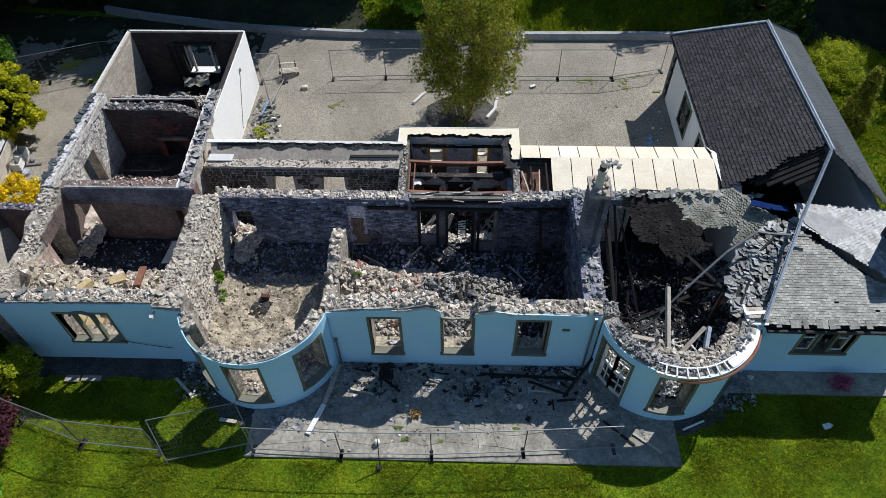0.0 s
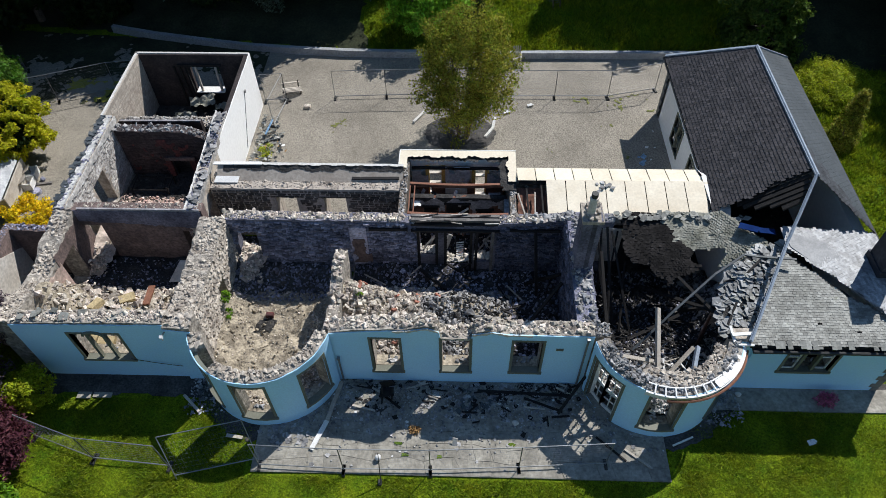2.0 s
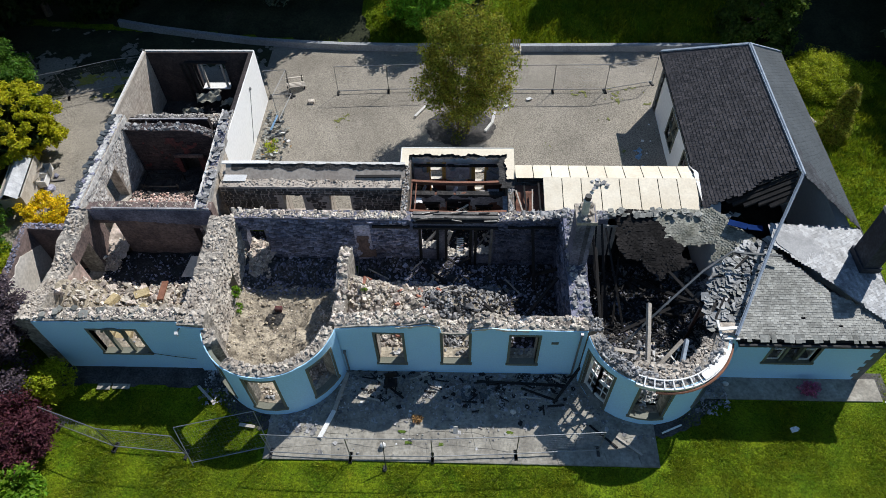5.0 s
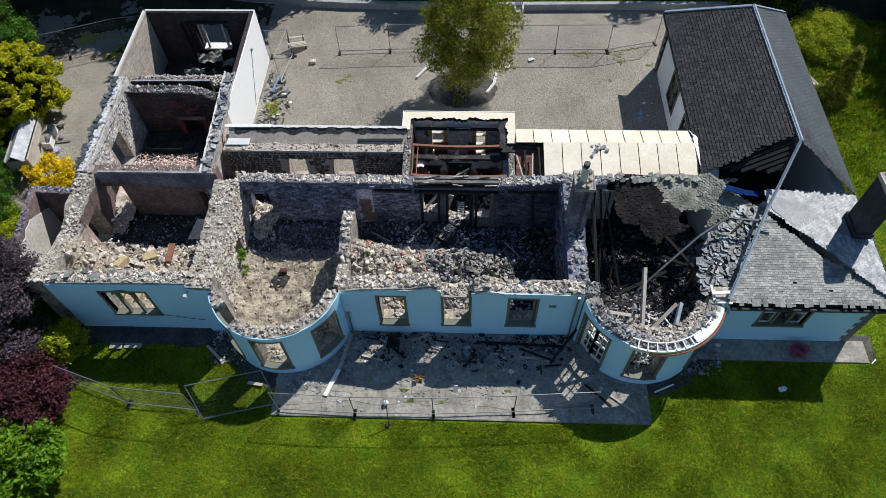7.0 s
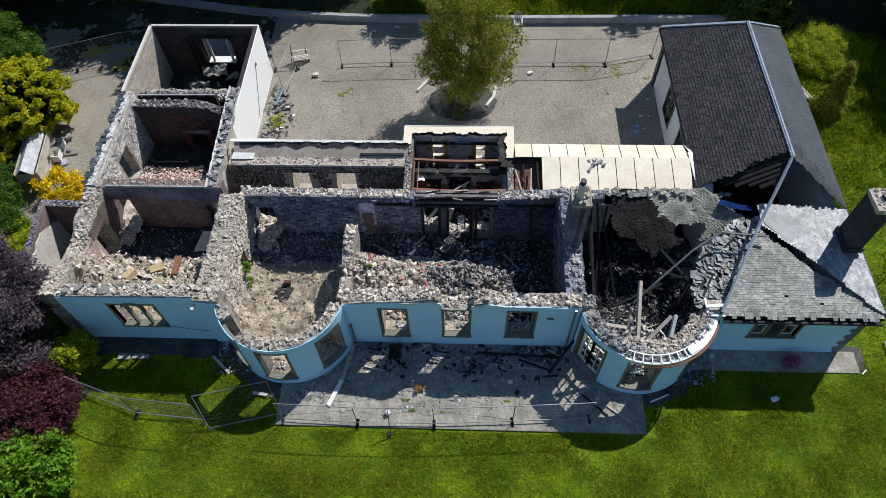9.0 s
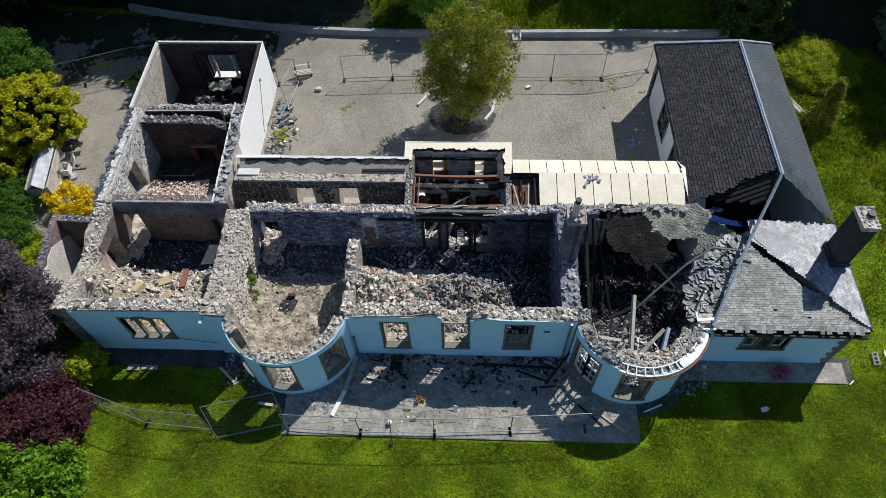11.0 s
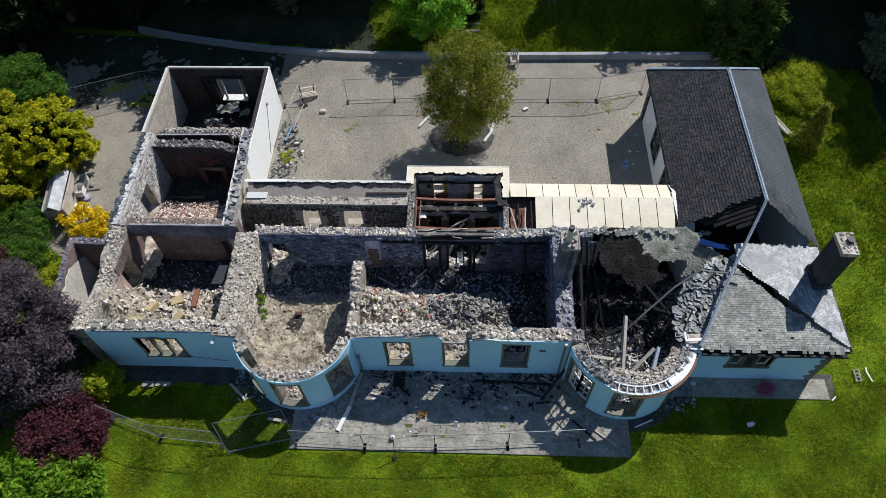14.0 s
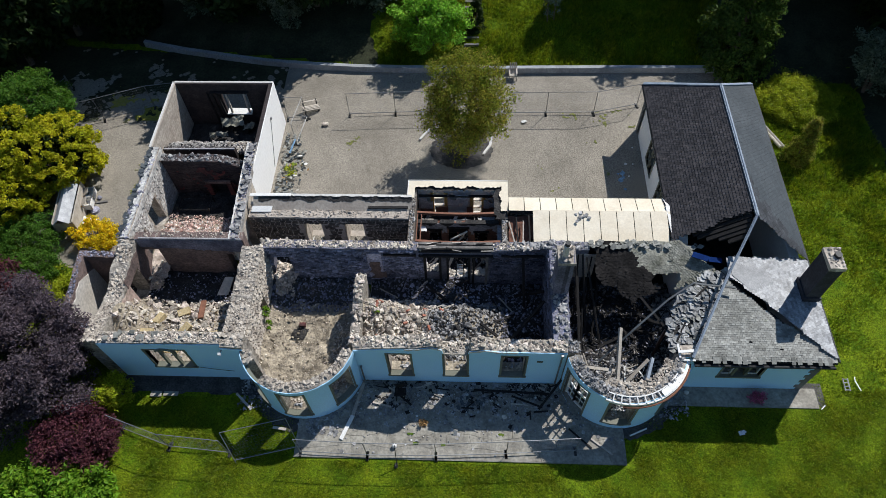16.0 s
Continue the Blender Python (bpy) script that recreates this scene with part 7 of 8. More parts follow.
fr = [(-8.25, 10.35), (-4.8, 10.25), (-1.3, 10.3), (2.25, 10.5), (5.75, 10.75)]
for a, b in zip(fr, fr[1:]):
    fence_panel(a, b)
fence_panel((-17.9, 11.35), (-15.1, 10.45))
fence_panel((-15.1, 10.45), (-11.9, 10.2))
fence_panel((-11.5, 9.75), (-8.3, 10.55), lean=(-.55, .95), label="loose fence panel leaning over on the lawn", foot=False)
for a, b in (((-27.6, 33.0), (-25.9, 33.6)), ((-25.9, 33.6), (-22.6, 34.9)), ((-22.6, 34.9), (-19.8, 35.4)), ((-12.7, 33.8), (-11.35, 33.9)), ((-11.35, 33.9), (-11.7, 31.4)), ((-8.35, 34.2), (-5.1, 34.4)), ((-5.1, 34.4), (-1.9, 34.5)), ((2.2, 34.4), (5.48, 34.45)), ((5.48, 34.45), (8.8, 34.5)), ((8.8, 34.5), (11.9, 35.3))):
    fence_panel(a, b, group="yard fence")
for x, y in ((-3.3, 10.35),):
    s_ = thing("fence_stay", "dark steel stay bracing the fence", "fence stay", "fence stays")
    one("strut", lambda bm: rod(bm, (x, y, 1.6), (x + .05, y - .6, .1), .02), BLACKPLASTIC, s_)
    one("block", lambda bm: hexa(bm, [Vector((x, y - .55, 0)) + Vector(p) for p in ((-.08, -.14, 0.03), (.08, -.14, .03), (.08, .14, .03), (-.08, .14, .03), (-.06, -.11, .11), (.06, -.11, .11), (.06, .11, .11), (-.06, .11, .11))]), BLACKPLASTIC, s_)

# ---- terrace: flagstones and litter ----
r = random.Random(101)
NX, NY = 24, 7
GX = [[-8.6 + 16.88 * i / NX + (r.uniform(-.2, .2) if 0 < i < NX else 0) for i in range(NX + 1)] for j in range(NY + 1)]
GY = [[10.14 + 4.22 * j / NY + (r.uniform(-.16, .16) if 0 < j < NY else 0) for i in range(NX + 1)] for j in range(NY + 1)]
for j in range(NY):
    for i in range(NX):
        c = [Vector((GX[q][p], GY[q][p], 0)) for p, q in ((i, j), (i + 1, j), (i + 1, j + 1), (i, j + 1))]
        m_ = (c[0] + c[1] + c[2] + c[3]) / 4
        dz = r.uniform(-.006, .012)
        one("flagstone", lambda bm: hexa(bm, [m_ + (p - m_) * .99 + Vector((0, 0, .02)) for p in c] + [m_ + (p - m_) * .965 + Vector((0, 0, .055 + dz)) for p in c]), FLAG, terrace)


def out_bays(x, y):
    return math.hypot(x - B1[0], y - B1[1]) > BR + .12 and math.hypot(x - B2[0], y - B2[1]) > BR + .12


def terr_spot(r):
    while True:
        x, y = r.uniform(-12, 11.8), 14.25 - abs(r.gauss(0, 1.3))
        if y > (10.3 if -8.5 < x < 8.4 else 12.5) and out_bays(x, y):
            return x, y, .075


tl = thing("terrace_litter", "broken slates and burnt scraps strewn on the terrace", "debris")
flakes(tl, 290, terr_spot, .18, GREYST, 111, "scrap", .25)
flakes(tl, 60, lambda r: (r.gauss(-7.4, .5), r.gauss(11.75, .4), .08), .24, GREYST, 112, "slate", .4)
flakes(tl, 22, terr_spot, .11, WHITEWOOD, 113, "scrap", .25)
flakes(tl, 90, lambda r: (r.uniform(-4.6, 5.0), 14.3 - abs(r.gauss(0, .8)), .08), .22, CHARWOOD, 115, "scrap", .3)
flakes(tl, 40, lambda r: (r.gauss(.3, .45), r.gauss(13.2, .35), .09), .2, BLUESLATE, 116, "slate", .5)
flakes(tl, 60, lambda r: (r.uniform(-1.6, 3.4), r.uniform(12.5, 14.2), .085), .16, GREYPL, 117, "scrap", .35)
for k in range(54):
    x, y = r.uniform(-4.4, 4.8), 14.2 - abs(r.gauss(0, .7))
    a = r.uniform(0, 3.14)
    l = r.uniform(.3, 1.1)
    one("burnt_stick", lambda bm: beam(bm, (x, y, .09), (x + l * math.cos(a), min(14.3, y + l * .5 * math.sin(a)), .1 + r.uniform(0, .1)), r.uniform(.04, .09), .05), r.choice((CHARWOOD, CHARWOOD, WOODDARK, WOODDARK, WOOD)), tl)
lit = []
for _ in range(2600):
    x, y, z = terr_spot(r)
    lit.append((x, y, z, r.uniform(.04, .12)))
scatter_mesh("crumbs", lit, GREYST, tl, 114)
for a, b, w, m, lab in (((-6.25, 11.05, .12), (-5.75, 12.3, .2), .2, WHITEWOOD, "white painted plank on the terrace"), ((-5.75, 12.3, .2), (-5.3, 14.0, .5), .18, WOOD, "grey plank leaning against the house"),
                        ((-3.6, 13.7, .1), (-2.7, 12.9, .3), .1, CHARWOOD, "charred timber on the terrace"), ((.6, 13.9, .1), (4.6, 13.75, .12), .12, CHARWOOD, "charred beam along the wall"), ((4.0, 12.9, .1), (5.2, 14.2, 1.2), .12, CHARWOOD, "charred post leaning in the corner"),
                        ((2.6, 13.6, .1), (4.2, 13.0, .1), .1, CHARWOOD, "charred timber on the terrace"), ((-12.2, 13.4, .1), (-11.3, 12.6, .15), .12, WOOD, "grey board lying by the bay"), ((-9.9, 11.6, .1), (-9.2, 11.5, .1), .14, WOOD, "grey board lying by the bay"), ((6.6, 11.4, .1), (7.6, 10.6, .12), .09, WOOD, "pale lath on the terrace"), ((8.6, 11.6, .1), (9.5, 12.0, .1), .07, WHITEWOOD, "white lath by the bay"), ((5.5, 11.9, .1), (6.6, 10.9, .1), .08, CHARWOOD, "charred timber on the terrace")):
    ob = one("plank", lambda bm: beam(bm, a, b, w, .05), m)
    tagged(ob, lab, "plank", "loose planks")
ball = one("football", lambda bm: bmesh.ops.create_uvsphere(bm, u_segments=14, v_segments=10, radius=.13), WHITEWOOD)
ball.location = (-3.45, 10.75, .21)
bch = thing("burnt_chair", "charred wooden chair collapsed against the house", "chair", at=(-3.3, 13.5, .06))
for x in (-.22, .2):
    one("leg", lambda bm: beam(bm, (x, -.3, .0), (x + .05, .1, .75), .06, .06), CHARWOOD, bch)
    one("leg", lambda bm: beam(bm, (x, .3, .0), (x - .05, -.25, .6), .06, .06), CHARWOOD, bch)
one("seat", lambda bm: beam(bm, (-.3, .0, .42), (.3, .05, .5), .42, .05), CHARWOOD, bch)
one("backrest", lambda bm: beam(bm, (-.25, .3, .6), (.28, .3, .8), .06, .4), CHARWOOD, bch)
# ragged dark film: deeper wall shade painted onto the flagstones
shadef = sheet("ash_film", -5.4, 5.6, 11.9, 14.37, 200, 50, lambda x, y: .072 + .004 * noise2(x, y, 5), SOIL, inside=lambda x, y: out_bays(x, y) and noise2(x, y, .9, 6) + .6 * noise2(x, y, 3.2) + .5 * noise2(x, y, 8) > .28 + .5 * max(0, 13.4 - y))
tagged(shadef, "dark film painted to deepen the shade on the flagstones", "ash", kind="stuff")
tl2 = one("upright_tile", lambda bm: beam(bm, (-.35, 11.4, .06), (-.33, 11.62, .3), .2, .05), PLASTER)
tagged(tl2, "pale tile propped on the flagstones", "tile")
for x, y in ((-2.4, 10.95), (-1.0, 10.9), (-2.7, 11.43), (2.0, 11.5)):
    mo = sheet("moss_tuft", x - .3, x + .3, y - .2, y + .2, 16, 12, lambda u, v: .075 + .03 * noise2(u, v, 6), ROUGHGRASS, inside=lambda u, v: math.hypot((u - x) / .2, (v - y) / .12) < .8 + .5 * noise2(u, v, 5))
    tagged(mo, "bright moss tuft between the flagstones", "moss", "moss tufts")
tagged(ball, "white ball lying on the terrace", "ball")
plant("weed", "dry brown weed between the flagstones", "weed", (-2.05, 11.95, .05), .25, .25, 0, .3, 10, 30, .05, OCHRE, 120, .1, .01)
r = random.Random(130)
for k, (x, y) in enumerate(((2.18, 12.43), (11.86, 14.0))):
    def sack(bm):
        bmesh.ops.create_icosphere(bm, subdivisions=2, radius=.12)
        for v in bm.verts:
            v.co = Vector((v.co.x * 1.2, v.co.y, max(v.co.z * .7, -.1))) * (1 + .35 * noise.noise(v.co * 6 + Vector((k, 0, 0))))
    ob = one("plaster_lump", sack, PLASTER)
    ob.location = (x, y, .12)
    tagged(ob, "pale lump of fallen plaster on dark ground", "plaster lump", "plaster lumps")

Prim, lrim = arc_map(*B2, BR, 240, 340)
rim = one("wall_head", lambda bm: wall_mesh(bm, Prim, lrim, .55, 1.0, [(0, 3.5), (lrim, 3.55)], (), 3.2, .08, .25), CHAR, bay2, "charred inner wall head")
top_stones(bay2, Prim, 0, lrim, .3, 1.0, [(0, 3.55), (lrim, 3.6)], 110, .22, STONE, 301, small=600)
for k, (a, b) in enumerate((((-16.9, 13.15), (-16.3, 13.3)), ((-16.2, 13.2), (-15.4, 13.3)))):
    ob = one("paving_slab", lambda bm: box(bm, a[0], b[0], a[1], b[1] + .15, .02, .09), FLAG)
    tagged(ob, "loose pale paving slab on the grass edge", "paving slab", "loose slabs")
lamp = thing("wall_lamp", "small white floodlight on the blue wall corner", "wall lamp", at=(.22, 0, .1))
one("arm", lambda bm: beam(bm, (-12.25, 14.36, 3.75), (-12.35, 14.1, 3.7), .05, .05), GALV, lamp)
hd = one("head", lambda bm: hexa(bm, [(-12.45, 14.0, 3.55), (-12.33, 14.0, 3.55), (-12.32, 14.1, 3.6), (-12.46, 14.1, 3.6), (-12.45, 13.97, 3.68), (-12.33, 13.97, 3.68), (-12.32, 14.08, 3.73), (-12.46, 14.08, 3.73)]), WHITEWOOD, lamp)
one("sensor", lambda bm: box(bm, -12.42, -12.36, 14.02, 14.1, 3.42, 3.5), WHITEWOOD, hd)
moss = sheet("moss_patch", -27, -19.8, 33.6, 37.5, 50, 30, lambda x, y: .045 + .01 * noise2(x, y, 3), mat("yellow_moss", (.20, .20, .03), (.28, .26, .04), (.16, .17, .06), big=1.2, fine=12, grain=.4), inside=lambda x, y: noise2(x, y, .55, 3) + .5 * noise2(x, y, 2.2) > .18)
tagged(moss, "yellow-green moss on the gravel drive", "moss", kind="stuff")

# ---- right bay: white timber cornice and rusty gutter, burnt beams ----
co = thing("bay_cornice", "bare white timber skeleton of the bay's cornice", "cornice")
Pc2, lc2 = arc_map(*B2, 3.12, 247, 345)
n = 22
for d, z, w, m, nm in ((.0, 3.62, .07, WHITEWOOD, "outer_rail"), (.36, 3.7, .05, WHITEWOOD, "inner_rail")):
    for k in range(n):
        a, b = Pc2(lc2 * k / n, d), Pc2(lc2 * (k + 1) / n, d)
        one(nm, lambda bm: beam(bm, (a.x, a.y, z), (b.x, b.y, z), w, .07), m, co)
for k in range(7):
    a, b = Pc2(lc2 * (.06 + .075 * k), .0), Pc2(lc2 * (.06 + .075 * k), .4)
    one("bracket", lambda bm: beam(bm, (a.x, a.y, 3.66), (b.x, b.y, 3.72), .05, .06), WHITEWOOD, co)
for k in range(9):
    a, b = Pc2(lc2 * (.54 + .05 * k), .17), Pc2(lc2 * (.54 + .05 * (k + 1)), .17)
    one("soffit_board", lambda bm: beam(bm, (a.x, a.y, 3.69), (b.x, b.y, 3.69), .32, .03), WHITEWOOD, co)
for a, b, w in (((10.5, 14.55, 3.95), (11.3, 14.6, 4.0), .14), ((10.6, 14.2, 3.8), (11.3, 14.15, 3.85), .08), ((10.55, 15.0, 3.9), (10.6, 14.3, 3.8), .1)):
    one("end_board", lambda bm: beam(bm, a, b, w, .06), WHITEWOOD, co)
for k in range(n):
    a, b = Pc2(lc2 * k / n, .03), Pc2(lc2 * (k + 1) / n, .03)
    one("fascia", lambda bm: beam(bm, (a.x, a.y, 3.47), (b.x, b.y, 3.47), .03, .24), WHITEWOOD, co)
gt = thing("bay_gutter", "curved rusty red gutter round the bay", "gutter")
Pg, lg = arc_map(*B2, 3.22, 262, 343)
for k in range(18):
    a, b = Pg(lg * k / 18, 0), Pg(lg * (k + 1) / 18, 0)
    one("gutter_length", lambda bm: rod(bm, (a.x, a.y, 3.5), (b.x, b.y, 3.5), .06), RUST, gt)
Pj, lj = arc_map(*B2, BR, 200, 265)
top_stones(bay2, Pj, 0, lj, .05, .6, [(0, 3.85), (lj, 3.62)], 60, .19, GREYST, 302, small=220)
bb = [((7.55, 13.0, 3.0), (7.9, 15.9, 3.75), .16, WOOD), ((6.0, 14.0, 3.2), (7.6, 14.1, 2.6), .14, WOOD), ((8.2, 13.6, 2.4), (9.3, 14.6, 2.9), .14, WOOD), ((9.0, 13.2, 2.7), (9.6, 14.8, 2.6), .16, LEAD),
      ((5.9, 20.1, 3.8), (6.4, 16.5, .8), .1, CHARWOOD), ((6.35, 20.2, 3.9), (6.7, 17.0, .7), .11, CHARWOOD), ((6.6, 20.2, 3.6), (7.4, 16.0, .9), .09, CHARWOOD), ((6.0, 19.0, 3.6), (5.9, 15.2, 2.9), .1, CHARWOOD), ((6.15, 20.3, 3.7), (6.1, 18.0, .5), .08, CHARWOOD), ((6.9, 20.3, 3.5), (6.5, 18.4, .6), .07, CHARWOOD), ((5.85, 18.6, 3.3), (6.5, 15.3, .8), .08, CHARWOOD), ((7.3, 19.4, 2.4), (6.9, 16.3, .7), .08, CHARWOOD), ((6.3, 17.6, 2.6), (6.2, 15.0, 1.0), .07, CHARWOOD), ((5.6, 16.5, .5), (6.1, 14.9, 3.0), .12, CHARWOOD),
      ((8.4, 18.8, 1.2), (10.6, 15.9, 3.4), .14, CHARWOOD), ((9.3, 18.3, 2.9), (10.9, 15.0, 3.4), .12, CHARWOOD), ((7.0, 16.0, 1.0), (9.6, 17.2, 1.4), .14, CHARWOOD), ((10.0, 18.0, .6), (10.5, 16.2, 3.5), .14, CHARWOOD)]
for a, b, w, m in bb:
    ob = one("beam", lambda bm: beam(bm, a, b, w, w * .9, .4), m)
    tagged(ob, "charred roof beam fallen into the bay room" if m is CHARWOOD else "grey weathered roof timber on the rubble", "beam", "fallen beams")
r = random.Random(140)
for k in range(170):
    x, y = r.uniform(5.6, 11.2), r.uniform(12.8, 19.8)
    if not in_bay(B2)(x, y):
        continue
    z = z_bay2(x, y) + .15
    a = r.uniform(0, 6.28)
    l = r.uniform(.4, 1.3)
    e = (x + l * math.cos(a), y + l * math.sin(a))
    if not (5.6 < e[0] < 11.2 and e[1] < 20.2 and in_bay(B2)(*e)):
        continue
    ob = one("lath", lambda bm: beam(bm, (x, y, z), (*e, z_bay2(*e) + .2 + r.uniform(0, .35)), r.uniform(.03, .08), .04), r.choice((CHARWOOD, CHARWOOD, WOOD, WHITEWOOD)) if y < 14.6 else CHARWOOD)
    tagged(ob, "burnt lath among charred debris", "lath", "burnt laths")
for k in range(36):
    x, y = r.uniform(-5, 4.2), r.uniform(15.4, 20.0)
    a = r.uniform(0, 6.28)
    l = r.uniform(.4, 1.4)
    e = (min(4.3, max(-5.2, x + l * math.cos(a))), min(20.2, max(15.3, y + l * math.sin(a))))
    if math.dist((x, y), e) < .2:
        continue
    ob = one("lath", lambda bm: beam(bm, (x, y, z_mid(x, y) + .12), (*e, z_mid(*e) + .16), .06, .05), r.choice((CHARWOOD, CHARWOOD, WOOD)) if x > -1 else WOOD)
    tagged(ob, "broken lath lying on the stone heap", "lath", "broken laths")
REDBRICK = mat("weathered_red_brick", (0.30, 0.11, 0.07), (0.42, 0.20, 0.14), (0.5, 0.4, 0.34), big=3, fine=14, bump=.4, rand=.3, grain=.3)
rb_ = random.Random(77)
for k in range(14):
    x, y = rb_.uniform(-5.0, -1.2), rb_.uniform(15.6, 18.2)
    ob = one("brick", lambda bm: box(bm, -.11, .11, -.052, .052, -.034, .034), REDBRICK)
    ob.matrix_basis = Matrix.LocRotScale((x, y, z_mid(x, y) + .2), turn(rb_, .8), (1.25, 1.25, 1.25))
    tagged(ob, "loose red brick on the stone heap", "brick", "loose bricks")
# burnt joists in the dark end of the middle room
for a, b in (((3.2, 20.3, 3.3), (3.4, 18.8, .4)), ((2.2, 16.2, .4), (4.3, 18.0, 2.6)), ((.9, 17.2, 1.5), (2.3, 16.4, .7)), ((2.8, 19.6, .3), (4.4, 19.0, 1.9)), ((-2.2, 20.0, .8), (-.9, 18.9, .7))):
    ob = one("beam", lambda bm: beam(bm, a, b, .13, .12), CHARWOOD)
    tagged(ob, "charred joist fallen among ash and stone", "beam", "fallen beams")
# pale plaster left behind the black joists, and a leaning plaster partition
ob = one("plaster_patch", lambda bm: wall_mesh(bm, *line_map((5.6, 20.4), (7.2, 20.4)), 0, .04, [(0, 3.6), (1.6, 3.5)], (), 1.2, .1), PLASTER, ws, "pale plaster on the spine wall")
pp_ = thing("plaster_partition", "pale broken plaster partition leaning in the bay room", "partition")
for pts_, m_ in (([(10.25, 16.2, .9), (10.85, 16.25, .9), (10.8, 16.75, 3.55), (10.6, 16.7, 3.6)], PINKPL), ([(10.9, 16.3, 1.0), (11.45, 16.5, 1.1), (11.0, 16.95, 3.3), (10.84, 16.85, 3.55)], PLASTER), ([(10.0, 15.7, .9), (10.3, 15.9, .9), (10.45, 16.3, 2.7), (10.35, 16.25, 2.75)], BROWNPANEL)):
    one("slab", lambda bm: hexa(bm, [Vector(q) for q in pts_] + [Vector(q) + Vector((.0, -.05, .03)) for q in pts_]), m_, pp_)
# weeds on the cross wall and in the heap
for x, y, z, n_ in ((-11.0, 17.6, 1.4, 14), (-11.0, 17.2, .6, 8), (-12.6, 15.6, 1.6, 6), (-4.6, 17.4, 2.4, 4)):
    plant("wall_weed", "small green weed growing in the rubble", "weed", (x, y, z), .25, .3, 0, .5, n_, 26, .05, LEAF_GREEN, int(x * 10) % 97 + 200, .12, .01, group="weeds")
# a block's cast shadow painted as a black sheet on the bay floor, with a brick
hb = thing("floor_hatch", "painted dark shadow of a block beside a red brick", "hole")
sheet("hole", -9.9, -8.6, 16.3, 17.5, 40, 36, lambda x, y: z_bay1(x, y) + .05, CHAR, hb, inside=lambda x, y: abs(x + 9.25 - .35 * (y - 16.9)) < .42 + .08 * noise2(x, y, 4) and abs(y - 16.9) < .36 + .08 * noise2(x, y, 3))
one("brick", lambda bm: box(bm, -9.3, -8.95, 17.3, 17.5, z_bay1(-9.2, 17), z_bay1(-9.2, 17) + .22), REDPL, hb)

# cable hanging along the foot of the blue wall
cb2 = one("cable", lambda bm: [rod(bm, (-14.3 + .4 * k, 14.3, 1.55 - .085 * k - .1 * math.sin(math.pi * k / 8)), (-13.9 + .4 * k, 14.3, 1.465 - .085 * k - .1 * math.sin(math.pi * (k + 1) / 8)), .013, n=5) for k in range(8)], BLACKPLASTIC)
tagged(cb2, "black cable sagging along the blue wall", "cable")

# ---- yard things ----
WEED = mat("yellow_green_weed", (.11, .12, .03), (.17, .175, .045), (.24, .22, .07), big=2, fine=14, grain=.5, bump=.6)
for x0, x1, y0, y1, thr, sd in ((6.6, 11.6, 33.2, 35.0, .22, 1), (-9.8, -7.2, 29.6, 32.6, .34, 5), (4.6, 9.6, 27.4, 32.0, .48, 7), (-22.6, -20.0, 24.0, 32.0, .30, 9)):
    wd = sheet("weed_patch", x0, x1, y0, y1, int((x1 - x0) / .06), int((y1 - y0) / .06), lambda x, y: .045 + .03 * noise2(x, y, 7), WEED, inside=lambda x, y: noise2(x, y, .8, sd) + .7 * noise2(x, y, 3.5, sd) + .35 * noise2(x, y, 9, sd) > thr + .18)
    tagged(wd, "sparse yellow-green weeds in the gravel", "weeds", kind="stuff")
LIGHTBLUE = mat("light_blue_paint", (.16, .28, .44), (.26, .40, .55))
gc = thing("garden_chair", "weathered white garden chair against the kerb wall", "chair", at=(3.25, 38.15, .02))
one("seat", lambda bm: box(bm, -.28, .28, -.3, .25, .4, .46), WOOD, gc)
for k in range(4):
    one("back_slat", lambda bm: beam(bm, (-.21 + .14 * k, .25, .46), (-.21 + .14 * k, .36, 1.1), .09, .03), WOOD, gc)
for x in (-.26, .26):
    for y in (-.27, .24):
        one("leg", lambda bm: beam(bm, (x, y, 0), (x, y, .42), .06, .06), WOOD, gc)
    one("armrest", lambda bm: box(bm, x - .05, x + .05, -.3, .28, .62, .66), WOOD, gc)
bn = thing("garden_bench", "broken grey timber bench tipped on the gravel", "bench", at=(-11.2, 34.6, .02))
bn.rotation_euler = (0, .25, .55)
for k in range(4):
    one("seat_slat", lambda bm: box(bm, -.6, .6, -.3 + .14 * k, -.2 + .14 * k, .35, .39), WOOD, bn)
for x in (-.5, .5):
    one("trestle", lambda bm: (beam(bm, (x, -.28, 0), (x, -.2, .36), .07, .07), beam(bm, (x, .22, 0), (x, .15, .36), .07, .07), beam(bm, (x, .2, .3), (x, .42, .75), .06, .06)), CHARWOOD, bn)
one("back_slat", lambda bm: beam(bm, (-.6, .38, .65), (.6, .38, .65), .12, .03), WOOD, bn)
sl = one("stone_slab", lambda bm: box(bm, -10.15, -9.78, 33.15, 33.4, .03, .22), STONE)
tagged(sl, "loose grey stone block on the gravel", "stone block")
sp2 = thing("slate_pile", "blue-grey slates and scraps heaped by the white wall", "slate pile")
flakes(sp2, 170, lambda r: (min(-11.0, max(-12.4, r.gauss(-11.9, .45))), r.uniform(27.0, 32.3), r.uniform(.06, .3)), .2, SLATE, 150, tilt=.5)
flakes(sp2, 60, lambda r: (min(-11.0, max(-12.4, r.gauss(-11.8, .5))), r.uniform(26.0, 32.3), r.uniform(.06, .2)), .26, BLUESLATE, 153, tilt=.4)
flakes(sp2, 8, lambda r: (r.gauss(-11.6, .4), r.gauss(29.4, .8), .3), .16, OCHRE, 151, "scrap")
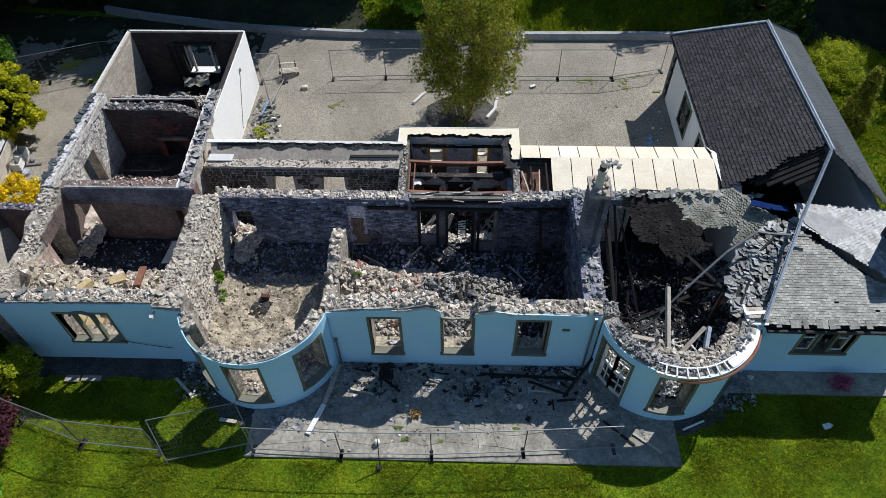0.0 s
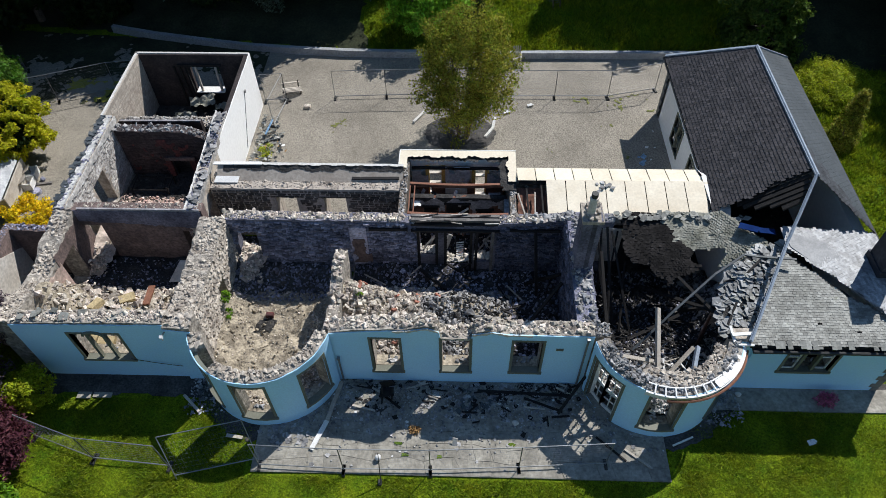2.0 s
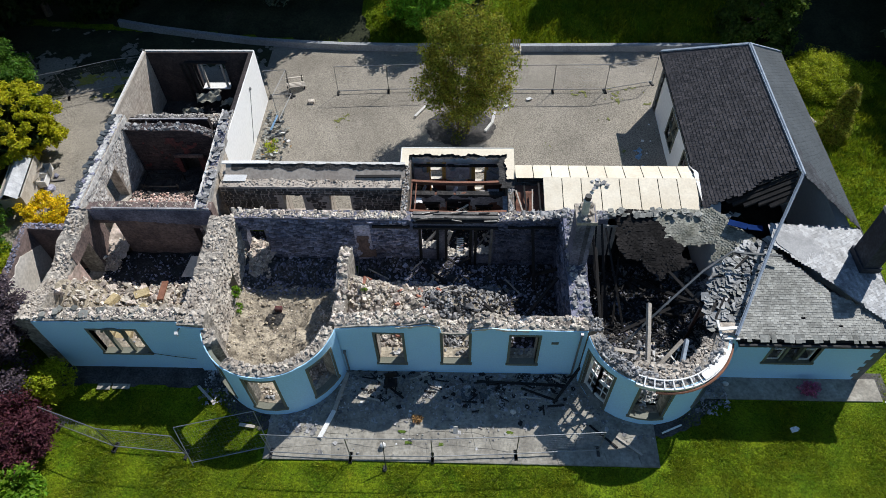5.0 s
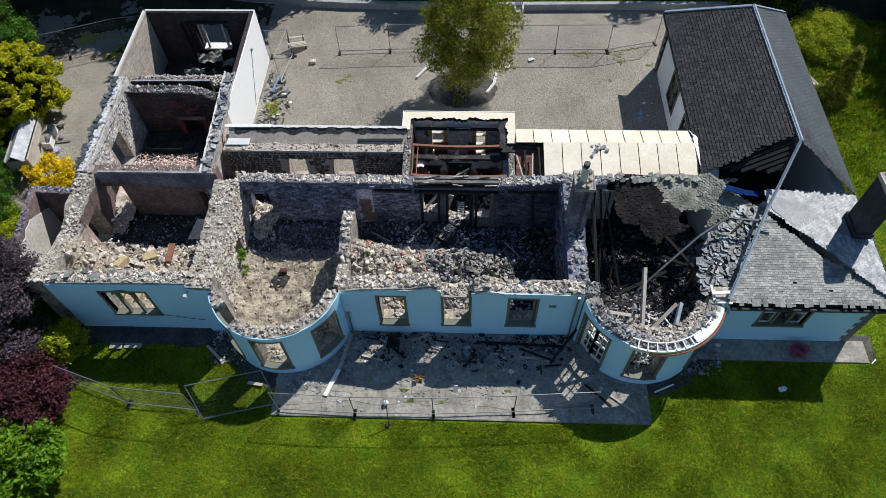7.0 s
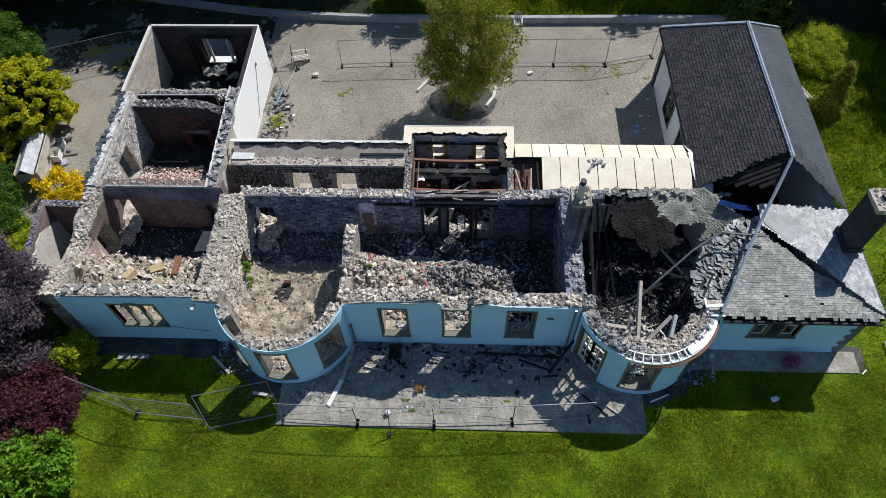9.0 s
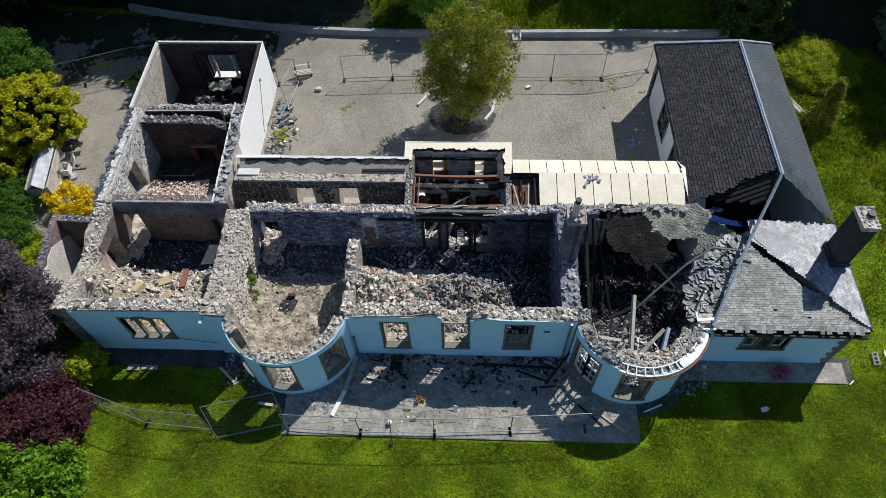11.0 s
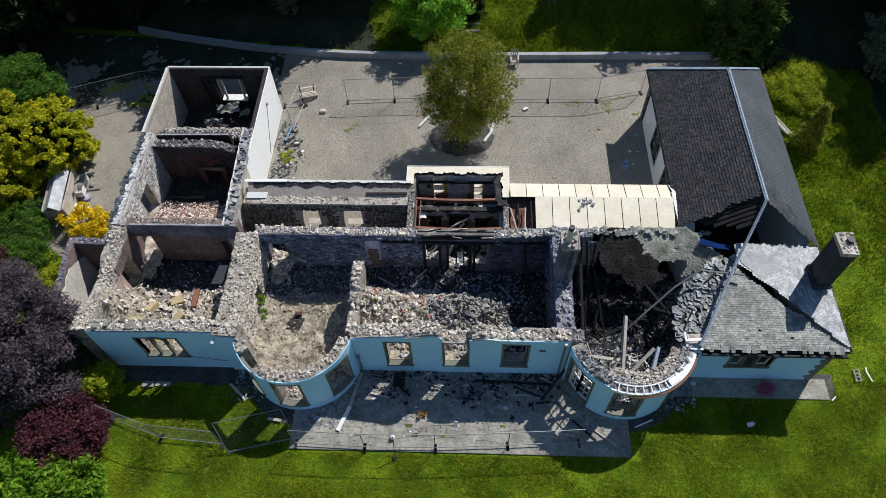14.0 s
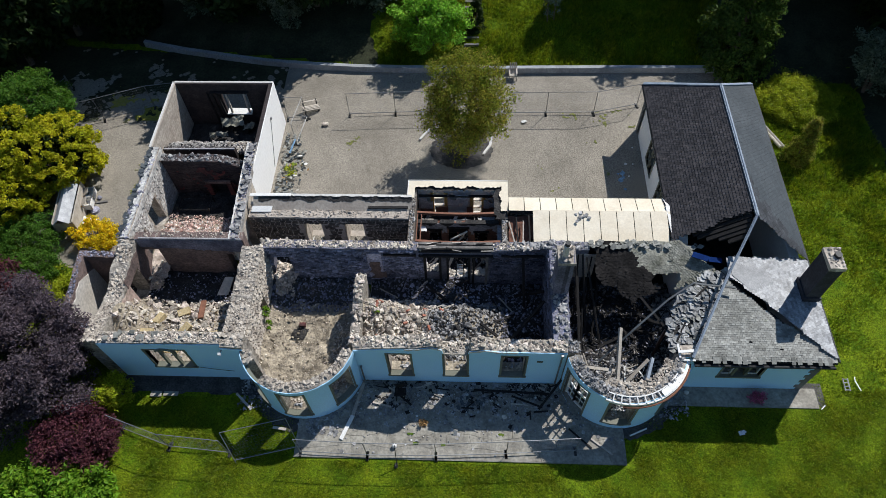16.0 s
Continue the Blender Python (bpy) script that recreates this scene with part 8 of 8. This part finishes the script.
flakes(sp2, 5, lambda r: (r.gauss(-11.4, .4), r.gauss(29.8, 1.2), .25), .24, WHITEWOOD, 152, "scrap")
bo = one("board", lambda bm: beam(bm, (-12.0, 30.4, .3), (-11.7, 31.4, .6), .1, .05), LIGHTBLUE)
tagged(bo, "light blue board lying on slates", "board")
plant("weed", "green weed among slates by the white wall", "weed", (-11.7, 29.0, .1), .4, .6, 0, .45, 12, 24, .06, LEAF_LIME, 160, .2, .01, group="weeds")
tb = thing("tree_bed", "pale concrete edging of the tree bed", "kerb")
for a, b in (((-3.25, 31.9), (-2.6, 32.9)), ((1.55, 31.4), (1.7, 32.4)), ((1.1, 30.6), (1.55, 31.4))):
    one("edging", lambda bm: beam(bm, (*a, .08), (*b, .08), .16, .2), KERB, tb)
bsoil = sheet("bed_soil", -3.2, 2.4, 28.9, 33.2, 36, 28, lambda x, y: .05 + .06 * noise2(x, y, 1.5), SOIL, inside=lambda x, y: math.hypot((x + .4) / 2.2, (y - 31) / 1.7) < 1)
tagged(bsoil, "dark soil under the yard tree", "soil", kind="structure")
lt = thing("litter", "blue and white litter scraps on shaded gravel", "litter")
flakes(lt, 7, lambda r: (r.gauss(10.1, .25), r.gauss(28.5, .35), .06), .3, LIGHTBLUE, 170, "scrap", .3)
flakes(lt, 4, lambda r: (r.gauss(10.5, .4), r.gauss(29.6, .6), .06), .2, WHITEWOOD, 171, "scrap", .3)
for x, y in ((14.3, 11.85), (-.4, 33.2), (2.4, 32.9), (3.9, 33.6)):
    ob = one("paper_scrap", lambda bm: (beam(bm, (x - .15, y, .1), (x + .12, y + .06, .16), .22, .02), beam(bm, (x + .12, y + .06, .16), (x + .2, y + .16, .07), .16, .02)), WHITEWOOD)
    tagged(ob, "crumpled white scrap on the ground", "scrap", "paper scraps")
for k in range(2):
    ob = one("log", lambda bm: rod(bm, (19.6 + .22 * k, 34.3, .15), (20.9 + .22 * k, 31.4, .15), .13, .11, 9), WOOD)
    tagged(ob, "long pale timber log on the grass", "log", "logs")
hut = thing("hen_house", "small timber hen house with a grey felt roof", "hen house", at=(-25.0, 25.1, 0))
hut.rotation_euler = (0, 0, .16)
for sx in (1, -1):
    one("roof_panel", lambda bm: hexa(bm, [(0, -1.75, 1.95), (.46 * sx, -1.75, 1.5), (.46 * sx, 1.75, 1.5), (0, 1.75, 1.95), (0, -1.75, 2.0), (.49 * sx, -1.75, 1.55), (.49 * sx, 1.75, 1.55), (0, 1.75, 2.0)]), SILVER, hut, "grey felted roof slope")
    one("side_wall", lambda bm: box(bm, .6 * sx - .03, .6 * sx + .03, -1.6, 1.6, .25, 1.55), WOOD, hut, "pale weathered boarding")
for y in (-1.6, 1.6):
    one("gable", lambda bm: hexa(bm, [(-.6, y - .03, .25), (.6, y - .03, .25), (.6, y + .03, .25), (-.6, y + .03, .25), (-.6, y - .03, 1.5), (.6, y - .03, 1.5), (.6, y + .03, 1.5), (-.6, y + .03, 1.5)]), WOOD, hut)
for x in (-.55, .55):
    for y in (-1.5, 1.5):
        one("leg", lambda bm: beam(bm, (x, y, 0), (x, y, .3), .09, .09), WOOD, hut)
for y in (.55, 1.35):
    nb = one("nest_box", lambda bm: (box(bm, .63, 1.1, y - .36, y + .36, .35, .4), box(bm, 1.05, 1.1, y - .36, y + .36, .4, .75), box(bm, .63, 1.1, y - .36, y - .32, .4, .8), box(bm, .63, 1.1, y + .32, y + .36, .4, .8)), WHITEWOOD, hut)
    one("lid", lambda bm: beam(bm, (.62, y - .3, 1.0), (1.0, y - .25, 1.25), .5, .03), WOOD, nb)
one("ramp", lambda bm: beam(bm, (.65, -.7, .5), (1.3, -.7, .04), .6, .04), WHITEWOOD, hut)
wh = one("old_tyre", lambda bm: (rod(bm, (-23.98, 25.57, .03), (-23.98, 25.57, .2), .3, .28, 14), rod(bm, (-23.98, 25.57, .2), (-23.98, 25.57, .23), .2, .18, 12)), SOOT)
tagged(wh, "dark round tub standing on the drive", "tub")
ob = one("plank", lambda bm: beam(bm, (-24.3, 26.2, .06), (-23.4, 26.35, .08), .14, .05), WOODDARK)
tagged(ob, "dark short plank lying on the drive", "plank", "loose planks")
gl_ = thing("lawn_ladder", "small pale wooden ladder lying on the lawn", "ladder")
for x in (20.2, 20.45):
    one("rail", lambda bm: beam(bm, (x, 14.3, .08), (x + .03, 15.0, .1), .05, .04), GREYPL, gl_)
for k in range(4):
    one("rung", lambda bm: beam(bm, (20.2, 14.35 + .2 * k, .09), (20.46, 14.35 + .2 * k, .09), .04, .03), GREYPL, gl_)
for p_, q_ in (((20.9, 15.1), (20.85, 14.9)), ((20.85, 14.9), (21.0, 14.3)), ((18.66, 13.24), (18.9, 13.45))):
    ob = one("stick", lambda bm: beam(bm, (*p_, .08), (*q_, .09), .05, .04), WHITEWOOD)
    tagged(ob, "thin pale stick lying on the lawn", "stick", "lawn sticks")
for k in range(3):
    ob = new("stone", rock_set(SOOT)[k])
    ob.matrix_basis = Matrix.LocRotScale((-24.6 + .3 * k, 25.2 + .7 * k, .12), turn(r), (.45, .45, .4))
    tagged(ob, "dark loose stone on the drive", "stone", "loose stones")
gf = thing("field_gate", "grey steel field gate by the drive", "gate")
for k in range(5):
    one("bar", lambda bm: rod(bm, (-31.2, 33.5, .25 + .22 * k), (-29.4, 36.8, .25 + .22 * k), .025), GALV, gf)
for p_ in ((-31.2, 33.5), (-29.4, 36.8)):
    one("post", lambda bm: rod(bm, (*p_, 0), (*p_, 1.3), .06), GALV, gf)
